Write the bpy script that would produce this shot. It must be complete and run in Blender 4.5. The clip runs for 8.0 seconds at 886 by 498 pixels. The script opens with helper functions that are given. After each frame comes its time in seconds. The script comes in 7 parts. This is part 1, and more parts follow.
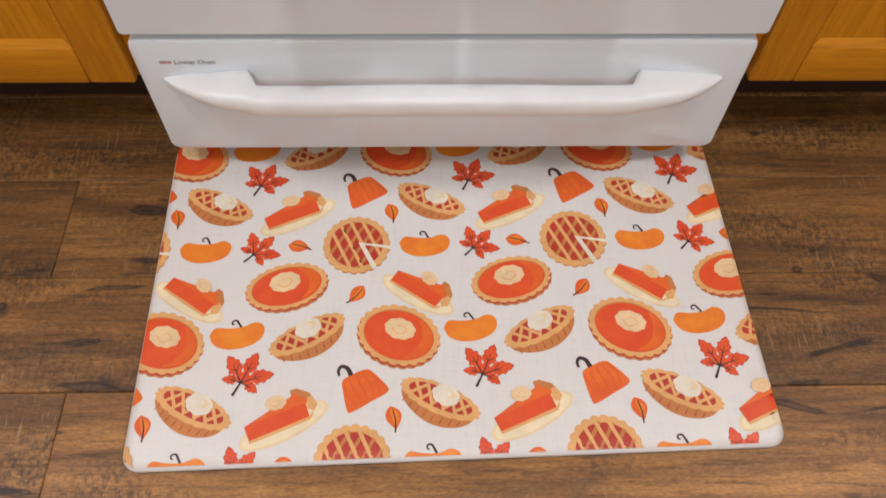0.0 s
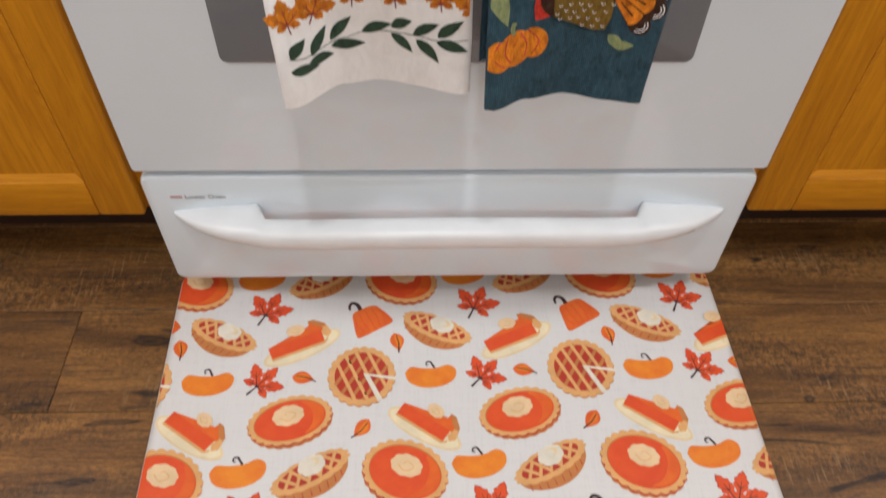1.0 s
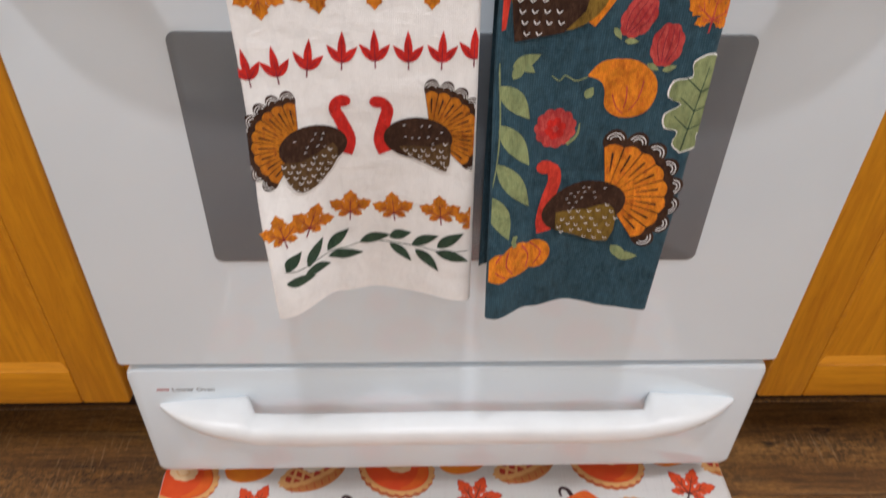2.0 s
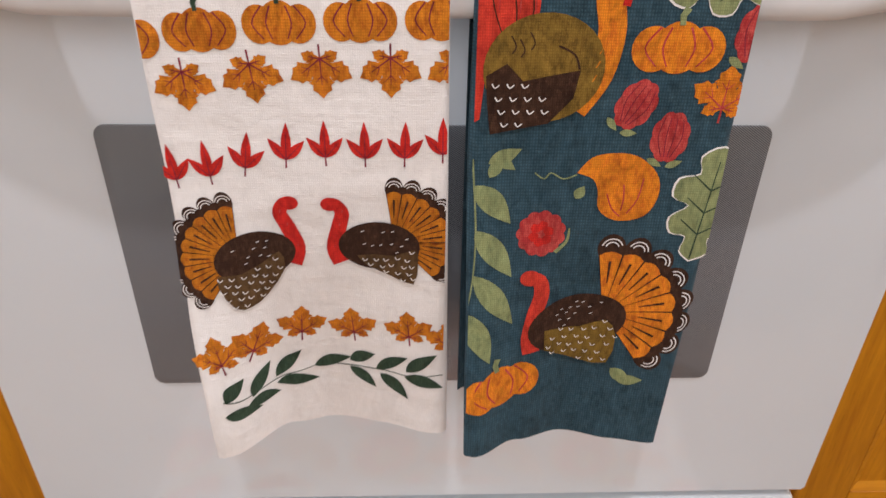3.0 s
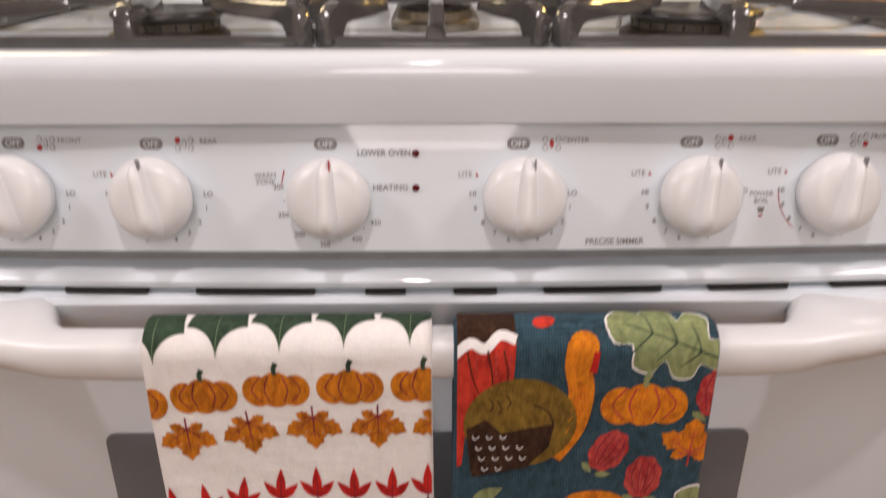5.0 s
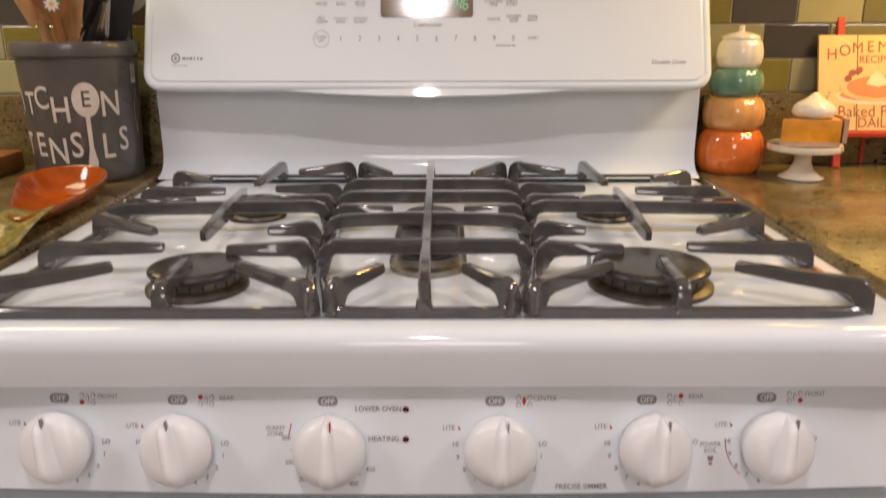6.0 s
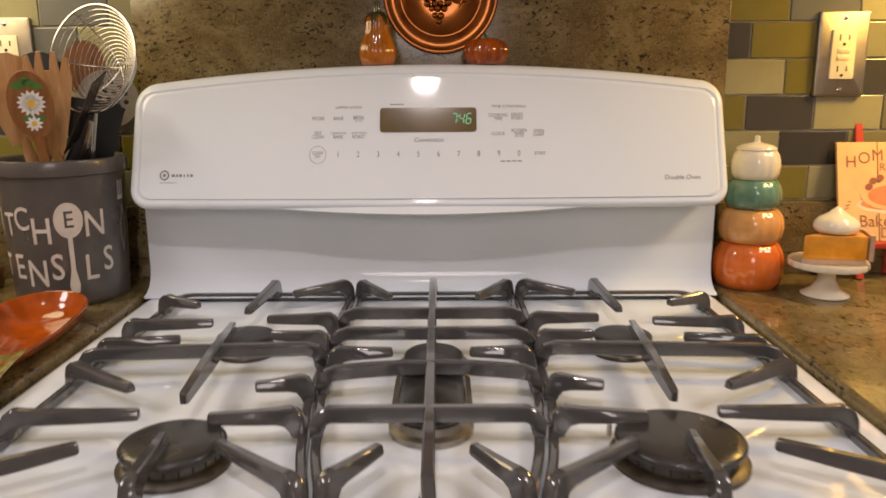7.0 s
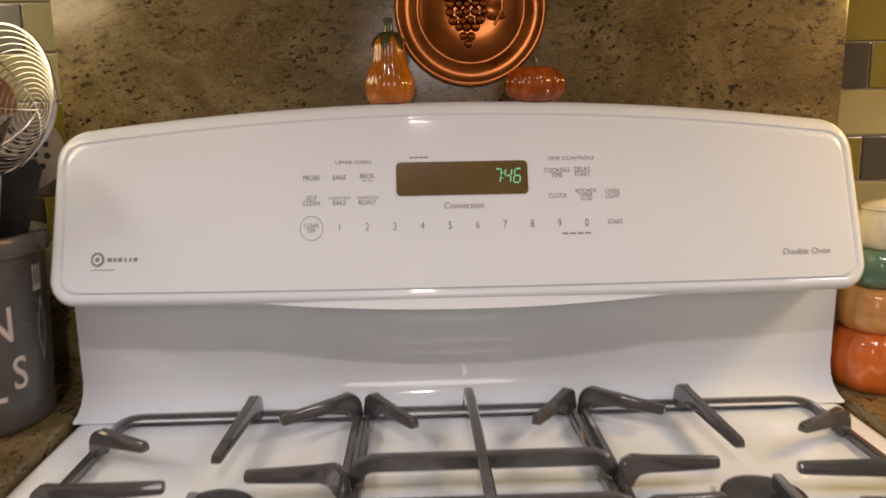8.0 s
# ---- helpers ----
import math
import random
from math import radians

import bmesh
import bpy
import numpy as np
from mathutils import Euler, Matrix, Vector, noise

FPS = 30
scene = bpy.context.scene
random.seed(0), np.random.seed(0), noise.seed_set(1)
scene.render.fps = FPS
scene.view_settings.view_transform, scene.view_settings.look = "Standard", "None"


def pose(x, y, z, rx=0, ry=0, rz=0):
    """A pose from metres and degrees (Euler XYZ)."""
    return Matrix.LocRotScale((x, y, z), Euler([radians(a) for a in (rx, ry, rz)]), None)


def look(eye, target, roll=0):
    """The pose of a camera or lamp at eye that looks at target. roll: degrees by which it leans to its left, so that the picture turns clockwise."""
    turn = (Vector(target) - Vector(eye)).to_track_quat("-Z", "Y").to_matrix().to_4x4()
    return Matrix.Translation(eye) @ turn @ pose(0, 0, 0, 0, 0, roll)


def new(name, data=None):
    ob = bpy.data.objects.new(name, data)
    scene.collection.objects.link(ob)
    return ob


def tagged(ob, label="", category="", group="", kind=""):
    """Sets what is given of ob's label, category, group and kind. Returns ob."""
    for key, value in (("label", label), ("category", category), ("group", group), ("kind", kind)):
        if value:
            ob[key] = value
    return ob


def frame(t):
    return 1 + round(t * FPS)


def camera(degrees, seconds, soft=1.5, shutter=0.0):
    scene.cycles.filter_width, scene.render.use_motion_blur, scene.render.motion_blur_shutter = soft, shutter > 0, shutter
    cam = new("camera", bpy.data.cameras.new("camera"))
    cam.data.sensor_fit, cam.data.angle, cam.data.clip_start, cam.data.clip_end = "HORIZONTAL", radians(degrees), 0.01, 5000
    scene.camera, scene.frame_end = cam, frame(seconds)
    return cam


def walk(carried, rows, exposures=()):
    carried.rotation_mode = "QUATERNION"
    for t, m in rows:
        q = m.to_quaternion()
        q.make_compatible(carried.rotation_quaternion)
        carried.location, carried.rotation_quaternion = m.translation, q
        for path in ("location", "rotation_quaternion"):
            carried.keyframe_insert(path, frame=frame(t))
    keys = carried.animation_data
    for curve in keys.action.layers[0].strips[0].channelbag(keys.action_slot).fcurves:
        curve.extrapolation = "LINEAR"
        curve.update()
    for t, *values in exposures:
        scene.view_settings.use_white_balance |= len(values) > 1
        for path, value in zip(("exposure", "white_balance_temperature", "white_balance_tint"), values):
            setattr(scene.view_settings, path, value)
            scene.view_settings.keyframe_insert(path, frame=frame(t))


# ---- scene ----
cam = camera(60.9, 8.0, shutter=0.4)
PATH = [
    (0, (-0.021, -0.679, 0.875), (0.015, 0.373, -0.825), 1.3),
    (0.5, (-0.033, -0.672, 0.877), (0.018, 0.486, -0.753), 1.7),
    (1, (-0.037, -0.653, 0.888), (0.017, 0.631, -0.644), 1.4),
    (1.5, (-0.043, -0.631, 0.913), (0.016, 0.789, -0.493), 1.4),
    (2, (-0.039, -0.588, 0.914), (0.028, 0.951, -0.361), 1.4),
    (3.5, (-0.009, -0.479, 0.861), (0.064, 1.243, -0.153), 1.0),
    (4, (-0.01, -0.471, 0.896), (0.056, 1.279, -0.071), 0.7),
    (4.5, (-0.005, -0.464, 0.947), (0.042, 1.322, 0.049), 0.3),
    (4.6, (-0.008, -0.463, 0.948), (0.045, 1.349, 0.103), 0.2),
    (5, (0.006, -0.47, 1.013), (0.03, 1.362, 0.212), 0.0),
    (5.2, (0.009, -0.476, 1.043), (0.034, 1.372, 0.279), 0.1),
    (6.3, (0.034, -0.505, 1.188), (0.011, 1.425, 0.663), -0.2),
    (6.5, (0.039, -0.494, 1.209), (0.01, 1.441, 0.705), -0.2),
    (7, (0.021, -0.421, 1.219), (0.014, 1.532, 0.786), -0.4),
    (7.5, (-0.025, -0.274, 1.236), (0.008, 1.681, 0.815), -0.7),
    (8, (-0.041, -0.152, 1.245), (0.021, 1.808, 0.853), -0.9),
]
EXPOSURES = [(0.0, 0.64, 5800, 9), (1.0, 0.68, 5600, 5), (2.0, 0.84, 5550, 6), (3.5, 0.86, 5850, 12), (4.5, 0.52, 6100, 15), (5.2, 0.38, 6200, 16), (6.3, 0.16, 6300, 16), (8.0, 0.04, 6350, 18)]
walk(cam, [(t, look(eye, target, roll)) for t, eye, target, roll in PATH], EXPOSURES)

# ---------------------------------------------------------------- light
world = bpy.data.worlds.new("world")
world.use_nodes = True
world.node_tree.nodes["Background"].inputs[0].default_value = (0.9, 0.85, 0.8, 1)
world.node_tree.nodes["Background"].inputs[1].default_value = 0.05
scene.world = world


def area_lamp(name, place, target, size, power, colour):
    data = bpy.data.lights.new(name, "AREA")
    data.shape, data.size, data.energy, data.color = "DISK", size, power, colour
    ob = new(name, data)
    ob.matrix_world = look(place, target)
    return ob


NEUTRAL = (1.0, 0.885, 0.815)
area_lamp("ceiling_spot_and_fill", (-0.05, -0.77, 2.43), (-0.05, -0.77, 0), 0.09, 7.5, NEUTRAL)
# the side pair is added fill; only the middle spot matches a known lamp
for side in (-1, 1):
    area_lamp("ceiling_spot_and_fill", (1.50 * side, -0.36, 2.43), (0.85 * side, -0.28, 0), 0.70, 18.5, NEUTRAL)
# fill added from across the room; no real lamp is known there
area_lamp("front_fill_lamp", (0.0, -2.45, 1.85), (0.0, 0.0, 0.40), 0.9, 11, NEUTRAL)
area_lamp("cabinet_lamp_right", (0.76, 0.50, 1.43), (0.66, 0.60, 0.9), 0.16, 3.0, (1.0, 0.62, 0.15))
area_lamp("cabinet_lamp_left", (-0.66, 0.52, 1.43), (-0.55, 0.62, 0.9), 0.30, 1.6, (1.0, 0.80, 0.44))

# ---------------------------------------------------------------- materials


class Nodes:
    """A short way to write node materials."""

    def __init__(self, name):
        self.mat = bpy.data.materials.new(name)
        self.mat.use_nodes = True
        self.tree = self.mat.node_tree
        self.bsdf = self.tree.nodes["Principled BSDF"]
        self.coord = self.tree.nodes.new("ShaderNodeTexCoord")

    def add(self, kind, **values):
        node = self.tree.nodes.new("ShaderNode" + kind)
        for key, value in values.items():
            node.inputs[key.replace("_", " ")].default_value = value
        return node

    def link(self, a, b):
        self.tree.links.new(a, b)

    def place(self, scale=(1, 1, 1), turn=(0, 0, 0), source="Object"):
        node = self.add("Mapping", Scale=scale, Rotation=turn)
        self.link(self.coord.outputs[source], node.inputs[0])
        return node.outputs[0]

    def noise(self, scale, detail=4, rough=0.55, stretch=(1, 1, 1), turn=(0, 0, 0), twist=0.0, source="Object"):
        node = self.add("TexNoise", Scale=scale, Detail=detail, Roughness=rough, Distortion=twist)
        self.link(self.place(stretch, turn, source), node.inputs["Vector"])
        return node.outputs[0]

    def voronoi(self, scale, stretch=(1, 1, 1), out="Distance"):
        node = self.add("TexVoronoi", Scale=scale)
        self.link(self.place(stretch), node.inputs["Vector"])
        return node.outputs[out]

    def wave(self, scale, turn=(0, 0, 0), twist=0.0, source="Object"):
        node = self.add("TexWave", Scale=scale, Distortion=twist, Detail=1.0)
        self.link(self.place((1, 1, 1), turn, source), node.inputs["Vector"])
        return node.outputs[1]

    def ramp(self, source, stops, constant=False):
        node = self.tree.nodes.new("ShaderNodeValToRGB")
        node.color_ramp.interpolation = "CONSTANT" if constant else "LINEAR"
        els = node.color_ramp.elements
        while len(els) < len(stops):
            els.new(0.5)
        for el, (at, col) in zip(els, stops):
            el.position = at
            el.color = (*col, 1) if len(col) == 3 else col
        self.link(source, node.inputs[0])
        return node.outputs[0]

    def mix(self, a, b, factor, how="MIX"):
        node = self.tree.nodes.new("ShaderNodeMix")
        node.data_type, node.blend_type = "RGBA", how
        for value, socket in ((factor, 0), (a, 6), (b, 7)):
            if isinstance(value, (int, float)):
                node.inputs[socket].default_value = value
            elif isinstance(value, tuple):
                node.inputs[socket].default_value = (*value, 1)
            else:
                self.link(value, node.inputs[socket])
        return node.outputs[2]

    def maths(self, how, a, b=0.5):
        node = self.tree.nodes.new("ShaderNodeMath")
        node.operation = how
        for i, value in enumerate((a, b)):
            if isinstance(value, (int, float)):
                node.inputs[i].default_value = value
            else:
                self.link(value, node.inputs[i])
        return node.outputs[0]

    def random(self):
        return self.tree.nodes.new("ShaderNodeObjectInfo").outputs["Random"]

    def bump(self, height, strength=0.2, distance=0.001, below=None):
        node = self.add("Bump", Strength=strength, Distance=distance)
        self.link(height, node.inputs["Height"])
        if below is not None:
            self.link(below, node.inputs["Normal"])
        self.link(node.outputs[0], self.bsdf.inputs["Normal"])
        return node.outputs[0]

    def set(self, **values):
        for key, value in values.items():
            socket = self.bsdf.inputs[key.replace("_", " ")]
            if isinstance(value, (int, float)):
                socket.default_value = value
            elif isinstance(value, tuple):
                socket.default_value = (*value, 1)
            else:
                self.link(value, socket)
        return self.mat


def plain(name, colour, rough=0.4, metal=0.0, vary=0.12, size=60, coat=0.0, relief=0.05):
    n = Nodes(name)
    dark = tuple(c * (1 - vary) for c in colour)
    light = tuple(min(1, c * (1 + vary * 0.6)) for c in colour)
    tone = n.ramp(n.noise(size, 5), [(0.3, dark), (0.7, light)])
    r = n.ramp(n.noise(size * 0.4, 3), [(0.3, (rough * 0.85,) * 3), (0.7, (min(1, rough * 1.15),) * 3)])
    if relief:
        n.bump(n.noise(size * 6, 3), relief, 0.0006)
    return n.set(Base_Color=tone, Roughness=r, Metallic=metal, Coat_Weight=coat, Coat_Roughness=0.06)


def enamel_material():
    n = Nodes("white_enamel")
    tone = n.mix(n.ramp(n.noise(3, 3), [(0.35, (0.715, 0.785, 0.840)), (0.7, (0.765, 0.825, 0.872))]), (0.62, 0.60, 0.57),
                 n.ramp(n.noise(45, 6, 0.7), [(0.62, (0, 0, 0)), (0.85, (0.25, 0.25, 0.25))]))
    n.bump(n.noise(190, 2), 0.02, 0.0006)
    return n.set(Base_Color=tone, Roughness=n.ramp(n.noise(14, 4), [(0.3, (0.035,) * 3), (0.75, (0.065,) * 3)]))


def granite_material(name, deep, mid, pale, rough=0.12):
    n = Nodes(name)
    cloud = n.noise(7, 9, 0.68, (1, 1, 1.4), (0.2, 0.5, 0.3), 0.9)
    base = n.ramp(cloud, [(0.30, deep), (0.47, mid), (0.66, pale)])
    olive = n.noise(24, 6, 0.7, (1, 1, 1.3), (0.1, 0.7, 0.2), 0.5)
    base = n.mix(base, (mid[0] * 0.62, mid[1] * 0.70, mid[2] * 0.45), n.ramp(olive, [(0.5, (0, 0, 0)), (0.66, (0.7,) * 3)]))
    streak = n.noise(46, 6, 0.72, (1, 1, 3.2), (0.0, 0.6, 0.0), 0.5)
    base = n.mix(base, tuple(c * 0.36 for c in deep), n.ramp(streak, [(0.57, (0, 0, 0)), (0.69, (0.85,) * 3)]))
    grit = n.noise(330, 4, 0.75)
    base = n.mix(base, tuple(min(1, c * 1.25) for c in pale), n.ramp(grit, [(0.54, (0, 0, 0)), (0.70, (0.65,) * 3)]))
    base = n.mix(base, tuple(c * 0.35 for c in deep), n.ramp(n.noise(290, 4, 0.7), [(0.56, (0, 0, 0)), (0.68, (0.8,) * 3)]))
    fleck = n.maths("MULTIPLY", n.ramp(n.noise(135, 3, 0.6, (1, 1, 1.5), (0.3, 0.8, 0.1)), [(0.572, (0, 0, 0)), (0.615, (1, 1, 1))]), n.ramp(n.noise(19, 4), [(0.44, (0, 0, 0)), (0.56, (1, 1, 1))]))
    base = n.mix(base, (0.020, 0.013, 0.009), fleck)
    n.bump(grit, 0.03, 0.0005)
    return n.set(Base_Color=base, Roughness=n.ramp(grit, [(0.3, (rough,) * 3), (0.8, (rough + 0.14,) * 3)]), Specular_IOR_Level=0.5)


def oak_material(name, dark, pale, along="z"):
    n = Nodes(name)
    k = (16, 16, 1.2) if along == "z" else (1.2, 16, 16)
    grain = n.noise(6, 7, 0.62, k, (0, 0, 0), 0.9)
    fine = n.noise(30, 4, 0.6, tuple(v * 1.3 for v in k))
    tone = n.mix(n.ramp(grain, [(0.3, dark), (0.62, pale)]), tuple(c * 0.55 for c in dark), n.ramp(fine, [(0.58, (0, 0, 0)), (0.78, (0.5,) * 3)]))
    n.bump(fine, 0.12, 0.0008)
    return n.set(Base_Color=tone, Roughness=0.45, Coat_Weight=0.05, Coat_Roughness=0.22, Specular_IOR_Level=0.35)


def plank_material():
    n = Nodes("plank_wood")
    rnd = n.random()
    shift = n.tree.nodes.new("ShaderNodeVectorMath")
    shift.operation = "ADD"
    combine = n.tree.nodes.new("ShaderNodeCombineXYZ")
    for i in range(3):
        n.link(n.maths("MULTIPLY", rnd, 37.0 + 11 * i), combine.inputs[i])
    n.link(n.coord.outputs["Object"], shift.inputs[0])
    n.link(combine.outputs[0], shift.inputs[1])

    def tex(scale, detail, rough, stretch, twist=0.0):
        m = n.add("Mapping", Scale=stretch)
        n.link(shift.outputs[0], m.inputs[0])
        t = n.add("TexNoise", Scale=scale, Detail=detail, Roughness=rough, Distortion=twist)
        n.link(m.outputs[0], t.inputs["Vector"])
        return t.outputs[0]

    broad = tex(2.0, 6, 0.62, (1.1, 9, 1), 1.0)
    grain = tex(8, 7, 0.68, (1.5, 22, 1), 0.5)
    saw = tex(26, 4, 0.6, (9, 1.0, 1), 0.2)
    patch = tex(5, 3, 0.5, (1, 2.2, 1))
    knot = tex(3.2, 2, 0.4, (1, 3.4, 1), 2.6)
    tone = n.ramp(broad, [(0.30, (0.070, 0.031, 0.008)), (0.46, (0.190, 0.090, 0.022)), (0.64, (0.34, 0.172, 0.045))])
    scrape = n.maths("MULTIPLY", n.ramp(tex(46, 5, 0.72, (3.2, 2.2, 1), 0.5), [(0.44, (0, 0, 0)), (0.60, (0.75,) * 3)]), n.ramp(tex(2.6, 3, 0.5, (1, 3.0, 1), 0.6), [(0.49, (0, 0, 0)), (0.64, (1, 1, 1))]))
    tone = n.mix(tone, (0.125, 0.075, 0.033), n.ramp(tex(4.2, 5, 0.6, (1.2, 4.5, 1), 0.8), [(0.54, (0, 0, 0)), (0.68, (0.55,) * 3)]))
    tone = n.mix(tone, (0.014, 0.007, 0.004), n.ramp(grain, [(0.49, (0, 0, 0)), (0.72, (0.75,) * 3)]))
    tone = n.mix(tone, (0.020, 0.011, 0.006), scrape)
    tone = n.mix(tone, (0.30, 0.185, 0.085), n.maths("MULTIPLY", n.ramp(saw, [(0.55, (0, 0, 0)), (0.66, (0.75,) * 3)]), n.ramp(patch, [(0.52, (0, 0, 0)), (0.66, (1, 1, 1))])))
    tone = n.mix(tone, (0.012, 0.006, 0.004), n.ramp(knot, [(0.645, (0, 0, 0)), (0.69, (0.95,) * 3), (0.72, (0.4,) * 3), (0.75, (0.95,) * 3)]))
    tone = n.mix(tone, n.ramp(tex(95, 4, 0.75, (1.4, 4.5, 1), 0.3), [(0.34, (0.62, 0.60, 0.58)), (0.66, (1.30, 1.28, 1.24))]), 1.0, "MULTIPLY")
    tone = n.mix(tone, n.ramp(rnd, [(0, (0.66, 0.65, 0.64)), (1, (1.24, 1.20, 1.12))]), 1.0, "MULTIPLY")
    n.bump(grain, 0.25, 0.0012, n.bump(saw, 0.12, 0.001))
    return n.set(Base_Color=tone, Roughness=n.ramp(grain, [(0.3, (0.38,) * 3), (0.8, (0.58,) * 3)]))


def cloth_material(name, colour, rib=1500, second=None, rough=0.92, streak=0.36, thread=0.88):
    """Printed cotton: ribbed weave, ink that covers unevenly."""
    n = Nodes(name)
    second = second or tuple(c * 0.62 for c in colour)
    ink = n.noise(330, 5, 0.75, (1, 1, 0.45))
    soft = n.noise(30, 4)
    tone = n.mix(n.mix(colour, second, n.ramp(ink, [(0.46, (0, 0, 0)), (0.64, (min(1, streak * 2.6),) * 3)])), second, n.ramp(soft, [(0.48, (0, 0, 0)), (0.7, (streak,) * 3)]))
    brush = n.noise(75, 6, 0.7, (1.6, 1, 0.7), (0, 0.6, 0), 0.8)
    tone = n.mix(tone, n.ramp(brush, [(0.30, (1 - streak * 1.1,) * 3), (0.50, (1, 1, 1)), (0.72, (1 + streak * 0.9,) * 3)]), 1.0, "MULTIPLY")
    ribs, picks = n.wave(rib / 6.283, twist=1.5), n.wave(rib / 6.283 * 0.8, (0, 1.5708, 0), 1.5)
    weave = n.maths("MULTIPLY", ribs, picks)
    tone = n.mix(tone, n.ramp(weave, [(0.0, (thread,) * 3), (0.5, (2 - thread - 0.16 * (1 - thread),) * 3)]), 1.0, "MULTIPLY")
    crepe = n.noise(120, 6, 0.65, (1, 1, 1.8))
    n.bump(n.noise(1500, 2), 0.4, 0.0006, n.bump(weave, 0.22, 0.0006, n.bump(crepe, 0.30, 0.0022, n.bump(n.noise(22, 3, 0.5, (1, 1, 2.0)), 0.34, 0.006))))
    return n.set(Base_Color=tone, Roughness=rough, Sheen_Weight=0.03, Sheen_Roughness=0.5, Specular_IOR_Level=0.2)


def ink_material(name, colour, second=None, blend=None):
    """Ink printed on the vinyl mat."""
    n = Nodes(name)
    second = second or tuple(c * 0.86 for c in colour)
    tone = n.ramp(n.noise(38, 4, 0.6), [(0.35, second), (0.65, colour)])
    weave = n.mix(n.wave(160, (0, 0, 0)), n.wave(160, (0, 0, 1.5708)), 0.5)
    n.bump(n.noise(600, 2), 0.10, 0.0004, n.bump(weave, 0.10, 0.0004))
    return n.set(Base_Color=tone, Roughness=0.45)


def screen_glass_material():
    n = Nodes("screened_oven_glass")
    stripes = n.wave(230, (0, 0.96, 0))
    tone = n.ramp(stripes, [(0.25, (0.080, 0.086, 0.094)), (0.7, (0.255, 0.272, 0.292))])
    return n.set(Base_Color=tone, Roughness=n.ramp(n.noise(20, 3), [(0.3, (0.13,) * 3), (0.7, (0.2,) * 3)]), Coat_Weight=0.6, Coat_Roughness=0.05)


def linen_material():
    n = Nodes("linen_print_vinyl")
    weave = n.mix(n.noise(24, 5, 0.7, (1, 14, 1)), n.noise(24, 5, 0.7, (14, 1, 1)), 0.5)
    tone = n.ramp(weave, [(0.34, (0.610, 0.600, 0.585)), (0.50, (0.672, 0.664, 0.650))])
    n.bump(n.noise(600, 2), 0.10, 0.0004, n.bump(weave, 0.06, 0.0005))
    return n.set(Base_Color=tone, Roughness=0.42)


def glow_material(name, colour, strength):
    n = Nodes(name)
    return n.set(Base_Color=colour, Emission_Color=colour, Emission_Strength=strength)


def tile_material(name, colour):
    n = Nodes(name)
    tone = n.mix(n.ramp(n.noise(30, 3), [(0.3, tuple(c * 0.9 for c in colour)), (0.7, colour)]), (1, 1, 1), 0.0)
    tone = n.mix(tone, n.ramp(n.random(), [(0, (0.8, 0.8, 0.8)), (1, (1.12, 1.12, 1.12))]), 1.0, "MULTIPLY")
    n.bump(n.noise(60, 2), 0.04, 0.0006)
    return n.set(Base_Color=tone, Roughness=0.22, Coat_Weight=1.0, Coat_Roughness=0.04, Coat_IOR=1.5)


ENAMEL = enamel_material()
PLASTIC = plain("white_plastic", (0.765, 0.785, 0.795), 0.32, vary=0.05, size=20, relief=0.03)
SCREEN = screen_glass_material()
# near-black that stands in for the shade inside gaps, slots and holes
BLACK_GAP = plain("gap_shade_black", (0.012, 0.011, 0.010), 0.7)
# grey that stands in for shade in the gap under the control panel
RECESS_SHADE = plain("recess_shade_grey", (0.36, 0.36, 0.36), 0.35)
IRON = plain("grey_enamelled_iron", (0.066, 0.064, 0.064), 0.13, vary=0.2, size=45, coat=0.8, relief=0.03)
CAP = plain("black_burner_cap", (0.030, 0.029, 0.029), 0.30, vary=0.3, size=70, coat=0.2)
ALU = plain("sooted_cast_aluminium", (0.135, 0.120, 0.100), 0.42, 1.0, 0.35, 80)
BRIGHT_ALU = plain("cast_aluminium", (0.36, 0.33, 0.28), 0.34, 1.0, 0.3, 80)
STEEL = plain("polished_steel", (0.52, 0.51, 0.50), 0.18, 1.0, 0.06, 30, relief=0.02)
BRUSHED = plain("brushed_nickel", (0.33, 0.29, 0.23), 0.36, 1.0, 0.1, 90)
COPPER = plain("lacquered_copper", (0.30, 0.094, 0.017), 0.24, 1.0, 0.25, 25, coat=0.25)
GRANITE = granite_material("polished_granite", (0.072, 0.048, 0.017), (0.155, 0.112, 0.045), (0.27, 0.210, 0.102))
OAK = oak_material("honey_oak", (0.46, 0.172, 0.002), (0.62, 0.262, 0.004))
OAK_ALONG = oak_material("honey_oak_rail", (0.46, 0.172, 0.002), (0.62, 0.262, 0.004), "x")
TOE = plain("toe_kick_board", (0.030, 0.013, 0.008), 0.5)
PLANK = plank_material()
UNDERLAY = plain("floor_joint", (0.015, 0.008, 0.005), 0.8)
LINEN = linen_material()
PAINT = plain("wall_paint", (0.74, 0.69, 0.60), 0.7, vary=0.05, size=8)
CEILING = plain("ceiling_paint", (0.78, 0.77, 0.74), 0.8, vary=0.04, size=8)
GROUT = plain("tile_grout", (0.50, 0.46, 0.34), 0.75)
MARK = plain("grey_print", (0.23, 0.22, 0.22), 0.5, relief=0)
MARK_RED = plain("red_print", (0.42, 0.02, 0.03), 0.5, relief=0)

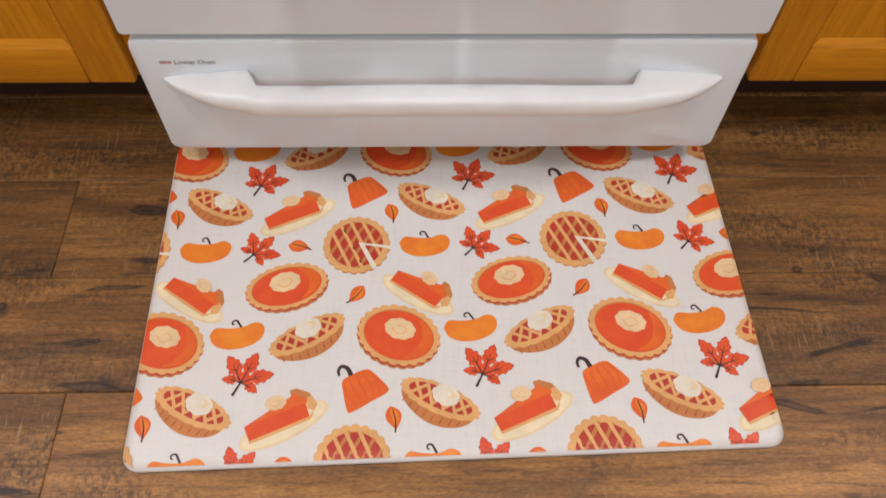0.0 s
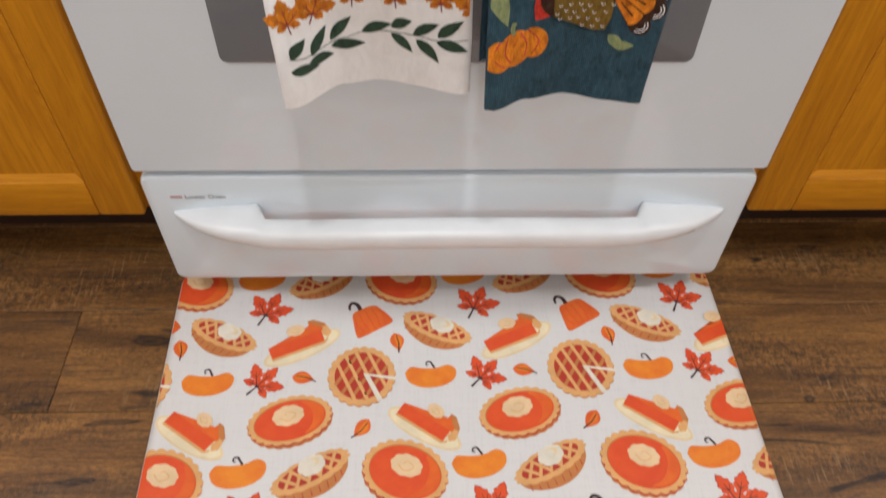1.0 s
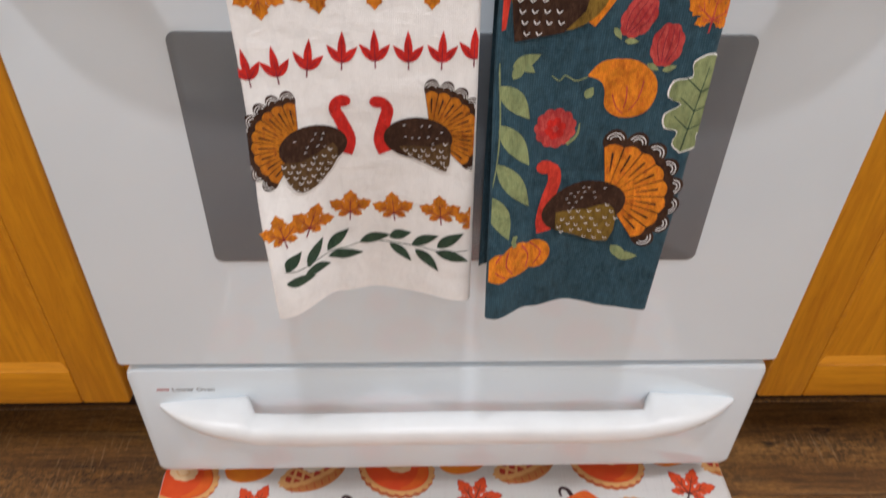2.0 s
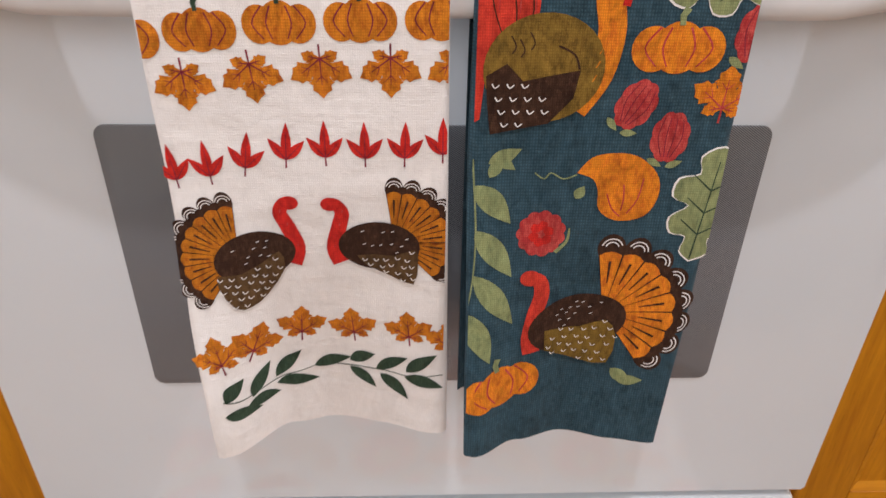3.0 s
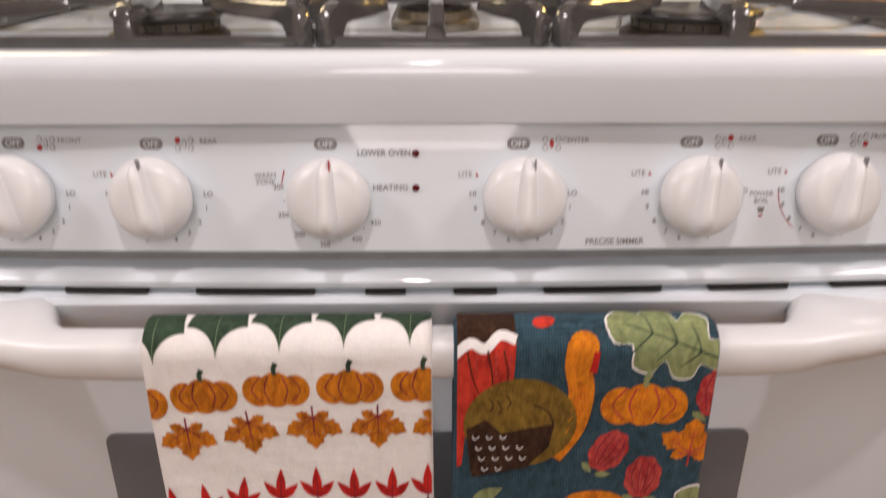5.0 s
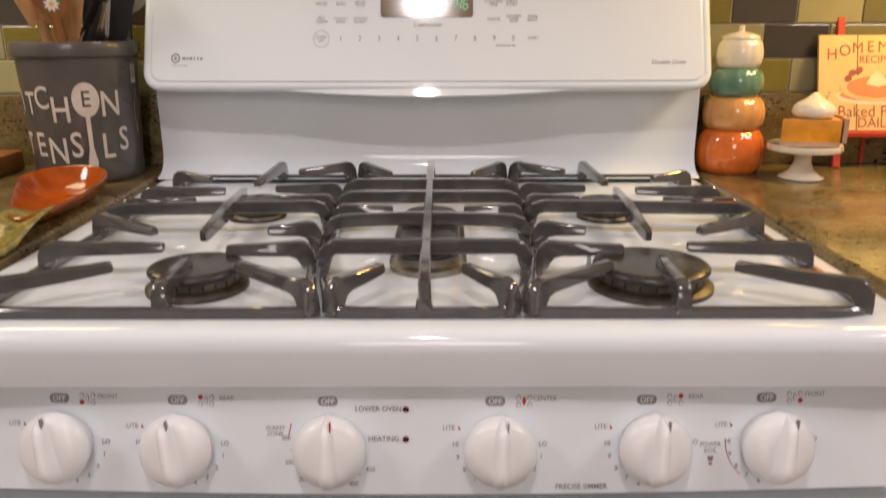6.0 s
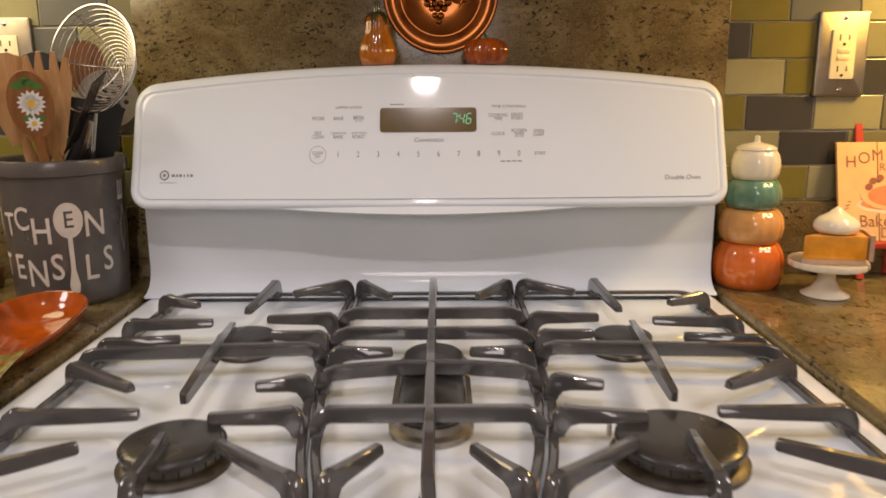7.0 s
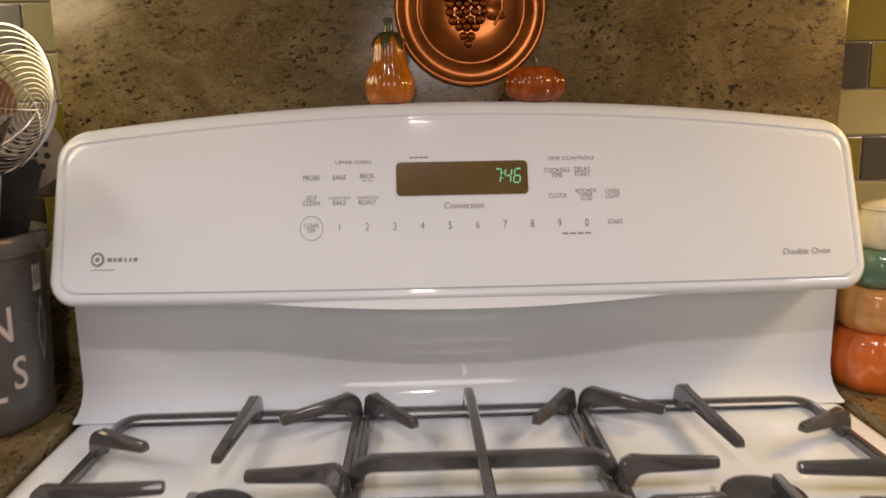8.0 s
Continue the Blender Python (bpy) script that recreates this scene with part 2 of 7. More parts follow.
# ---------------------------------------------------------------- building tools


def mesh_of(bm, name, materials, smooth=40):
    bmesh.ops.recalc_face_normals(bm, faces=bm.faces)
    me = bpy.data.meshes.new(name)
    bm.to_mesh(me)
    bm.free()
    for m in materials if isinstance(materials, (list, tuple)) else [materials]:
        me.materials.append(m)
    if smooth:
        me.polygons.foreach_set("use_smooth", [True] * len(me.polygons))
        me.set_sharp_from_angle(angle=radians(smooth))
    return me


def part(name, bm, material, parent=None, label="", smooth=40):
    ob = new(name, mesh_of(bm, name, material, smooth))
    if parent is not None:
        ob.parent = parent
        ob.matrix_parent_inverse = parent.matrix_world.inverted() if parent.parent is None else Matrix()
    if label:
        ob["label"] = label
    return ob


def thing(name, label, category, group="", kind="", at=(0, 0, 0)):
    """An Empty at a thing's base."""
    ob = new(name)
    ob.empty_display_size = 0.05
    ob.matrix_world = Matrix.Translation(at)
    ob.matrix_basis = Matrix.Translation(at)
    return tagged(ob, label, category, group, kind)


def box(bm, x0, x1, y0, y1, z0, z1, bevel=0.0, steps=2):
    v = [bm.verts.new(p) for p in ((x0, y0, z0), (x1, y0, z0), (x1, y1, z0), (x0, y1, z0), (x0, y0, z1), (x1, y0, z1), (x1, y1, z1), (x0, y1, z1))]
    f = [bm.faces.new([v[i] for i in q]) for q in ((0, 3, 2, 1), (4, 5, 6, 7), (0, 1, 5, 4), (1, 2, 6, 5), (2, 3, 7, 6), (3, 0, 4, 7))]
    if bevel:
        edges = {e for q in f for e in q.edges}
        bmesh.ops.bevel(bm, geom=list(edges), offset=bevel, segments=steps, profile=0.5, affect="EDGES")
    return bm


def boxed(*args, **kw):
    return box(bmesh.new(), *args, **kw)


def loft(bm, loops, closed=True, caps=True, index=0):
    """Skin between loops of points."""
    rows = [[bm.verts.new(p) for p in loop] for loop in loops]
    n = len(rows[0])
    for a, b in zip(rows, rows[1:]):
        for i in range(n if closed else n - 1):
            j = (i + 1) % n
            f = bm.faces.new((a[i], a[j], b[j], b[i]))
            f.material_index = index
    if caps:
        bm.faces.new(rows[0][::-1]).material_index = index
        bm.faces.new(rows[-1]).material_index = index
    return bm


def rounded(x0, x1, y0, y1, r, n=5):
    """A rounded rectangle in the plane."""
    out = []
    for cx, cy, a in ((x1 - r, y1 - r, 0), (x0 + r, y1 - r, 90), (x0 + r, y0 + r, 180), (x1 - r, y0 + r, 270)):
        for i in range(n + 1):
            t = radians(a + 90 * i / n)
            out.append((cx + r * math.cos(t), cy + r * math.sin(t)))
    return out


def lathe(bm, profile, seg=32, centre=(0, 0, 0), ribs=0, depth=0.0, index=0, cap=True, squash=1.0):
    """Turn a profile of (radius, height); ribs cut grooves as in a pumpkin."""
    loops = []
    for r, z in profile:
        loop = []
        for i in range(seg):
            a = 2 * math.pi * i / seg
            k = 1 - depth * (1 - abs(math.sin(a * ribs / 2)) ** 0.6) if ribs else 1
            loop.append((centre[0] + r * k * math.cos(a), centre[1] + r * k * math.sin(a) * squash, centre[2] + z))
        loops.append(loop)
    return loft(bm, loops, caps=cap, index=index)


def sweep(bm, path, w, h, n=0, up=(0, 0, 1), taper=None, index=0):
    """A bar (n = 0: bevelled oblong; else n-sided round) of width w and height h along a path."""
    path = [Vector(p) for p in path]
    loops = []
    for i, p in enumerate(path):
        d = (path[min(i + 1, len(path) - 1)] - path[max(i - 1, 0)]).normalized()
        side = d.cross(Vector(up))
        side = side.normalized() if side.length > 1e-4 else Vector((1, 0, 0))
        top = side.cross(d).normalized()
        k = taper[i] if taper else 1
        a, b = w / 2 * k, h / 2 * k
        if n:
            ring = [(a * math.cos(2 * math.pi * j / n), b * math.sin(2 * math.pi * j / n)) for j in range(n)]
        else:
            c = min(a, b) * 0.32
            ring = [(a, -b + c), (a, b - c), (a - c, b), (-a + c, b), (-a, b - c), (-a, -b + c), (-a + c, -b), (a - c, -b)]
        loops.append([tuple(p + side * u + top * v) for u, v in ring])
    return loft(bm, loops, index=index)


def smooth_path(points, n=6):
    """A rounded run through the points."""
    pts = [Vector(p) for p in points]
    out = []
    for i in range(len(pts) - 1):
        p0, p1, p2, p3 = pts[max(i - 1, 0)], pts[i], pts[i + 1], pts[min(i + 2, len(pts) - 1)]
        for k in range(n):
            t = k / n
            out.append(0.5 * ((2 * p1) + (p2 - p0) * t + (2 * p0 - 5 * p1 + 4 * p2 - p3) * t * t + (3 * p1 - p0 - 3 * p2 + p3) * t ** 3))
    out.append(pts[-1])
    return out


def profile_bar(bm, profile, x0, x1, nx=2, bow=None, inset=0.0, index=0):
    """A moulding: a closed (y, z) profile run along x; bow(x) pushes it in y; inset rounds its ends."""
    cy = sum(p[0] for p in profile) / len(profile)
    cz = sum(p[1] for p in profile) / len(profile)
    xs = [x0 + (x1 - x0) * i / nx for i in range(nx + 1)]
    loops = []
    if inset:
        xs = [x0] + [x0 + inset] + xs[1:-1] + [x1 - inset] + [x1]
    for i, x in enumerate(xs):
        k = inset if inset and i in (0, len(xs) - 1) else 0
        b = bow(x) if bow else 0
        loop = []
        for y, z in profile:
            d = math.hypot(y - cy, z - cz) or 1
            loop.append((x, y + b - k * (y - cy) / d, z - k * (z - cz) / d))
        loops.append(loop)
    return loft(bm, loops, index=index)


def rings(bm, levels, n=6, index=0, cap_first=True, cap_last=True):
    """Stacked rounded rectangles: (x0, x1, y0, y1, radius, z)."""
    loops = [[(x, y, z) for x, y in rounded(x0, x1, y0, y1, r, n)] for x0, x1, y0, y1, r, z in levels]
    rows = [[bm.verts.new(p) for p in loop] for loop in loops]
    m = len(rows[0])
    for a, b in zip(rows, rows[1:]):
        for i in range(m):
            bm.faces.new((a[i], a[(i + 1) % m], b[(i + 1) % m], b[i])).material_index = index
    if cap_first:
        bm.faces.new(rows[0][::-1]).material_index = index
    if cap_last:
        bm.faces.new(rows[-1]).material_index = index
    return bm


def plate_xz(bm, x0, x1, z0, z1, r, y0, y1, edge=0.002, index=0):
    """An upright plate with rounded corners, its face at y0 towards the room."""
    loops = []
    for y, k in ((y1, 0), (y0 + edge, 0), (y0 + edge * 0.3, edge * 0.3), (y0, edge)):
        loops.append([(x, y, z) for x, z in rounded(x0 + k, x1 - k, z0 + k, z1 - k, max(r - k, 0.0005), 6)])
    return loft(bm, loops, index=index)


def lettering(text, size, slant=0.0, bold=0.0):
    """Outline of text as flat triangles: vertices about the middle and faces."""
    cu = bpy.data.curves.new("lettering", "FONT")
    cu.body, cu.size, cu.shear, cu.offset = text, size, slant, bold
    cu.align_x, cu.align_y = "CENTER", "CENTER"
    cu.resolution_u = 3
    ob = bpy.data.objects.new("lettering", cu)
    me = bpy.data.meshes.new_from_object(ob)
    verts = [(v.co.x, v.co.y) for v in me.vertices]
    faces = [tuple(p.vertices) for p in me.polygons]
    bpy.data.objects.remove(ob)
    bpy.data.meshes.remove(me)
    bpy.data.curves.remove(cu)
    return verts, faces


def write(bm, text, at, size, onto, slant=0.0, bold=0.0, index=0, stretch=1.0):
    """Put text on a surface: onto(u, v) gives the place in the world."""
    verts, faces = lettering(text, size, slant, bold)
    made = [bm.verts.new(onto(at[0] + x * stretch, at[1] + y)) for x, y in verts]
    for f in faces:
        try:
            bm.faces.new([made[i] for i in f]).material_index = index
        except ValueError:
            pass


def flat(bm, poly, onto, index=0):
    """A filled outline on a surface."""
    from mathutils.geometry import tessellate_polygon
    made = [bm.verts.new(onto(*p)) for p in poly]
    for tri in tessellate_polygon([[Vector((p[0], p[1], 0)) for p in poly]]):
        bm.faces.new([made[i] for i in tri]).material_index = index


def oval(cx, cy, rx, ry, turn=0.0, n=24, wobble=0.0, waves=0):
    c, s = math.cos(radians(turn)), math.sin(radians(turn))
    out = []
    for i in range(n):
        a = 2 * math.pi * i / n
        k = 1 + wobble * math.sin(a * waves)
        x, y = rx * k * math.cos(a), ry * k * math.sin(a)
        out.append((cx + c * x - s * y, cy + s * x + c * y))
    return out


def bars(bm, x, y, w, h, onto, index=0):
    flat(bm, [(x - w / 2, y - h / 2), (x + w / 2, y - h / 2), (x + w / 2, y + h / 2), (x - w / 2, y + h / 2)], onto, index)

# ---------------------------------------------------------------- the room
WALL_Y = 0.668


def structure(name, bm, material, label, category):
    return tagged(part(name, bm, material), label, category, kind="structure")


floor = structure("floor", boxed(-2.2, 2.2, -2.6, 0.80, -0.06, -0.004), UNDERLAY, "dark brown wood plank floor with hand-scraped grain", "floor")
structure("wall_north", boxed(-2.2, 2.2, WALL_Y + 0.012, 0.80, 0, 2.46), PAINT, "plain painted kitchen wall behind the range", "wall")
structure("wall_west", boxed(-2.32, -2.2, -2.6, 0.80, 0, 2.46), PAINT, "plain painted side wall of the kitchen", "wall")
structure("wall_east", boxed(2.2, 2.32, -2.6, 0.80, 0, 2.46), PAINT, "plain painted side wall of the kitchen", "wall")
structure("wall_south", boxed(-2.2, 2.2, -2.72, -2.6, 0, 2.46), PAINT, "plain painted wall across the kitchen", "wall")
# unseen block, added to hold ceiling light off the slab and console
structure("soffit", boxed(-2.2, 2.2, 0.33, WALL_Y + 0.010, 1.51, 2.459), PAINT, "plain unseen box above the counters, added to shade the wall", "soffit")
structure("ceiling", boxed(-2.32, 2.32, -2.72, 0.80, 2.46, 2.56), CEILING, "plain white kitchen ceiling", "ceiling")

# granite slab behind the range, granite upstands beside it
structure("backsplash_slab", boxed(-0.408, 0.413, WALL_Y - 0.013, WALL_Y + 0.012, 0.90, 1.495, bevel=0.0015), GRANITE, "polished brown granite slab with dark flecks behind the range", "backsplash")
structure("upstand_east", boxed(0.413, 2.2, WALL_Y - 0.020, WALL_Y + 0.012, 0.942, 1.047, bevel=0.002), GRANITE, "low polished granite upstand along the counter", "upstand")
structure("upstand_west", boxed(-2.2, -0.408, WALL_Y - 0.020, WALL_Y + 0.012, 0.942, 1.047, bevel=0.002), GRANITE, "low polished granite upstand along the counter", "upstand")

# countertops
COUNTER = 0.942


def countertop(name, x0, x1):
    return tagged(part(name, boxed(x0, x1, 0.022, WALL_Y - 0.002, COUNTER - 0.036, COUNTER, bevel=0.006, steps=3), GRANITE), "polished green and brown granite countertop", "countertop")


countertop("countertop", 0.387, 2.19)
countertop("countertop", -2.19, -0.387)


# ---------------------------------------------------------------- cabinets
def base_cabinet(x0, x1):
    """A honey oak base unit: box, face frame, one recessed-panel door, toe kick."""
    ob = thing("base_cabinet", "honey oak base cabinet with a recessed-panel door", "cabinet", "base cabinets", at=(0.5 * (x0 + x1), 0.1, 0.0))
    top, low, face = 0.904, 0.117, 0.074
    part("body", boxed(x0 + 0.002, x1 - 0.002, face + 0.018, WALL_Y, low, top), OAK, ob)
    part("toe_kick", boxed(x0 + 0.002, x1 - 0.002, 0.150, 0.165, 0.0, low), TOE, ob, "dark recessed toe kick")
    for a in (x0, x1 - 0.030):
        part("stile", boxed(a, a + 0.030, face, face + 0.018, low, top, bevel=0.0015), OAK, ob)
    for a in (low, top - 0.04):
        part("rail", boxed(x0 + 0.030, x1 - 0.030, face, face + 0.018, a, a + 0.03 if a == low else a + 0.04, bevel=0.0015), OAK_ALONG, ob)
    d0, d1, z0, z1, y = x0 + 0.016, x1 - 0.016, 0.120, 0.885, 0.055
    door = part("door", boxed(d0 + 0.05, d1 - 0.05, y + 0.008, y + 0.014, z0 + 0.045, z1 - 0.05), OAK, ob)
    w = 0.062
    for a in (d0, d1 - w):
        part("door_stile", boxed(a, a + w, y, y + 0.018, z0, z1, bevel=0.004, steps=3), OAK, door)
    for a in (z0, z1 - w):
        part("door_rail", boxed(d0 + w, d1 - w, y + 0.0005, y + 0.0175, a, a + w, bevel=0.003, steps=2), OAK_ALONG, door)
    bm = bmesh.new()
    for a, b in ((d0 + w, 1), (d1 - w, -1)):
        loft(bm, [[(a, y + 0.002, z), (a + b * 0.012, y + 0.009, z), (a, y + 0.012, z)] for z in (z0 + w, z1 - w)])
    for a, b in ((z0 + w, 1), (z1 - w, -1)):
        loft(bm, [[(x, y + 0.002, a), (x, y + 0.009, a + b * 0.012), (x, y + 0.012, a)] for x in (d0 + w, d1 - w)])
    part("door_moulding", bm, OAK_ALONG, door)
    return ob


base_cabinet(-0.86, -0.400)
base_cabinet(0.402, 0.862)
base_cabinet(-1.322, -0.862)
base_cabinet(0.864, 1.324)

# ---------------------------------------------------------------- the range
oven_range = thing("gas_range", "white enamelled double-oven gas range with a low backguard", "range", at=(0, 0.3, 0))


def bow(x):
    return 0.012 * (x / 0.38) ** 2


bm = boxed(-0.377, 0.377, 0.030, 0.640, 0.030, 0.895, bevel=0.002)
box(bm, -0.36, 0.36, 0.06, 0.62, 0.0, 0.032)
part("body", bm, ENAMEL, oven_range)
# dark strips paint the shade of the drawer seam and the kick recess
part("drawer_seam_shade", boxed(-0.3745, 0.3745, 0.016, 0.0295, 0.2440, 0.2560), BLACK_GAP, oven_range, "strip coloured dark as shade between the oven door and the drawer")
part("kick_recess_shade", boxed(-0.36, 0.36, 0.052, 0.058, 0.004, 0.045), BLACK_GAP, oven_range)


# lower oven drawer
def arched_handle(name, z, reach, half, height, depth, notch, parent, curve=3.2, rise=0.010, ease=0.010):
    """A bar bowed away from the door, its tapering ends grown out of flat pads."""
    bm = bmesh.new()
    loops = []
    n = 112
    for i in range(n + 1):
        x = -half + 2 * half * i / n
        a = min(1, abs(x) / half)
        front = -reach * (1 - a ** curve) - 0.003
        k = min(1, max(0, (abs(x) - notch + ease) / ease))
        k = k * k * (3 - 2 * k)
        back = min(-0.0005, front + depth) * (1 - k) + 0.003 * k
        h = height * (1 - a ** 5) + 0.004
        lift = rise * a ** 2
        h, drop = h * (0.90 + 0.10 * k), 0.0025 * (1 - k)
        cy, ry = (front + back) / 2, (back - front) / 2
        loop = []
        for j in range(16):
            t = 2 * math.pi * j / 16
            c, s = math.cos(t), math.sin(t)
            e = 0.62
            loop.append((x, cy + ry * math.copysign(abs(c) ** e, c), z + lift - drop + h / 2 * math.copysign(abs(s) ** e, s)))
        loops.append(loop)
    loft(bm, loops)
    return part(name, bm, PLASTIC, parent, "bowed white plastic handle", smooth=50)


bm = bmesh.new()
plate_xz(bm, -0.379, 0.378, 0.047, 0.2465, 0.014, 0.0, 0.028, 0.006)
drawer = part("lower_oven_drawer", bm, ENAMEL, oven_range, "white enamelled lower oven drawer front")
arched_handle("drawer_handle", 0.1945, 0.058, 0.349, 0.032, 0.034, 0.240, drawer, 6.0, -0.010, 0.007)

# upper oven door: flat face that rolls forward under the handle
door_profile = [(0.028, 0.2535), (0.003, 0.2535), (0.0, 0.257), (0.0, 0.69), (-0.002, 0.715), (-0.008, 0.742), (-0.016, 0.763), (-0.021, 0.773), (-0.0225, 0.778), (-0.020, 0.7815), (-0.012, 0.783), (0.028, 0.783)]
bm = bmesh.new()
profile_bar(bm, door_profile, -0.3805, 0.3805, 24, lambda x: 0.0, inset=0.003)
oven_door = part("oven_door", bm, ENAMEL, oven_range, "white enamelled upper oven door")
bm = bmesh.new()
plate_xz(bm, -0.244, 0.247, 0.412, 0.657, 0.009, -0.0015, 0.002, 0.0008)
part("oven_window", bm, SCREEN, oven_door, "grey oven glass with a fine screen pattern")
arched_handle("door_handle", 0.7705, 0.080, 0.376, 0.028, 0.030, 0.262, oven_door, 6.0, -0.004, 0.034)

# vent trim between door and controls, with dark slots
bm = bmesh.new()
trim = [(0.030, 0.7835), (-0.013, 0.7835), (-0.016, 0.786), (-0.0195, 0.788), (-0.020, 0.792), (-0.016, 0.7965), (-0.008, 0.798), (0.030, 0.798)]
profile_bar(bm, trim, -0.379, 0.379, 24, bow, inset=0.002)
vent = part("vent_trim", bm, ENAMEL, oven_range, "white vent trim with dark slots")
for x0, x1 in ((-0.330, -0.272), (-0.241, -0.186), (-0.153, -0.074), (-0.040, -0.013), (0.019, 0.048), (0.080, 0.159), (0.192, 0.246), (0.277, 0.335)):
    bm = bmesh.new()
    profile_bar(bm, [(-0.0125, 0.7838), (-0.0203, 0.7838), (-0.0203, 0.7874), (-0.0125, 0.7874)], x0, x1, 4, bow)
    part("vent_slot", bm, BLACK_GAP, vent)
# recess over the vent trim, its shade put in as a grey strip
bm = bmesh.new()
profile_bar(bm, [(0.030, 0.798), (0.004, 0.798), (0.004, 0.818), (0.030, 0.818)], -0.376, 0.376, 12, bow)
part("vent_gap_shade", bm, RECESS_SHADE, oven_range, "strip coloured grey as shade in the gap above the vent trim")

# sloping control panel
PANEL_TOP, PANEL_LOW = (0.0063, 0.8945), (-0.0165, 0.8135)
bm = bmesh.new()
profile_bar(bm, [(0.030, PANEL_LOW[1] - 0.003), (PANEL_LOW[0] + 0.004, PANEL_LOW[1] - 0.003), (PANEL_LOW[0], PANEL_LOW[1]), (PANEL_TOP[0], PANEL_TOP[1]), (0.030, PANEL_TOP[1])], -0.379, 0.379, 24, bow, inset=0.002)
panel = part("control_panel", bm, ENAMEL, oven_range, "white bowed control panel with printed dials")


def on_panel(x, z, proud=0.0004):
    """A place on the control panel's sloping face."""
    k = (z - PANEL_LOW[1]) / (PANEL_TOP[1] - PANEL_LOW[1])
    return (x, PANEL_LOW[0] + (PANEL_TOP[0] - PANEL_LOW[0]) * k + bow(x) - proud, z)


# cooktop: rounded rim, sunk well
bm = bmesh.new()
rings(bm, [(-0.378, 0.378, 0.004, 0.62, 0.012, 0.8945), (-0.381, 0.381, -0.004, 0.62, 0.014, 0.8955), (-0.3815, 0.3815, -0.008, 0.62, 0.016, 0.9230), (-0.3805, 0.3805, -0.007, 0.62, 0.016, 0.9312),
           (-0.377, 0.377, -0.003, 0.618, 0.016, 0.9366), (-0.371, 0.371, 0.004, 0.616, 0.016, 0.9386), (-0.350, 0.350, 0.018, 0.585, 0.030, 0.9384),
           (-0.344, 0.344, 0.022, 0.580, 0.030, 0.9376), (-0.334, 0.334, 0.032, 0.572, 0.030, 0.9345), (-0.322, 0.322, 0.044, 0.560, 0.030, 0.9325)], 8)
cooktop = part("cooktop", bm, ENAMEL, oven_range, "white enamelled cooktop with a sunk well", smooth=60)

# backguard: riser with a cove, arched console leaning back
bm = bmesh.new()
riser = [(0.64, 0.93), (0.545, 0.9395), (0.557, 0.9420), (0.567, 0.9475), (0.574, 0.9570), (0.577, 0.970), (0.578, 1.075), (0.64, 1.075)]
profile_bar(bm, riser, -0.3825, 0.3825, 8, None, inset=0.002)
backguard = part("backguard", bm, ENAMEL, oven_range, "white enamelled backguard riser")


def console_y(x, z):
    return 0.5195 + (z - 1.104) * 0.385 + 0.011 * (x / 0.38) ** 2


def console_outline(k, n=10):
    """The console's outline, drawn in by k: rounded foot corners, arched top."""
    out = []
    x1, z0, r = 0.3815 - k, 1.0625 + k, 0.026 - min(k, 0.012)
    for i in range(n + 1):
        t = radians(-90 + 90 * i / n)
        out.append((x1 - r + r * math.cos(t), z0 + r + r * math.sin(t)))
    rt = 0.030 - min(k, 0.012)

    def top(x):
        return 1.2415 - k - 0.0215 * (x / 0.35) ** 2

    for i in range(n + 1):
        t = radians(90 * i / n)
        x = x1 - rt + rt * math.cos(t)
        out.append((x, top(x1 - rt) - rt * 1.0 + rt * math.sin(t)))
    for i in range(1, 24):
        x = (x1 - rt) * (1 - 2 * i / 24)
        out.append((x, top(x)))
    for i in range(n + 1):
        t = radians(90 + 90 * i / n)
        x = -x1 + rt + rt * math.cos(t)
        out.append((x, top(x1 - rt) - rt + rt * math.sin(t)))
    for i in range(n + 1):
        t = radians(180 + 90 * i / n)
        out.append((-x1 + r + r * math.cos(t), z0 + r + r * math.sin(t)))
    for i in range(25):
        out.append(((x1 - rt) * (2 * i / 24 - 1), z0))
    return out


bm = bmesh.new()
levels = [(0.0, 0.060), (0.0, 0.016), (0.0015, 0.008), (0.005, 0.003), (0.0105, 0.0008), (0.0122, 0.0022), (0.0135, 0.0022), (0.0150, 0.0), (0.0170, 0.0), (0.0200, 0.0)]
loops = []
for k, back in levels:
    loops.append([(x, min(console_y(x, z) + back, 0.642) if back < 0.05 else 0.642, z) for x, z in console_outline(k)])
rows = [[bm.verts.new(p) for p in loop] for loop in loops]
count = len(rows[0])
for a, b in zip(rows, rows[1:]):
    for i in range(count):
        bm.faces.new((a[i], a[(i + 1) % count], b[(i + 1) % count], b[i]))
bm.faces.new(rows[0][::-1])
# the bowed face: upright strips between the foot and the arched top, closed at both ends
face = rows[-1]
tops, foot = face[21:46], face[67:92][::-1]
for i in range(24):
    bm.faces.new((tops[i], tops[i + 1], foot[i + 1], foot[i]))
bm.faces.new([face[91]] + face[:22])
bm.faces.new(face[45:68])
console = part("console", bm, ENAMEL, backguard, "white arched control console", smooth=60)


def on_console(x, z, proud=0.0004):
    return (x, console_y(x, z) - proud, z)


bm = bmesh.new()
loops = []
for i in range(25):
    x = -0.209 + 0.422 * i / 24
    a = (i - 12) / 12
    d = 1 - a * a
    y = 0.011 * (x / 0.38) ** 2
    loops.append([(x, y + 0.535, 1.0655), (x, y + 0.5125 - 0.004 * d, 1.0685 - 0.001 * d), (x, y + 0.512 - 0.008 * d, 1.0668 - 0.0085 * d), (x, y + 0.516 - 0.006 * d, 1.0648 - 0.0085 * d)])
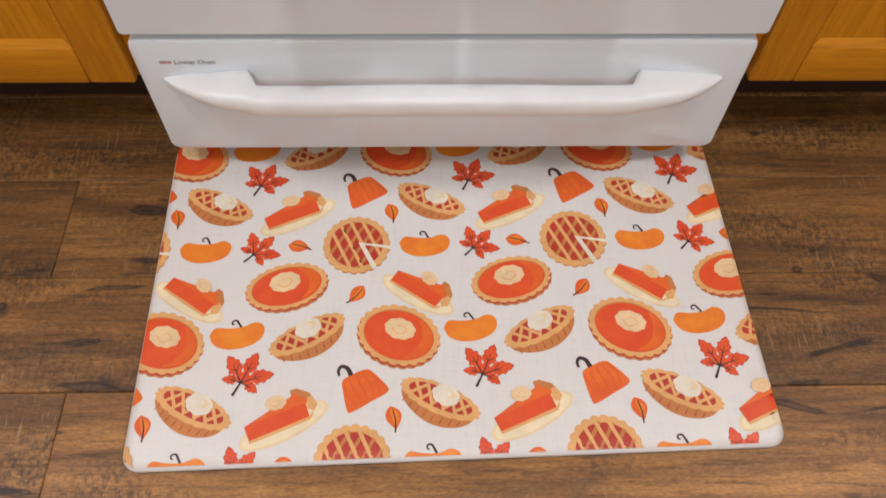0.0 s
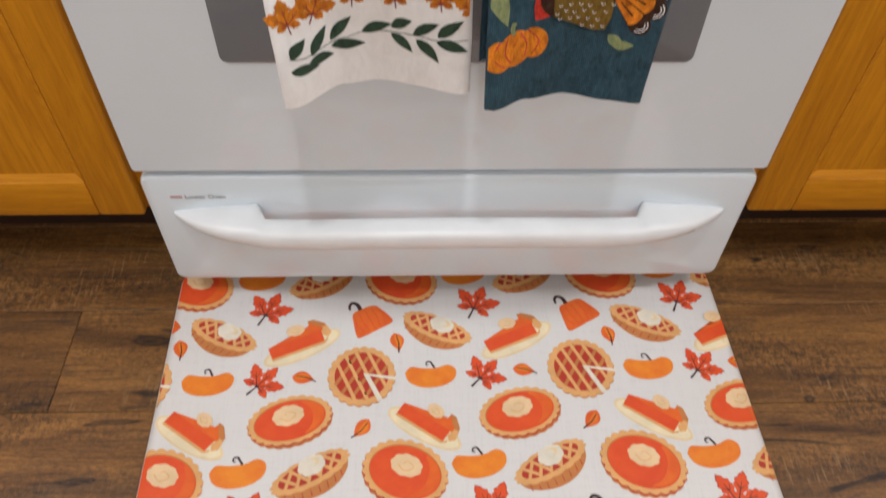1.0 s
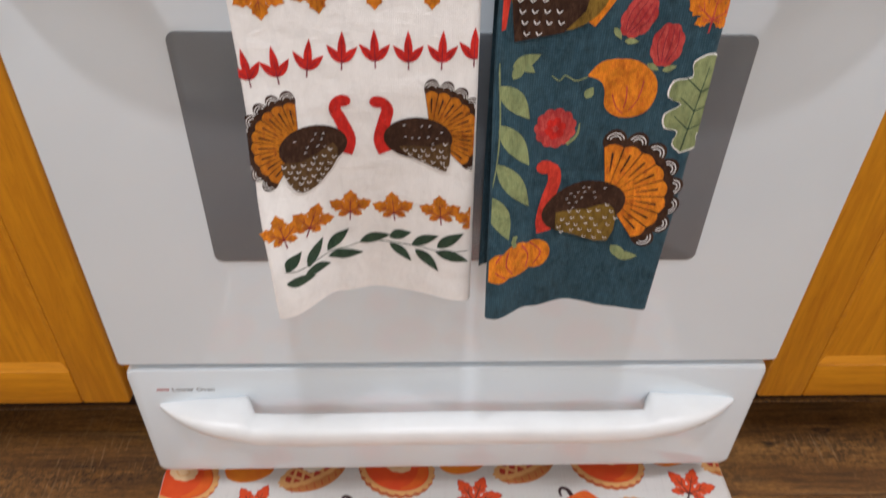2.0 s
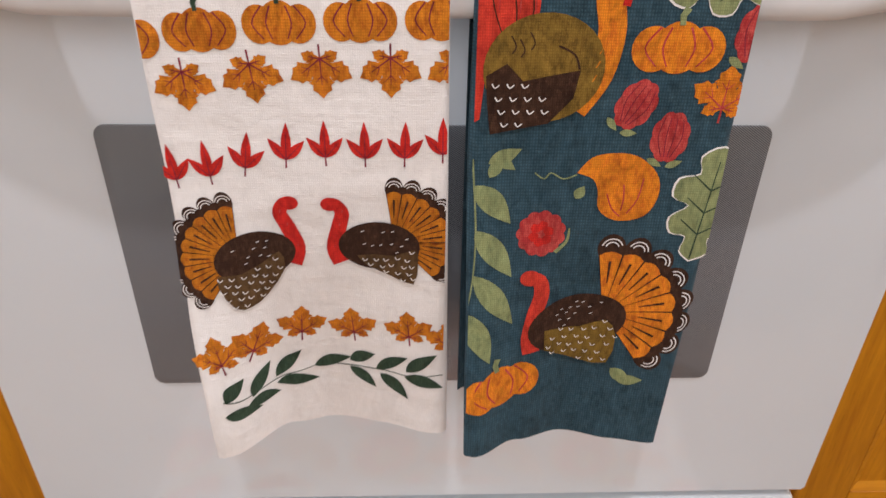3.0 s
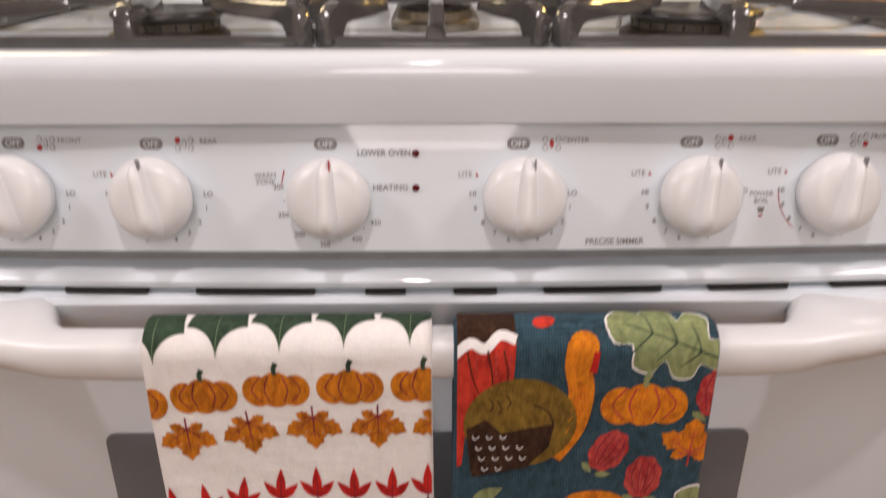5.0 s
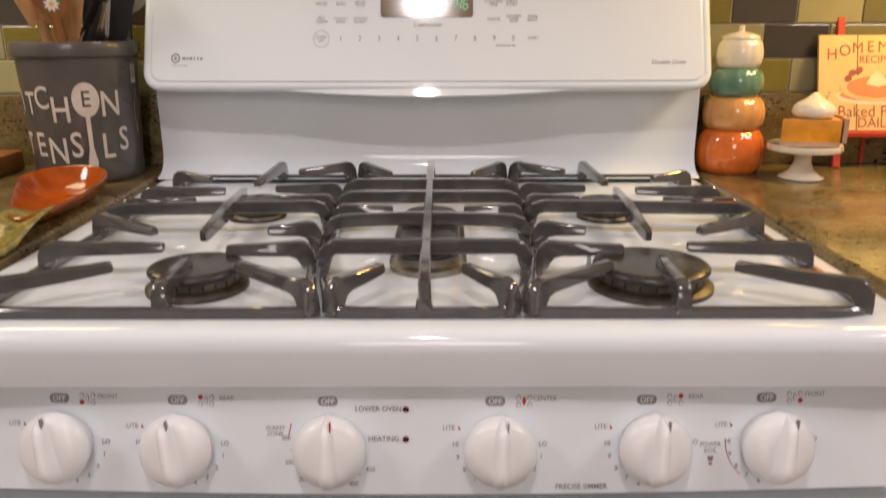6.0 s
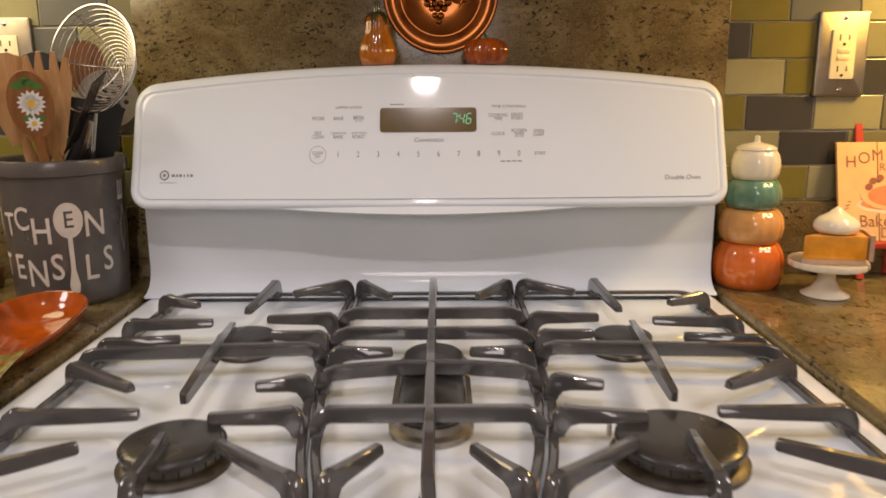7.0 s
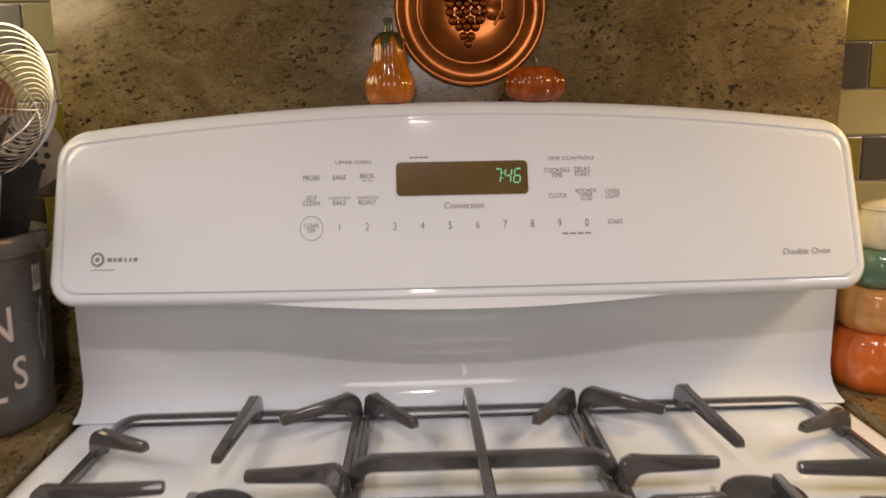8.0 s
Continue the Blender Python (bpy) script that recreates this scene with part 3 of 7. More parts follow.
loft(bm, loops)
part("vent_blade", bm, ENAMEL, console, "thin white blade along the console's foot")

# ---------------------------------------------------------------- burners
def burner(x, y, r, name="burner"):
    bm = bmesh.new()
    lathe(bm, [(r * 1.16, 0.933), (r * 1.16, 0.9365), (r * 1.06, 0.9395), (r * 0.98, 0.9400), (r * 0.98, 0.9465), (r * 0.9, 0.9475)], 40, (x, y, 0))
    head = part(name, bm, ALU, oven_range, "cast burner head with gas ports", smooth=50)
    bm = bmesh.new()
    for i in range(22):
        a = 2 * math.pi * i / 22
        c, s = math.cos(a), math.sin(a)
        p = [(x + r * 0.985 * c - s * k, y + r * 0.985 * s + c * k) for k in (-0.0008, 0.0008)]
        q = [(x + r * 0.96 * c - s * k, y + r * 0.96 * s + c * k) for k in (-0.0008, 0.0008)]
        loft(bm, [[(*p[0], z), (*p[1], z), (*q[1], z), (*q[0], z)] for z in (0.941, 0.9455)])
    part("gas_ports", bm, BLACK_GAP, head)
    bm = bmesh.new()
    lathe(bm, [(r * 0.9, 0.9472), (r * 1.05, 0.9476), (r * 1.08, 0.9490), (r * 1.08, 0.9515), (r * 1.04, 0.9532), (r * 0.9, 0.9540), (r * 0.3, 0.9536)], 44, (x, y, 0))
    part("burner_cap", bm, CAP, head, "black enamelled burner cap", smooth=50)
    bm = bmesh.new()
    lathe(bm, [(0.0022, 0.934), (0.0022, 0.947), (0.0014, 0.949)], 12, (x - r * 1.0, y + r * 0.85, 0))
    part("igniter", bm, PLASTIC, head, "white ceramic igniter")


burner(-0.188, 0.108, 0.0370)
burner(-0.196, 0.356, 0.0290)
burner(0.200, 0.113, 0.0455)
burner(0.211, 0.352, 0.0290)
bm = bmesh.new()


def capsule(w, y0, y1, z, n=12):
    out = []
    for i in range(n + 1):
        t = math.pi * i / n
        out.append((0.008 + w * math.cos(t), y1 - w + w * math.sin(t), z))
    for i in range(n + 1):
        t = math.pi + math.pi * i / n
        out.append((0.008 + w * math.cos(t), y0 + w + w * math.sin(t), z))
    return out


loft(bm, [capsule(0.036, 0.130, 0.345, 0.933), capsule(0.036, 0.130, 0.345, 0.938), capsule(0.031, 0.135, 0.340, 0.9405), capsule(0.030, 0.136, 0.339, 0.947)])
oval_burner = part("oval_burner", bm, BRIGHT_ALU, oven_range, "long oval centre burner", smooth=50)
bm = bmesh.new()
loft(bm, [capsule(0.024, 0.142, 0.325, 0.947), capsule(0.0285, 0.137, 0.330, 0.9478), capsule(0.0285, 0.137, 0.330, 0.9510), capsule(0.026, 0.140, 0.327, 0.9530)])
part("burner_cap", bm, CAP, oval_burner, "long black oval burner cap", smooth=50)


# ---------------------------------------------------------------- grates
TOP, FOOT = 0.9610, 0.9455


def finger(parent, root, tip, name="finger", w=0.0092):
    """A grate finger: rises from the frame, bends, runs to its tip."""
    (x0, y0), (x1, y1) = root, tip
    d = Vector((x1 - x0, y1 - y0))
    run = d.length
    d.normalize()
    side = Vector((-d.y, d.x))
    bm = bmesh.new()
    loops = []
    for along, low, high, k in ((-0.0055, FOOT - 0.007, FOOT + 0.001, 1.10), (-0.0045, FOOT - 0.007, TOP - 0.007, 1.22), (-0.0015, FOOT - 0.007, TOP - 0.0008, 1.26), (0.0025, FOOT - 0.007, TOP + 0.0022, 1.24), (0.0060, FOOT - 0.006, TOP + 0.0034, 1.20),
                                (0.0082, FOOT - 0.001, TOP + 0.0036, 1.16), (0.0115, FOOT + 0.0035, TOP + 0.0034, 1.10), (0.018, FOOT + 0.0055, TOP + 0.0028, 1.04), (run * 0.6, TOP - 0.0092, TOP + 0.0018, 0.96), (run - 0.003, TOP - 0.0078, TOP + 0.0012, 0.84), (run - 0.0006, TOP - 0.0070, TOP + 0.0004, 0.74), (run, TOP - 0.0060, TOP - 0.0012, 0.55)):
        a, b = w * 0.60 * k, w * 0.46 * k
        ring = ((a * 0.8, low), (a, low + 0.0012), (b, high - 0.0012), (b * 0.70, high), (-b * 0.70, high), (-b, high - 0.0012), (-a, low + 0.0012), (-a * 0.8, low))
        loops.append([(x0 + d.x * along + side.x * u, y0 + d.y * along + side.y * u, z) for u, z in ring])
    loft(bm, loops)
    return part(name, bm, IRON, parent, smooth=36)


def crossbar(parent, a, b, arch=0.0, name="crossbar"):
    bm = bmesh.new()
    d = (Vector(b) - Vector(a)).normalized()
    pts = [(a[0], a[1], FOOT - 0.003), (a[0], a[1], TOP - 0.010), (a[0] + d.x * 0.004, a[1] + d.y * 0.004, TOP - 0.003)]
    for i in range(9):
        t = i / 8
        p = Vector(a).lerp(Vector(b), 0.06 + 0.88 * t)
        pts.append((p.x, p.y + arch * (1 - (2 * t - 1) ** 2), TOP))
    pts += [(b[0] - d.x * 0.004, b[1] - d.y * 0.004, TOP - 0.003), (b[0], b[1], TOP - 0.010), (b[0], b[1], FOOT - 0.003)]
    sweep(bm, pts, 0.0096, 0.0135, up=(0, 0.05, 1) if abs(d.x) > 0.5 else (0.05, 0, 1))
    return part(name, bm, IRON, parent, smooth=30)


def frame_ring(parent, corners):
    """The grate's low outer frame, rounded at its corners."""
    pts = []
    n = len(corners)
    for i in range(n):
        p, q, r = (Vector((*corners[(i + k) % n], 0.9412)) for k in (-1, 0, 1))
        a, b = q + (p - q).normalized() * min(0.02, (p - q).length * 0.4), q + (r - q).normalized() * min(0.02, (r - q).length * 0.4)
        for k in range(5):
            t = k / 4
            pts.append((1 - t) ** 2 * a + 2 * t * (1 - t) * q + t * t * b)
    loops = []
    m = len(pts)
    for i, p in enumerate(pts):
        d = (pts[(i + 1) % m] - pts[i - 1]).normalized()
        side = Vector((d.y, -d.x, 0))
        loops.append([tuple(p + side * u + Vector((0, 0, v))) for u, v in ((0.0040, -0.0050), (0.0040, 0.0016), (0.0022, 0.0032), (-0.0022, 0.0032), (-0.0040, 0.0016), (-0.0040, -0.0050))])
    bm = bmesh.new()
    loft(bm, loops + [loops[0]], caps=False)
    bmesh.ops.remove_doubles(bm, verts=bm.verts, dist=1e-5)
    return part("frame", bm, IRON, parent, smooth=30)


def side_grate(side):
    def m(p):
        return (p[0], p[1]) if side < 0 else (0.012 - p[0], p[1])

    ob = thing("side_grate", "grey enamelled cast-iron grate over two burners", "grate", "cooktop grates", at=(*m((-0.2, 0.29)), 0.938))
    frame_ring(ob, [m(p) for p in ((-0.336, 0.030), (-0.074, 0.030), (-0.090, 0.10), (-0.102, 0.20), (-0.106, 0.40), (-0.105, 0.553), (-0.333, 0.553))])
    for root, tip in (((-0.332, 0.036), (-0.251, 0.090)), ((-0.334, 0.142), (-0.228, 0.146)), ((-0.334, 0.252), (-0.256, 0.199)), ((-0.334, 0.312), (-0.257, 0.329)), ((-0.334, 0.378), (-0.239, 0.383)),
                      ((-0.330, 0.480), (-0.277, 0.452)), ((-0.205, 0.551), (-0.212, 0.425)), ((-0.108, 0.548), (-0.172, 0.499)), ((-0.098, 0.144), (-0.170, 0.137)), ((-0.103, 0.214), (-0.148, 0.201)),
                      ((-0.106, 0.333), (-0.165, 0.341)), ((-0.106, 0.398), (-0.182, 0.396)), ((-0.191, 0.031), (-0.194, 0.107)), ((-0.079, 0.034), (-0.149, 0.094))):
        finger(ob, m(root), m(tip))
    crossbar(ob, m((-0.334, 0.277)), m((-0.105, 0.290)))
    bm = bmesh.new()
    a, b = m((-0.210, 0.360)), m((-0.199, 0.165))
    sweep(bm, [(*Vector(a).lerp(Vector(b), t), TOP + 0.0006) for t in (0, 0.02, 0.5, 0.98, 1)], 0.0092, 0.0150, taper=[0.55, 0.78, 1.12, 0.78, 0.55])
    part("long_finger", bm, IRON, ob, smooth=40)
    return ob


side_grate(-1)
side_grate(1)
grate = thing("centre_grate", "grey enamelled cast-iron grate over the oval burner", "grate", "cooktop grates", at=(0.006, 0.29, 0.938))
left = ((-0.0625, 0.030), (-0.079, 0.10), (-0.091, 0.20), (-0.095, 0.40), (-0.094, 0.553))
frame_ring(grate, [left[0]] + [(0.012 - x, y) for x, y in left] + list(left[:0:-1]))
crossbar(grate, (0.008, 0.030), (0.004, 0.552), name="spine")
crossbar(grate, (-0.083, 0.137), (0.095, 0.137))
crossbar(grate, (-0.091, 0.225), (0.103, 0.225), 0.012)
crossbar(grate, (-0.095, 0.335), (0.107, 0.335))
crossbar(grate, (-0.095, 0.405), (0.107, 0.405))
for root, tip in (((-0.092, 0.285), (-0.032, 0.287)), ((-0.062, 0.036), (-0.028, 0.086)), ((-0.092, 0.548), (-0.048, 0.482))):
    finger(grate, root, tip)
    finger(grate, (0.012 - root[0], root[1]), (0.012 - tip[0], tip[1]))


# ---------------------------------------------------------------- knobs and their dials
KNOB_Z = 0.8475
LEAN_BACK = math.atan2(PANEL_TOP[0] - PANEL_LOW[0], PANEL_TOP[1] - PANEL_LOW[1])


def knob(x, turn, red=False):
    base = Vector(on_panel(x, KNOB_Z))
    m = Matrix.Translation(base) @ Matrix.Rotation(math.atan(2 * 0.012 * x / 0.38 ** 2), 4, "Z") @ Matrix.Rotation(radians(90) - LEAN_BACK, 4, "X") @ Matrix.Rotation(radians(turn), 4, "Z")
    bm = bmesh.new()
    lathe(bm, [(0.0225, 0.0), (0.0235, 0.003), (0.0248, 0.0090), (0.0264, 0.0110), (0.0268, 0.0130), (0.0260, 0.0155), (0.0235, 0.0190), (0.0205, 0.0215), (0.016, 0.0230), (0.008, 0.0235)], 40)
    bmesh.ops.transform(bm, matrix=m, verts=bm.verts)
    ob = part("knob", bm, PLASTIC, oven_range, "round white plastic control knob", smooth=60)
    bm = bmesh.new()
    loops = []
    for i in range(13):
        t = -1 + 2 * i / 12
        y = 0.0258 * t
        k = max(0.0, 1 - abs(t) ** 6)
        w = (0.0052 + 0.0022 * (1 - t) / 2) * (0.35 + 0.65 * k)
        h = 0.0135 + (0.0215 - 0.0025 * t) * (0.25 + 0.75 * k) * 0.92
        loops.append([(w * 1.25, y, 0.003), (w * 1.1, y, h * 0.6), (w * 0.72, y, h * 0.92), (w * 0.3, y, h), (-w * 0.3, y, h), (-w * 0.72, y, h * 0.92), (-w * 1.1, y, h * 0.6), (-w * 1.25, y, 0.003)])
    loft(bm, loops)
    bmesh.ops.transform(bm, matrix=m, verts=bm.verts)
    part("grip", bm, PLASTIC, ob, "raised grip of the knob", smooth=60)
    bm = bmesh.new()
    box(bm, 0.0031, 0.0038, 0.006, 0.0245, 0.0235, 0.0280)
    bmesh.ops.transform(bm, matrix=m, verts=bm.verts)
    part("pointer", bm, MARK_RED if red else MARK, ob, "thin pointer line")
    return ob


def dial_print(x, place, lit, kind="burner"):
    """The printed marks round one knob."""
    bm = bmesh.new()
    z = KNOB_Z
    pill = [(x - 0.003 + u, 0.8805 + v) for u, v in rounded(-0.0075, 0.0075, -0.0034, 0.0034, 0.0033, 5)]
    flat(bm, pill, on_panel)
    write(bm, "OFF", (x - 0.003, 0.8805), 0.0058, lambda u, v: on_panel(u, v, 0.0008), bold=0.0001, index=1)

    def on_arc(text, degrees, r, size=0.0048):
        a = radians(degrees)
        write(bm, text, (x + r * math.cos(a), z + 0.0020 + r * math.sin(a) * 0.93), size, on_panel, bold=0.00005)

    if kind == "burner":
        for text, degrees in (("HI", 180), ("9", 198), ("8", 217), ("7", 236), ("6", 254), ("4", 288), ("3", 306), ("2", 324), ("1", 343), ("LO", 0)):
            on_arc(text, degrees, 0.0325)
        write(bm, "LITE", (x - 0.0375, z + 0.0140), 0.0050, on_panel)
        flat(bm, [(x - 0.0305, z + 0.0125), (x - 0.0285, z + 0.0125), (x - 0.0305, z + 0.0157)], on_panel, 2)
        cx = x + 0.0185
        for i, (u, v) in enumerate(((-0.0042, 0.0023), (-0.0042, -0.0026), (0, 0), (0.0042, 0.0023), (0.0042, -0.0026))):
            ring = oval(cx + u, 0.8805 + v, 0.0019 if i != 2 else 0.0014, 0.0019 if i != 2 else 0.0030, n=14)
            flat(bm, ring, on_panel, 2 if i == lit else 0)
            if i != lit:
                flat(bm, oval(cx + u, 0.8805 + v, 0.0014 if i != 2 else 0.0009, 0.0014 if i != 2 else 0.0025, n=14), lambda a, b: on_panel(a, b, 0.0008), 1)
        write(bm, place, (cx + 0.0155, 0.8822), 0.0048, on_panel)
    else:
        for text, degrees in (("200", 172), ("250", 204), ("300", 232), ("350", 262), ("400", 298), ("450", 326)):
            on_arc(text, degrees, 0.0345, 0.0046)
        for degrees in (188, 218, 247, 280, 312):
            a = radians(degrees)
            flat(bm, oval(x + 0.031 * math.cos(a), z + 0.0020 + 0.029 * math.sin(a), 0.0005, 0.0005, n=8), on_panel)
        write(bm, "WARM", (x - 0.0425, z + 0.0135), 0.0046, on_panel)
        write(bm, "ZONE", (x - 0.0425, z + 0.0095), 0.0046, on_panel)
        flat(bm, [(x - 0.0325, z + 0.0078), (x - 0.0319, z + 0.0078), (x - 0.0298, z + 0.0170), (x - 0.0306, z + 0.0170)], on_panel, 2)
    tagged(part("dial_print", bm, [MARK, ENAMEL, MARK_RED], panel, "fine grey and red dial print", smooth=0), kind="stuff")


KNOBS = ((-0.2630, "FRONT", 1, 15), (-0.1730, "REAR", 0, 14), (-0.0605, "", 9, 2), (0.0640, "CENTER", 2, -3), (0.1770, "REAR", 3, -8), (0.2675, "FRONT", 4, -12))
for x, place, lit, turn in KNOBS:
    knob(x, turn, place == "")
    dial_print(x, place, lit, "burner" if place else "oven")
bm = bmesh.new()
write(bm, "LOWER OVEN", (-0.0260, 0.8750), 0.0054, on_panel, bold=0.00006)
write(bm, "HEATING", (-0.0220, 0.8535), 0.0054, on_panel, bold=0.00006)
write(bm, "PRECISE SIMMER", (0.1250, 0.8185), 0.0054, on_panel, bold=0.00006)
write(bm, "POWER", (0.2220, 0.8475), 0.0046, on_panel)
write(bm, "BOIL", (0.2220, 0.8430), 0.0046, on_panel)
arc = [(0.2675 - 0.0345 * math.cos(radians(a)), 0.8490 + 0.032 * math.sin(radians(a))) for a in range(-48, 5, 4)]
flat(bm, arc + [(x + 0.0006, z) for x, z in arc[::-1]], on_panel, 1)
flat(bm, [(0.2195, 0.8390), (0.2245, 0.8390), (0.2235, 0.8355), (0.2205, 0.8355)], on_panel)
bars(bm, 0.2220, 0.8335, 0.0028, 0.0012, on_panel, 1)
tagged(part("panel_print", bm, [MARK, MARK_RED], panel, "fine grey panel lettering", smooth=0), kind="stuff")
for z in (0.8750, 0.8535):
    bm = bmesh.new()
    lathe(bm, [(0.0024, 0), (0.0024, 0.0008), (0.0012, 0.0014)], 16)
    bmesh.ops.transform(bm, matrix=Matrix.Translation(on_panel(-0.0055, z)) @ Matrix.Rotation(radians(90), 4, "X"), verts=bm.verts)
    part("indicator_light", bm, plain("unlit_red_lens", (0.12, 0.004, 0.012), 0.15, relief=0), panel, "small unlit dark red indicator")

# ---------------------------------------------------------------- console print and clock
DISPLAY_GLASS = plain("amber_display_glass", (0.125, 0.078, 0.014), 0.12, vary=0.3, size=12, coat=0.5, relief=0)
bm = bmesh.new()
outline = rounded(-0.0612, 0.0610, 1.1575, 1.1873, 0.004, 5)
loft(bm, [[on_console(x, z, p) for x, z in outline] for p in (-0.001, 0.0010)])
display = part("clock_display", bm, DISPLAY_GLASS, console, "dark amber clock window")
bm = bmesh.new()
SEGMENTS = {"7": "abc", "4": "bcfg", "6": "acdefg"}
BARS = {"a": (0, 1, 1, 1), "d": (0, -1, 1, -1), "g": (0, 0, 1, 0), "f": (0, 1, 0, 0), "b": (1, 1, 1, 0), "e": (0, 0, 0, -1), "c": (1, 0, 1, -1)}
for digit, cx in (("7", 0.0330), ("4", 0.0425), ("6", 0.0513)):
    for seg in SEGMENTS[digit]:
        x0, z0, x1, z1 = BARS[seg]
        pts = []
        for u, v in ((x0, z0), (x1, z1)):
            pts.append(Vector((cx - 0.0029 + 0.0058 * u + 0.0010 * v, 1.1738 + 0.0061 * v)))
        d = (pts[1] - pts[0]).normalized()
        a, b, w = pts[0] + d * 0.0006, pts[1] - d * 0.0006, Vector((-d.y, d.x)) * 0.0006
        flat(bm, [tuple(a - w), tuple(b - w), tuple(b + w), tuple(a + w)], lambda u, v: on_console(u, v, 0.0014))
for dz in (-0.0022, 0.0026):
    flat(bm, oval(0.0378 + dz * 0.15, 1.1738 + dz, 0.0006, 0.0007, n=8), lambda u, v: on_console(u, v, 0.0014))
part("clock_digits", bm, glow_material("green_clock_glow", (0.16, 0.55, 0.28), 0.42), display, "glowing green digits of the clock", smooth=0)

bm = bmesh.new()
for i, text in enumerate("1234567890"):
    write(bm, text, (-0.1137 + 0.0253 * i, 1.1305), 0.0098, on_console, stretch=0.8)
for text, x, z, size in (("START", 0.1455, 1.1240, 0.0058), ("CLEAR", -0.1395, 1.1260, 0.0056), ("OFF", -0.1395, 1.1210, 0.0050), ("SELF", -0.1395, 1.1525, 0.0060), ("CLEAN", -0.1395, 1.1475, 0.0060),
                         ("BAKE", -0.1139, 1.1475, 0.0062), ("ROAST", -0.0880, 1.1475, 0.0062), ("CONVECTION", -0.1139, 1.1523, 0.0036), ("CONVECTION", -0.0880, 1.1523, 0.0036),
                         ("PROBE", -0.1395, 1.1722, 0.0062), ("BAKE", -0.1139, 1.1722, 0.0062), ("BROIL", -0.0880, 1.1732, 0.0062), ("HI / LO", -0.0880, 1.1690, 0.0036),
                         ("COOKING", 0.0915, 1.1755, 0.0060), ("TIME", 0.0915, 1.1705, 0.0060), ("DELAY", 0.1165, 1.1762, 0.0060), ("START", 0.1165, 1.1712, 0.0060),
                         ("CLOCK", 0.0915, 1.1505, 0.0060), ("KITCHEN", 0.1187, 1.1547, 0.0054), ("TIMER", 0.1187, 1.1503, 0.0054), ("ON / OFF", 0.1187, 1.1465, 0.0032), ("OVEN", 0.1445, 1.1540, 0.0058), ("LIGHT", 0.1445, 1.1492, 0.0058)):
    write(bm, text, (x * 0.966 if x > 0 else x, z + 0.001 + 0.09 * (1.1868 - z)), size, on_console, stretch=0.85)
for text, x, z in (("UPPER OVEN", -0.1010, 1.1879), ("TIME CONTROLS", 0.1022, 1.1882)):
    write(bm, text, (x, z), 0.0046, on_console, stretch=1.25)
write(bm, "Convection", (0.0005, 1.1478), 0.0080, on_console, slant=0.2)
write(bm, "Double Oven", (0.3196, 1.1000), 0.0080, on_console, slant=0.2, stretch=1.05)
ring = [oval(-0.1393, 1.1303, r, r * 1.02, n=36) for r in (0.0106, 0.0101)]
for i in range(36):
    j = (i + 1) % 36
    flat(bm, [ring[0][i], ring[0][j], ring[1][j], ring[1][i]], on_console)
for x, z, w in ((-0.040, 1.1915, 0.018), (0.104, 1.1215, 0.028)):
    for k in range(4):
        bars(bm, x - w / 2 + w * (k + 0.5) / 4, z, w / 5, 0.0013, on_console)
flat(bm, oval(-0.3338, 1.1060, 0.0062, 0.0062, n=24), on_console)
for k in (0.0042, 0.0022):
    flat(bm, oval(-0.3338, 1.1060, k, k, n=16), lambda u, v, k=k: on_console(u, v, 0.0011 - k * 0.1), 1 if k > 0.003 else 0)
for k, w in ((0, 0.0042), (1, 0.0026), (2, 0.0036), (3, 0.0016), (4, 0.0020), (5, 0.0034)):
    bars(bm, -0.3225 + 0.0047 * k, 1.1057, w, 0.0032, on_console)
bars(bm, -0.3285, 1.0970, 0.022, 0.0006, on_console)
tagged(part("console_print", bm, [MARK, ENAMEL], console, "fine grey lettering and emblem", smooth=0), kind="stuff")

bm = bmesh.new()
onto = lambda u, v: (u, -0.0004, v)
write(bm, "Lower Oven", (-0.3045, 0.2128), 0.0098, onto, bold=0.0001, stretch=1.0)
for k in range(7):
    x = -0.3475 + 0.0021 * k
    flat(bm, [(x, 0.2105), (x + 0.0011, 0.2105), (x + 0.0022, 0.2150), (x + 0.0011, 0.2150)], onto, 1)
part("drawer_print", bm, [MARK, MARK_RED], drawer, "small grey lettering with red strokes", smooth=0)

# ---------------------------------------------------------------- print tools
def fill(poly, step):
    """Triangles inside an outline, fine enough to follow a curved surface."""
    from mathutils.geometry import delaunay_2d_cdt
    n = len(poly)
    pts = [Vector(p) for p in poly]
    if step:
        dense = []
        for i in range(n):
            a, b = pts[i], pts[(i + 1) % n]
            k = max(1, int((b - a).length / (step * 1.2)))
            dense += [a.lerp(b, j / k) for j in range(k)]
        pts = dense
    n = len(pts)
    ring = [tuple(p) for p in pts]

    def inside(x, y):
        hit = False
        for i in range(n):
            (x0, y0), (x1, y1) = ring[i], ring[i - 1]
            if (y0 > y) != (y1 > y) and x < (x1 - x0) * (y - y0) / (y1 - y0) + x0:
                hit = not hit
        return hit

    if step:
        xs, ys = [p[0] for p in ring], [p[1] for p in ring]
        x = min(xs) + step / 2
        while x < max(xs):
            y = min(ys) + step / 2
            while y < max(ys):
                if inside(x, y):
                    pts.append(Vector((x, y)))
                y += step
            x += step
    out = delaunay_2d_cdt(pts, [(i, (i + 1) % n) for i in range(n)], [], 0, 1e-6)
    verts, tris = out[0], out[2]
    keep = [t for t in tris if inside(*((verts[t[0]] + verts[t[1]] + verts[t[2]]) / 3))]
    return verts, keep


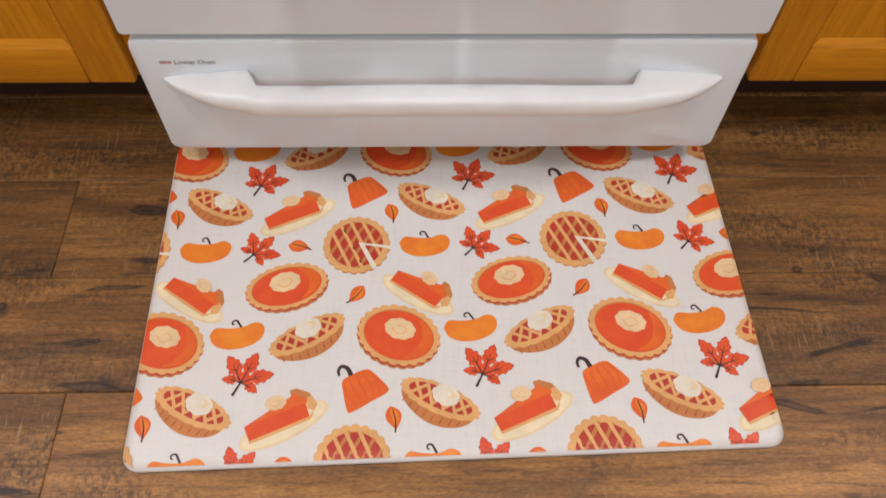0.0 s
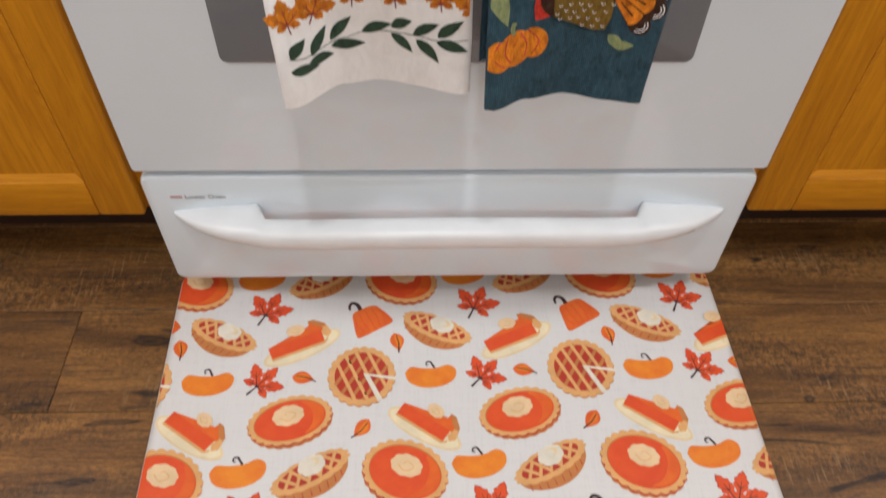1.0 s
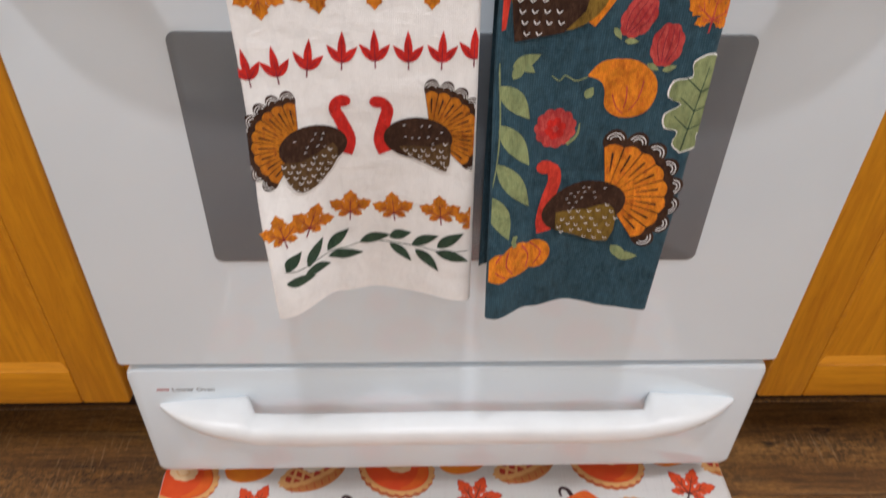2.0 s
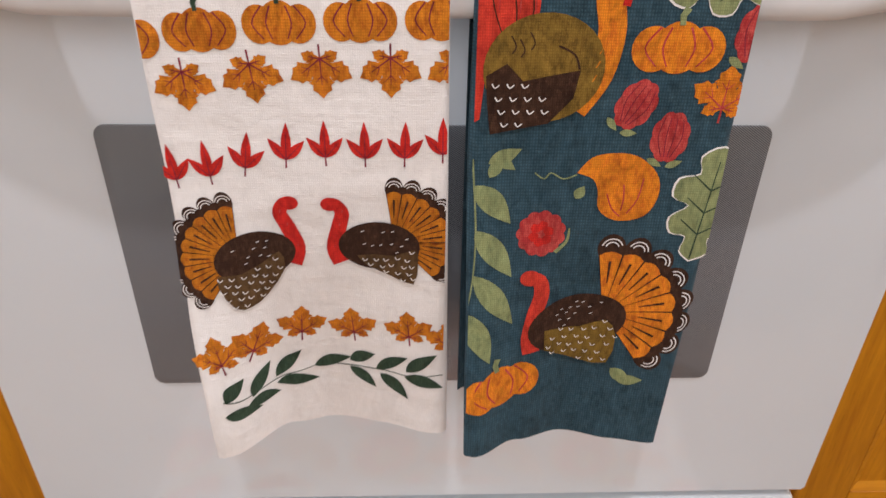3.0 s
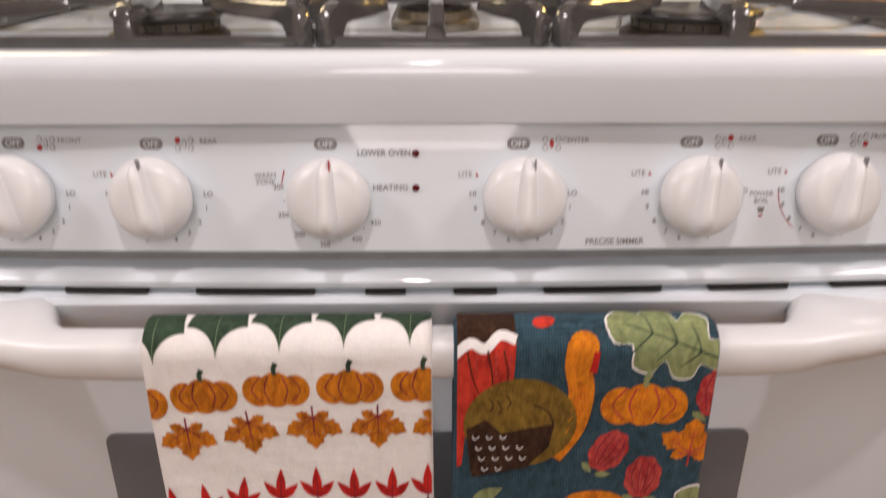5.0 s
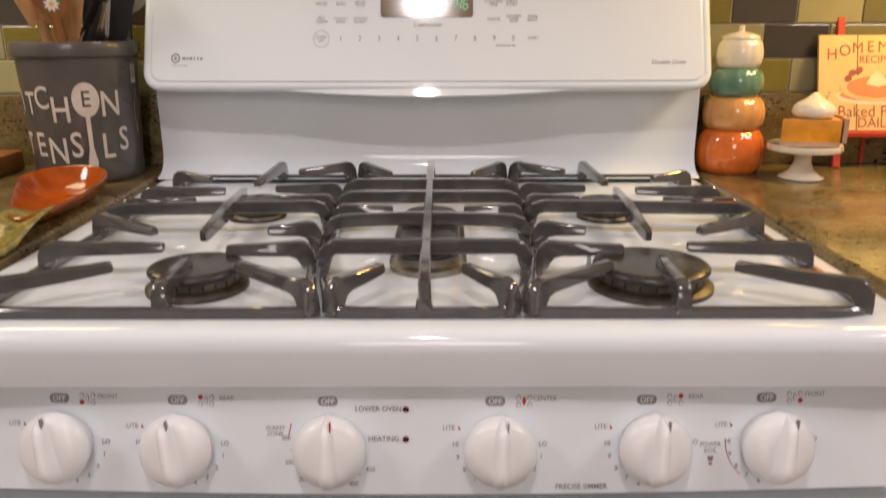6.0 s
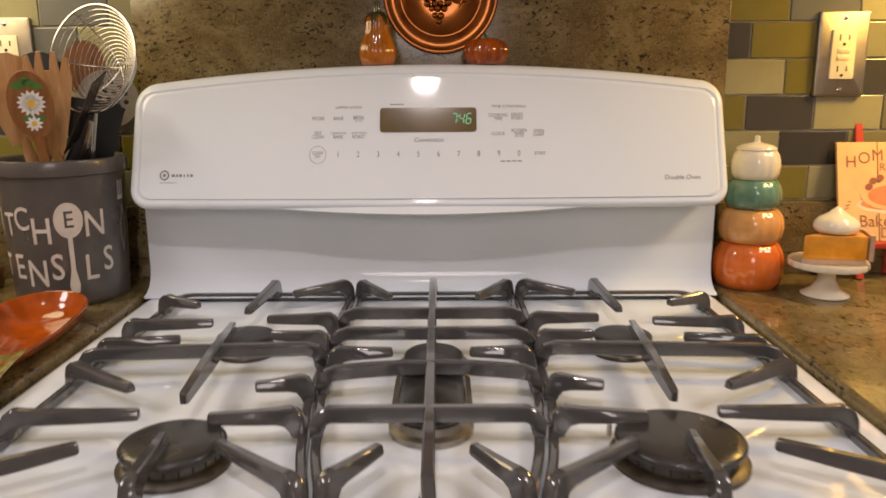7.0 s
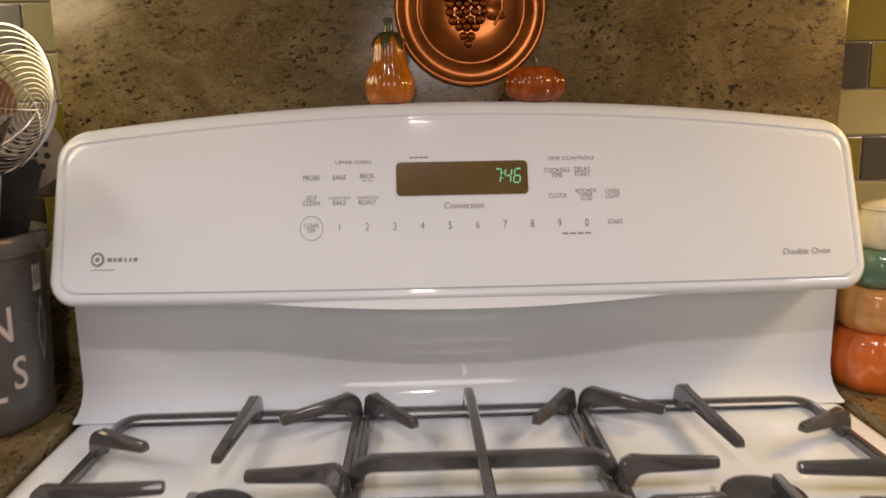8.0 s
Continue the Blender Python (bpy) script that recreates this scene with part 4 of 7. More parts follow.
def clip(poly, x0, x1, y0, y1):
    """The outline inside an oblong."""
    for axis, limit, sign in ((0, x0, 1), (0, x1, -1), (1, y0, 1), (1, y1, -1)):
        out = []
        for i in range(len(poly)):
            p, q = poly[i - 1], poly[i]
            a, b = sign * (p[axis] - limit), sign * (q[axis] - limit)
            if (a >= 0) != (b >= 0):
                t = a / (a - b)
                out.append((p[0] + (q[0] - p[0]) * t, p[1] + (q[1] - p[1]) * t))
            if b >= 0:
                out.append(q)
        poly = out
        if len(poly) < 3:
            return []
    clean = []
    for p in poly:
        if not clean or math.hypot(p[0] - clean[-1][0], p[1] - clean[-1][1]) > 1e-5:
            clean.append(p)
    if len(clean) > 2 and math.hypot(clean[0][0] - clean[-1][0], clean[0][1] - clean[-1][1]) < 1e-5:
        clean.pop()
    return clean if len(clean) > 2 else []


def stroke(path, w0, w1=None):
    """A drawn line that swells from w0 to w1."""
    w1 = w0 if w1 is None else w1
    pts = [Vector(p) for p in path]
    left, right = [], []
    for i, p in enumerate(pts):
        d = (pts[min(i + 1, len(pts) - 1)] - pts[max(i - 1, 0)]).normalized()
        w = (w0 + (w1 - w0) * i / (len(pts) - 1)) / 2
        n = Vector((-d.y, d.x)) * w
        left.append(tuple(p + n))
        right.append(tuple(p - n))
    return left + right[::-1]


def curve2(points, n=5):
    return [(p.x, p.y) for p in smooth_path([(x, y, 0) for x, y in points], n)]


def placed(shapes, x, y, size=1.0, turn=0.0, flip=1):
    c, s = math.cos(radians(turn)) * size, math.sin(radians(turn)) * size
    return [([(x + c * u * flip - s * v, y + s * u * flip + c * v) for u, v in poly], ink) for poly, ink in shapes]


def print_on(name, shapes, surface, materials, parent, bounds, step=0.0, lift=0.00018, base=0.0003):
    """One printed motif as a mesh laid on a surface; later shapes lie over earlier ones."""
    bm = bmesh.new()
    level, last = 0.0, None
    for poly, ink in shapes:
        level += (lift if ink != last else 0.000015) if last is not None else 0.0
        last = ink
        poly = clip(poly, *bounds)
        if not poly:
            continue
        verts, tris = fill(poly, step)
        made = [bm.verts.new(surface(v.x, v.y, base + level)) for v in verts]
        for t in tris:
            try:
                bm.faces.new([made[i] for i in t]).material_index = ink
            except ValueError:
                pass
    for v in [v for v in bm.verts if not v.link_faces]:
        bm.verts.remove(v)
    if not bm.faces:
        bm.free()
        return None
    return part(name, bm, materials, parent, smooth=60 if step else 0)


def scallop(cx, cy, rx, ry, turn, waves, depth, n=96):
    c, s = math.cos(radians(turn)), math.sin(radians(turn))
    out = []
    for i in range(n):
        a = 2 * math.pi * i / n
        k = 1 + depth * abs(math.sin(a * waves / 2))
        x, y = rx * k * math.cos(a), ry * k * math.sin(a)
        out.append((cx + c * x - s * y, cy + s * x + c * y))
    return out


LOBED = ((0.42, 0.21), (0.55, 0.31), (0.62, 0.22), (0.76, 0.235), (0.83, 0.13))
JAGGED = ((0.28, 0.13), (0.44, 0.36), (0.54, 0.27), (0.66, 0.33), (0.76, 0.19), (0.84, 0.19))


def maple(fat=1.0, lobes=((90, 1.0), (28, 0.92), (152, 0.92), (-28, 0.62), (208, 0.62)), teeth=LOBED):
    """A maple leaf of unit reach: outline, then veins."""
    order = sorted(lobes)
    pts = []
    for i, (a, r) in enumerate(order):
        ar = radians(a)
        d, n = Vector((math.cos(ar), math.sin(ar))), Vector((-math.sin(ar), math.cos(ar)))
        for t, w in [(t, -w) for t, w in teeth] + [(1.0, 0.0)] + list(teeth[::-1]):
            pts.append(tuple(d * r * t + n * r * w * fat))
        if i < len(order) - 1:
            m = radians((a + order[i + 1][0]) / 2)
            deep = (0.33 if teeth is JAGGED else 0.43) * fat
            pts.append((deep * math.cos(m), deep * math.sin(m)))
    pts.append((0.0, -0.16))
    veins = [stroke([(0, -0.12), (0.62 * r * math.cos(radians(a)), 0.62 * r * math.sin(radians(a)))], 0.05, 0.02) for a, r in order]
    for a, r in order:
        d, n = Vector((math.cos(radians(a)), math.sin(radians(a)))), Vector((-math.sin(radians(a)), math.cos(radians(a))))
        for k in (-1, 1):
            veins.append(stroke([tuple(d * r * 0.36), tuple(d * r * 0.54 + n * k * r * 0.16)], 0.028, 0.014))
    return pts, veins


def leaf_shape(length, width, bend=0.0):
    n = 10
    up = [(length * i / n - length / 2, width / 2 * math.sin(math.pi * (i / n) ** 0.8) + bend * math.sin(math.pi * i / n)) for i in range(n + 1)]
    down = [(length * i / n - length / 2, -width / 2 * math.sin(math.pi * (i / n) ** 0.8) + bend * math.sin(math.pi * i / n)) for i in range(n - 1, 0, -1)]
    return up + down


# ---------------------------------------------------------------- kitchen mat
TAN, DEEP_TAN, FILLING, ORANGE, CREAM, WHITE, DARK, AMBER, BRICK, PALE, IVORY_INK = range(11)
INKS = [ink_material("crust_ink", (0.735, 0.405, 0.145)), ink_material("baked_crust_ink", (0.528, 0.203, 0.053)), ink_material("filling_ink", (0.634, 0.064, 0.010), (0.686, 0.086, 0.012)),
        ink_material("orange_ink", (0.722, 0.144, 0.011), (0.651, 0.101, 0.010)), ink_material("cream_ink", (0.795, 0.580, 0.334)), ink_material("white_ink", (0.776, 0.722, 0.598)),
        ink_material("dark_ink", (0.040, 0.016, 0.018)), ink_material("amber_ink", (0.766, 0.250, 0.012), (0.704, 0.172, 0.011)), ink_material("brick_ink", (0.440, 0.035, 0.015)), ink_material("pale_ink", (0.805, 0.646, 0.378)), ink_material("ivory_ink", (0.834, 0.731, 0.493))]


def whipped(cx, cy, r, ink=CREAM):
    return [(scallop(cx, cy, r, r * 0.72, 0, 9, 0.10, 40), ink), (stroke(curve2([(cx - r * 0.55, cy - r * 0.1), (cx, cy - r * 0.4), (cx + r * 0.5, cy), (cx, cy + r * 0.28), (cx - r * 0.2, cy + r * 0.05)]), r * 0.07, r * 0.04), TAN)]


def pumpkin_pie(rx, ry):
    s = [(scallop(0.0008, -0.0068, rx * 0.98, ry * 0.96, 0, 24, 0.05), DEEP_TAN), (scallop(0.0004, -0.0022, rx, ry, 0, 24, 0.075, 120), BRICK), (scallop(0, 0, rx, ry, 0, 24, 0.075, 120), TAN), (oval(0, 0, rx * 0.90, ry * 0.88, n=44), DEEP_TAN), (oval(0.0004, -0.0008, rx * 0.885, ry * 0.86, n=44), FILLING),
         ([(rx * 0.86 * math.cos(radians(a)), ry * 0.82 * math.sin(radians(a))) for a in range(-70, 66, 6)] + [(rx * 0.42 * math.cos(radians(a)) + rx * 0.16, ry * 0.74 * math.sin(radians(a))) for a in range(62, -70, -6)], ORANGE)]
    return s + whipped(-rx * 0.02, ry * 0.20, rx * 0.37)


def cream_pie():
    side = curve2([(-0.045, 0.007), (-0.043, -0.005), (-0.030, -0.016), (-0.010, -0.0235), (0.010, -0.0240), (0.028, -0.018), (0.040, -0.008), (0.046, 0.006)], 3)
    s = [(side, DEEP_TAN)]
    for x in (-0.036, -0.027, -0.018, -0.008, 0.002, 0.012, 0.022, 0.031):
        low = -0.0220 * math.sqrt(max(0.0, 1 - (x / 0.047) ** 2))
        s.append((stroke([(x - 0.0015, low + 0.001), (x, low + 0.009)], 0.0014, 0.0006), BRICK))
    s += [(scallop(0, 0.006, 0.0455, 0.0165, 0, 18, 0.08), TAN), (oval(0, 0.007, 0.0385, 0.0122, n=32), BRICK)]
    for lean in (1, -1):
        for x in (-0.027, -0.013, 0.001, 0.015, 0.028):
            h = 0.0120 * math.sqrt(max(0, 1 - (x / 0.041) ** 2))
            s.append((stroke([(x - lean * 0.008, 0.007 - h), (x + lean * 0.008, 0.007 + h)], 0.0037), TAN))
    return s + [(scallop(0.004, 0.0125, 0.0150, 0.0115, 0, 7, 0.10, 42), WHITE), (oval(0.007, 0.015, 0.008, 0.005, n=16), PALE), (oval(0.003, 0.0145, 0.007, 0.0045, n=16), WHITE)]


def pie_slice():
    plate = oval(0.003, -0.0085, 0.049, 0.0165, 14, 30)
    return [(plate, PALE), (oval(0.003, -0.0085, 0.0455, 0.0138, 14, 30), IVORY_INK),
            ([(0.014, 0.027), (0.021, 0.028), (0.034, 0.020), (0.036, 0.014), (0.031, 0.008), (0.015, 0.018)], DEEP_TAN), ([(0.030, 0.015), (0.036, 0.016), (0.040, 0.005), (0.035, -0.001), (0.029, 0.004)], TAN),
            ([(-0.037, -0.001), (0.014, 0.020), (0.016, 0.024), (0.031, 0.013), (0.028, 0.009)], ORANGE), ([(-0.037, -0.001), (0.028, 0.010), (0.030, -0.006), (-0.034, -0.017)], FILLING),
            ([(-0.034, -0.017), (0.030, -0.006), (0.034, -0.001), (0.0345, -0.004), (0.030, -0.0095), (-0.034, -0.020)], TAN)] + whipped(-0.002, 0.017, 0.0105)


def lattice_pie():
    r = 0.0425
    s = [(scallop(0.0005, -0.0016, r, r, 0, 22, 0.07, 110), DEEP_TAN), (scallop(0, 0, r, r, 0, 22, 0.07, 110), TAN), (oval(0, 0, r * 0.84, r * 0.84, n=40), BRICK)]
    for a in (62, 118):
        for k in (-0.6, -0.2, 0.2, 0.6):
            d, n = Vector((math.cos(radians(a)), math.sin(radians(a)))), Vector((-math.sin(radians(a)), math.cos(radians(a))))
            h = r * 0.86 * math.sqrt(1 - k * k)
            c = n * k * r * 0.86
            s.append((stroke([tuple(c - d * h), tuple(c + d * h)], 0.0046), DEEP_TAN if a == 62 else TAN))
    s.append(([(0.002, 0.003), (0.046, -0.001), (0.046, -0.006), (0.011, -0.001), (0.030, -0.034), (0.025, -0.039)], WHITE))
    return s


def bean():
    body = curve2([(-0.034, 0.006), (-0.026, 0.015), (-0.010, 0.012), (0.008, 0.011), (0.024, 0.015), (0.034, 0.007), (0.030, -0.008), (0.012, -0.017), (-0.012, -0.017), (-0.029, -0.008), (-0.034, 0.006)], 4)[:-1]
    s = [(body, AMBER)]
    return s + [(stroke(curve2([(0.006, 0.011), (0.003, 0.017), (0.001, 0.021), (-0.004, 0.021), (-0.005, 0.017), (-0.002, 0.016)]), 0.0030, 0.0016), DARK)]


def square_pumpkin():
    body = curve2([(-0.019, 0.014), (-0.014, 0.020), (0.002, 0.0205), (0.015, 0.019), (0.021, 0.012), (0.0285, -0.012), (0.025, -0.020), (0.002, -0.0215), (-0.022, -0.0225), (-0.027, -0.017), (-0.019, 0.014)], 4)[:-1]
    s = [(body, ORANGE)]
    for x in (-0.016, -0.008, 0.001, 0.010, 0.018):
        s.append((stroke([(x * 0.9, -0.018), (x * 1.2, 0.0), (x, 0.016)], 0.0011, 0.0011), FILLING))
    return s + [(stroke(curve2([(-0.004, 0.020), (-0.004, 0.030), (-0.009, 0.036), (-0.015, 0.033), (-0.017, 0.026)]), 0.0062, 0.0030), DARK)]


def small_leaf():
    return [(leaf_shape(0.030, 0.019, 0.001), ORANGE), (leaf_shape(0.024, 0.009, 0.003), AMBER), (stroke([(-0.010, 0.002), (0.004, 0.002), (0.018, -0.002)], 0.0012, 0.0020), DARK)]


def maple_print(size):
    shape, veins = maple(0.74, ((90, 1.04), (33, 1.04), (147, 1.04), (-20, 0.70), (200, 0.70)), JAGGED)
    k = size
    s = [([(x * k, y * k) for x, y in shape], BRICK), ([(x * k * 0.95, y * k * 0.95) for x, y in shape], FILLING)]
    return s + [([(x * k, y * k) for x, y in v], DARK) for v in veins] + [(stroke([(0, -0.05 * k), (-0.04 * k, -0.62 * k)], 0.05 * k, 0.09 * k), DARK)]


MAT_AT, MAT_TURN = (-0.371, -0.434), radians(1.64)
MAT = (-0.0055, 0.7705, -0.0045, 0.478)
MAT_Z = 0.0115


def mat_plane(u, v):
    c, s = math.cos(MAT_TURN), math.sin(MAT_TURN)
    return (MAT_AT[0] + c * u - s * v, MAT_AT[1] + s * u + c * v)


def on_mat(u, v, lift=0.0):
    r = 0.021
    cu, cv = min(max(u, MAT[0] + r), MAT[1] - r), min(max(v, MAT[2] + r), MAT[3] - r)
    far = math.hypot(u - cu, v - cv)
    if far > r - 0.003 and u != cu and v != cv:
        u, v = cu + (u - cu) * (r - 0.003) / far, cv + (v - cv) * (r - 0.003) / far
    edge = min(u - MAT[0], MAT[1] - u, v - MAT[2], MAT[3] - v)
    drop = 0.004 * max(0.0, 1 - edge / 0.012) ** 2
    return (*mat_plane(u, v), MAT_Z - drop + lift)


mat = thing("kitchen_mat", "cushioned white kitchen mat printed with autumn pies and leaves", "mat", at=(0.0, -0.2, 0.0))
bm = bmesh.new()
loops = []
for inset, z in ((0.004, 0.0005), (0.0005, 0.0015), (0.0, 0.004), (0.0012, 0.0066), (0.004, 0.0086), (0.007, MAT_Z - 0.0008), (0.012, MAT_Z)):
    loops.append([(*mat_plane(u, v), z) for u, v in rounded(MAT[0] + inset, MAT[1] - inset, MAT[2] + inset, MAT[3] - inset, 0.022 - inset, 8)])
loft(bm, loops)
part("mat_body", bm, LINEN, mat, "white linen-look vinyl with a rounded rim", smooth=60)
CELL = 0.2937
MOTIFS = [("cream_pie_print", placed(cream_pie(), 0, 0, 1.07), 0.0672, 0.3565, -27), ("maple_print", maple_print(0.037), 0.1254, 0.3960, -24), ("slice_print", placed(pie_slice(), 0, 0, 1.14), 0.1740, 0.3460, 12), ("square_print", square_pumpkin(), 0.2690, 0.3800, 26),
          ("leaf_print", small_leaf(), 0.0137, 0.3410, -76), ("bean_print", bean(), 0.0582, 0.2860, 2), ("maple_print", maple_print(0.033), 0.1258, 0.2815, -42), ("leaf_print", small_leaf(), 0.1830, 0.2890, -12),
          ("lattice_pie_print", lattice_pie(), 0.2600, 0.2900, -4), ("slice_print", placed(pie_slice(), 0, 0, 1.08, 0, 1), 0.0510, 0.2190, -46), ("pie_print", pumpkin_pie(0.0510, 0.0315), 0.1704, 0.2290, 13),
          ("leaf_print", small_leaf(), 0.2612, 0.2140, 232), ("pie_print", pumpkin_pie(0.0505, 0.0385), 0.0215, 0.1540, -21), ("bean_print", bean(), 0.1130, 0.1600, 8), ("cream_pie_print", placed(cream_pie(), 0, 0, 1.07), 0.2035, 0.1530, 27)]
for i in range(-1, 3):
    for j in range(-1, 2):
        for name, shapes, u, v, turn in MOTIFS:
            print_on(name, placed(shapes, u + i * CELL, v + j * CELL * 1.004, 1.0, turn), on_mat, INKS, mat, (MAT[0] + 0.003, MAT[1] - 0.003, MAT[2] + 0.004, MAT[3] - 0.004), 0.008)

# ---------------------------------------------------------------- dish towels
BAR_Y, BAR_Z, BAR_R = -0.0685, 0.7730, 0.0165
(C_WHITE, C_BLUE, C_RUST, C_PLUM, C_RED, C_BROWN, C_PINE, C_OCHRE, C_OLIVE, C_CRIMSON, C_SAGE, C_GOLD, C_STEM, C_UMBER, C_CORAL) = range(15)
CLOTH = [cloth_material("white_cotton", (0.87, 0.86, 0.845), second=(0.82, 0.80, 0.775), streak=0.06, thread=0.985), cloth_material("blue_terry", (0.029, 0.066, 0.092), rib=1150, thread=0.78, second=(0.048, 0.094, 0.122)),
         cloth_material("rust_print", (0.62, 0.215, 0.010), second=(0.40, 0.100, 0.008)), cloth_material("plum_print", (0.23, 0.025, 0.045)), cloth_material("scarlet_print", (0.60, 0.026, 0.016), second=(0.42, 0.014, 0.014)),
         cloth_material("brown_print", (0.034, 0.015, 0.008), second=(0.075, 0.036, 0.020)), cloth_material("pine_print", (0.030, 0.058, 0.036), second=(0.055, 0.090, 0.055)), cloth_material("ochre_print", (0.50, 0.175, 0.008), second=(0.32, 0.085, 0.007)),
         cloth_material("olive_print", (0.225, 0.140, 0.022), second=(0.120, 0.070, 0.012)), cloth_material("crimson_print", (0.40, 0.035, 0.035), second=(0.55, 0.10, 0.08)), cloth_material("sage_print", (0.275, 0.315, 0.140), second=(0.195, 0.245, 0.115)),
         cloth_material("gold_print", (0.72, 0.240, 0.010), second=(0.52, 0.120, 0.010)), cloth_material("stem_print", (0.16, 0.24, 0.13)), cloth_material("umber_print", (0.115, 0.066, 0.026), second=(0.070, 0.038, 0.015)), cloth_material("coral_print", (0.60, 0.050, 0.026), second=(0.42, 0.026, 0.018))]


def towel_surface(left, right, wave, sway):
    """The drape of a towel hung over the bar: (x, s) with s the way up from the bar's middle, over its top and down behind."""

    def raw(x, s):
        if s < 0:
            d = -s
            k = min(1, max(0, (d - 0.10) / 0.24))
            k = k * k * (3 - 2 * k)
            ripple = 0.0016 * noise.noise(Vector((x * 26, d * 9, sway))) * min(1, d * 6) + 0.0003 * noise.noise(Vector((x * 60, d * 36, sway + 5))) * min(1, d * 9)
            y = BAR_Y - BAR_R - 0.003 - 0.013 * (d / 0.34) + k * wave(x) + ripple
            return Vector((x, y, BAR_Z + s))
        turn = s / BAR_R
        if turn < math.pi:
            r = BAR_R + 0.003
            return Vector((x, BAR_Y - r * math.cos(turn), BAR_Z + r * math.sin(turn)))
        d = s - math.pi * BAR_R
        return Vector((x, BAR_Y + BAR_R + 0.003 + 0.004 * math.sin(d * 9) + 0.5 * min(1, d * 3) * wave(x) * 0.5, BAR_Z - d))

    def surface(x, s, lift=0.0):
        p = raw(x, s)
        n = (raw(x + 0.001, s) - raw(x - 0.001, s)).cross(raw(x, s + 0.001) - raw(x, s - 0.001)).normalized()
        return p + n * lift

    return surface


def make_towel(label, surface, left, right, low, back_low, cloth):
    ob = thing("dish_towel", label, "towel", "towels on the oven handle", at=(0.5 * (left(0) + right(0)), -0.09, low(0)))
    bm = bmesh.new()
    nx, ns = 52, 200
    length = math.pi * BAR_R + (BAR_Z - back_low)

    def grid(off):
        rows = []
        for j in range(ns + 1):
            row = []
            for i in range(nx + 1):
                u = i / nx
                t = j / ns
                bottom = low(u) - BAR_Z
                s = bottom + (length - bottom) * t
                x0, x1 = left(s), right(s)
                x = x0 + (x1 - x0) * u
                hem = 0.0006 if 0.014 < s - bottom < 0.0165 else 0.0
                curl = 0.0035 * max(0, 1 - min(u, 1 - u) / 0.035) ** 2
                row.append(bm.verts.new(surface(x, s, off - hem - curl)))
            rows.append(row)
        return rows

    outer, inner = grid(0.0), grid(-0.0026)
    for rows, flipped in ((outer, False), (inner, True)):
        for j in range(ns):
            for i in range(nx):
                q = (rows[j][i], rows[j][i + 1], rows[j + 1][i + 1], rows[j + 1][i])
                bm.faces.new(q[::-1] if flipped else q)
    for j in range(ns):
        bm.faces.new((outer[j][0], outer[j + 1][0], inner[j + 1][0], inner[j][0]))
        bm.faces.new((outer[j][nx], inner[j][nx], inner[j + 1][nx], outer[j + 1][nx]))
    for i in range(nx):
        bm.faces.new((outer[0][i], inner[0][i], inner[0][i + 1], outer[0][i + 1]))
        bm.faces.new((outer[ns][i], outer[ns][i + 1], inner[ns][i + 1], inner[ns][i]))
    part("cloth", bm, CLOTH[cloth], ob, smooth=80)
    return ob


def between(points):
    """A smooth curve through (x, value) points."""

    def f(x):
        if x <= points[0][0]:
            return points[0][1]
        for (a, p), (b, q) in zip(points, points[1:]):
            if x <= b:
                t = (x - a) / (b - a)
                t = t * t * (3 - 2 * t)
                return p + (q - p) * t
        return points[-1][1]

    return f


# ------ printed motifs
def gourd_print(w, h, ink=C_RUST, line=C_PLUM, stem=C_PINE):
    s = [(oval(-w * 0.27, -h * 0.03, w * 0.23, h * 0.44, 8, 20), ink), (oval(w * 0.27, -h * 0.03, w * 0.23, h * 0.44, -8, 20), ink), (oval(0, 0, w * 0.27, h * 0.5, 0, 24), ink)]
    for k in (-0.36, -0.17, 0.17, 0.36):
        s.append((stroke(curve2([(w * k * 0.6, h * 0.38), (w * k, 0.0), (w * k * 0.6, -h * 0.36)], 4), w * 0.022, w * 0.016), line))
    return s + [(stroke([(0, h * 0.42), (-w * 0.01, h * 0.6), (w * 0.035, h * 0.74)], w * 0.06, w * 0.08), stem)]


def leaf_print(size, ink=C_RUST, vein=C_PLUM):
    shape, veins = maple(1.12, ((90, 1.10), (28, 1.04), (152, 1.04), (-30, 0.62), (210, 0.62)), LOBED)
    size *= 1.12
    return [([(x * size, y * size) for x, y in shape], ink)] + [([(x * size, y * size) for x, y in v], vein) for v in veins] + [(stroke([(0, 0), (0, -size * 0.55)], size * 0.05, size * 0.06), vein)]


def three_leaf(h):
    s = []
    arms = [(radians(a), l, a) for a, l in ((90, 0.84), (50, 0.60), (130, 0.60))]
    for d, l, a in arms:
        s += placed([(leaf_shape(h * l, h * 0.215), C_RED)], math.cos(d) * h * l * 0.5, -h * 0.36 + math.sin(d) * h * l * 0.5, 1, a)
    for d, l, a in arms:
        s.append((stroke([(0, -h * 0.36), (math.cos(d) * h * l * 0.75, -h * 0.36 + math.sin(d) * h * l * 0.75)], h * 0.025, h * 0.010), C_PLUM))
    return s + [(stroke([(0, -h * 0.36), (0, -h * 0.55)], h * 0.03, h * 0.04), C_PLUM)]


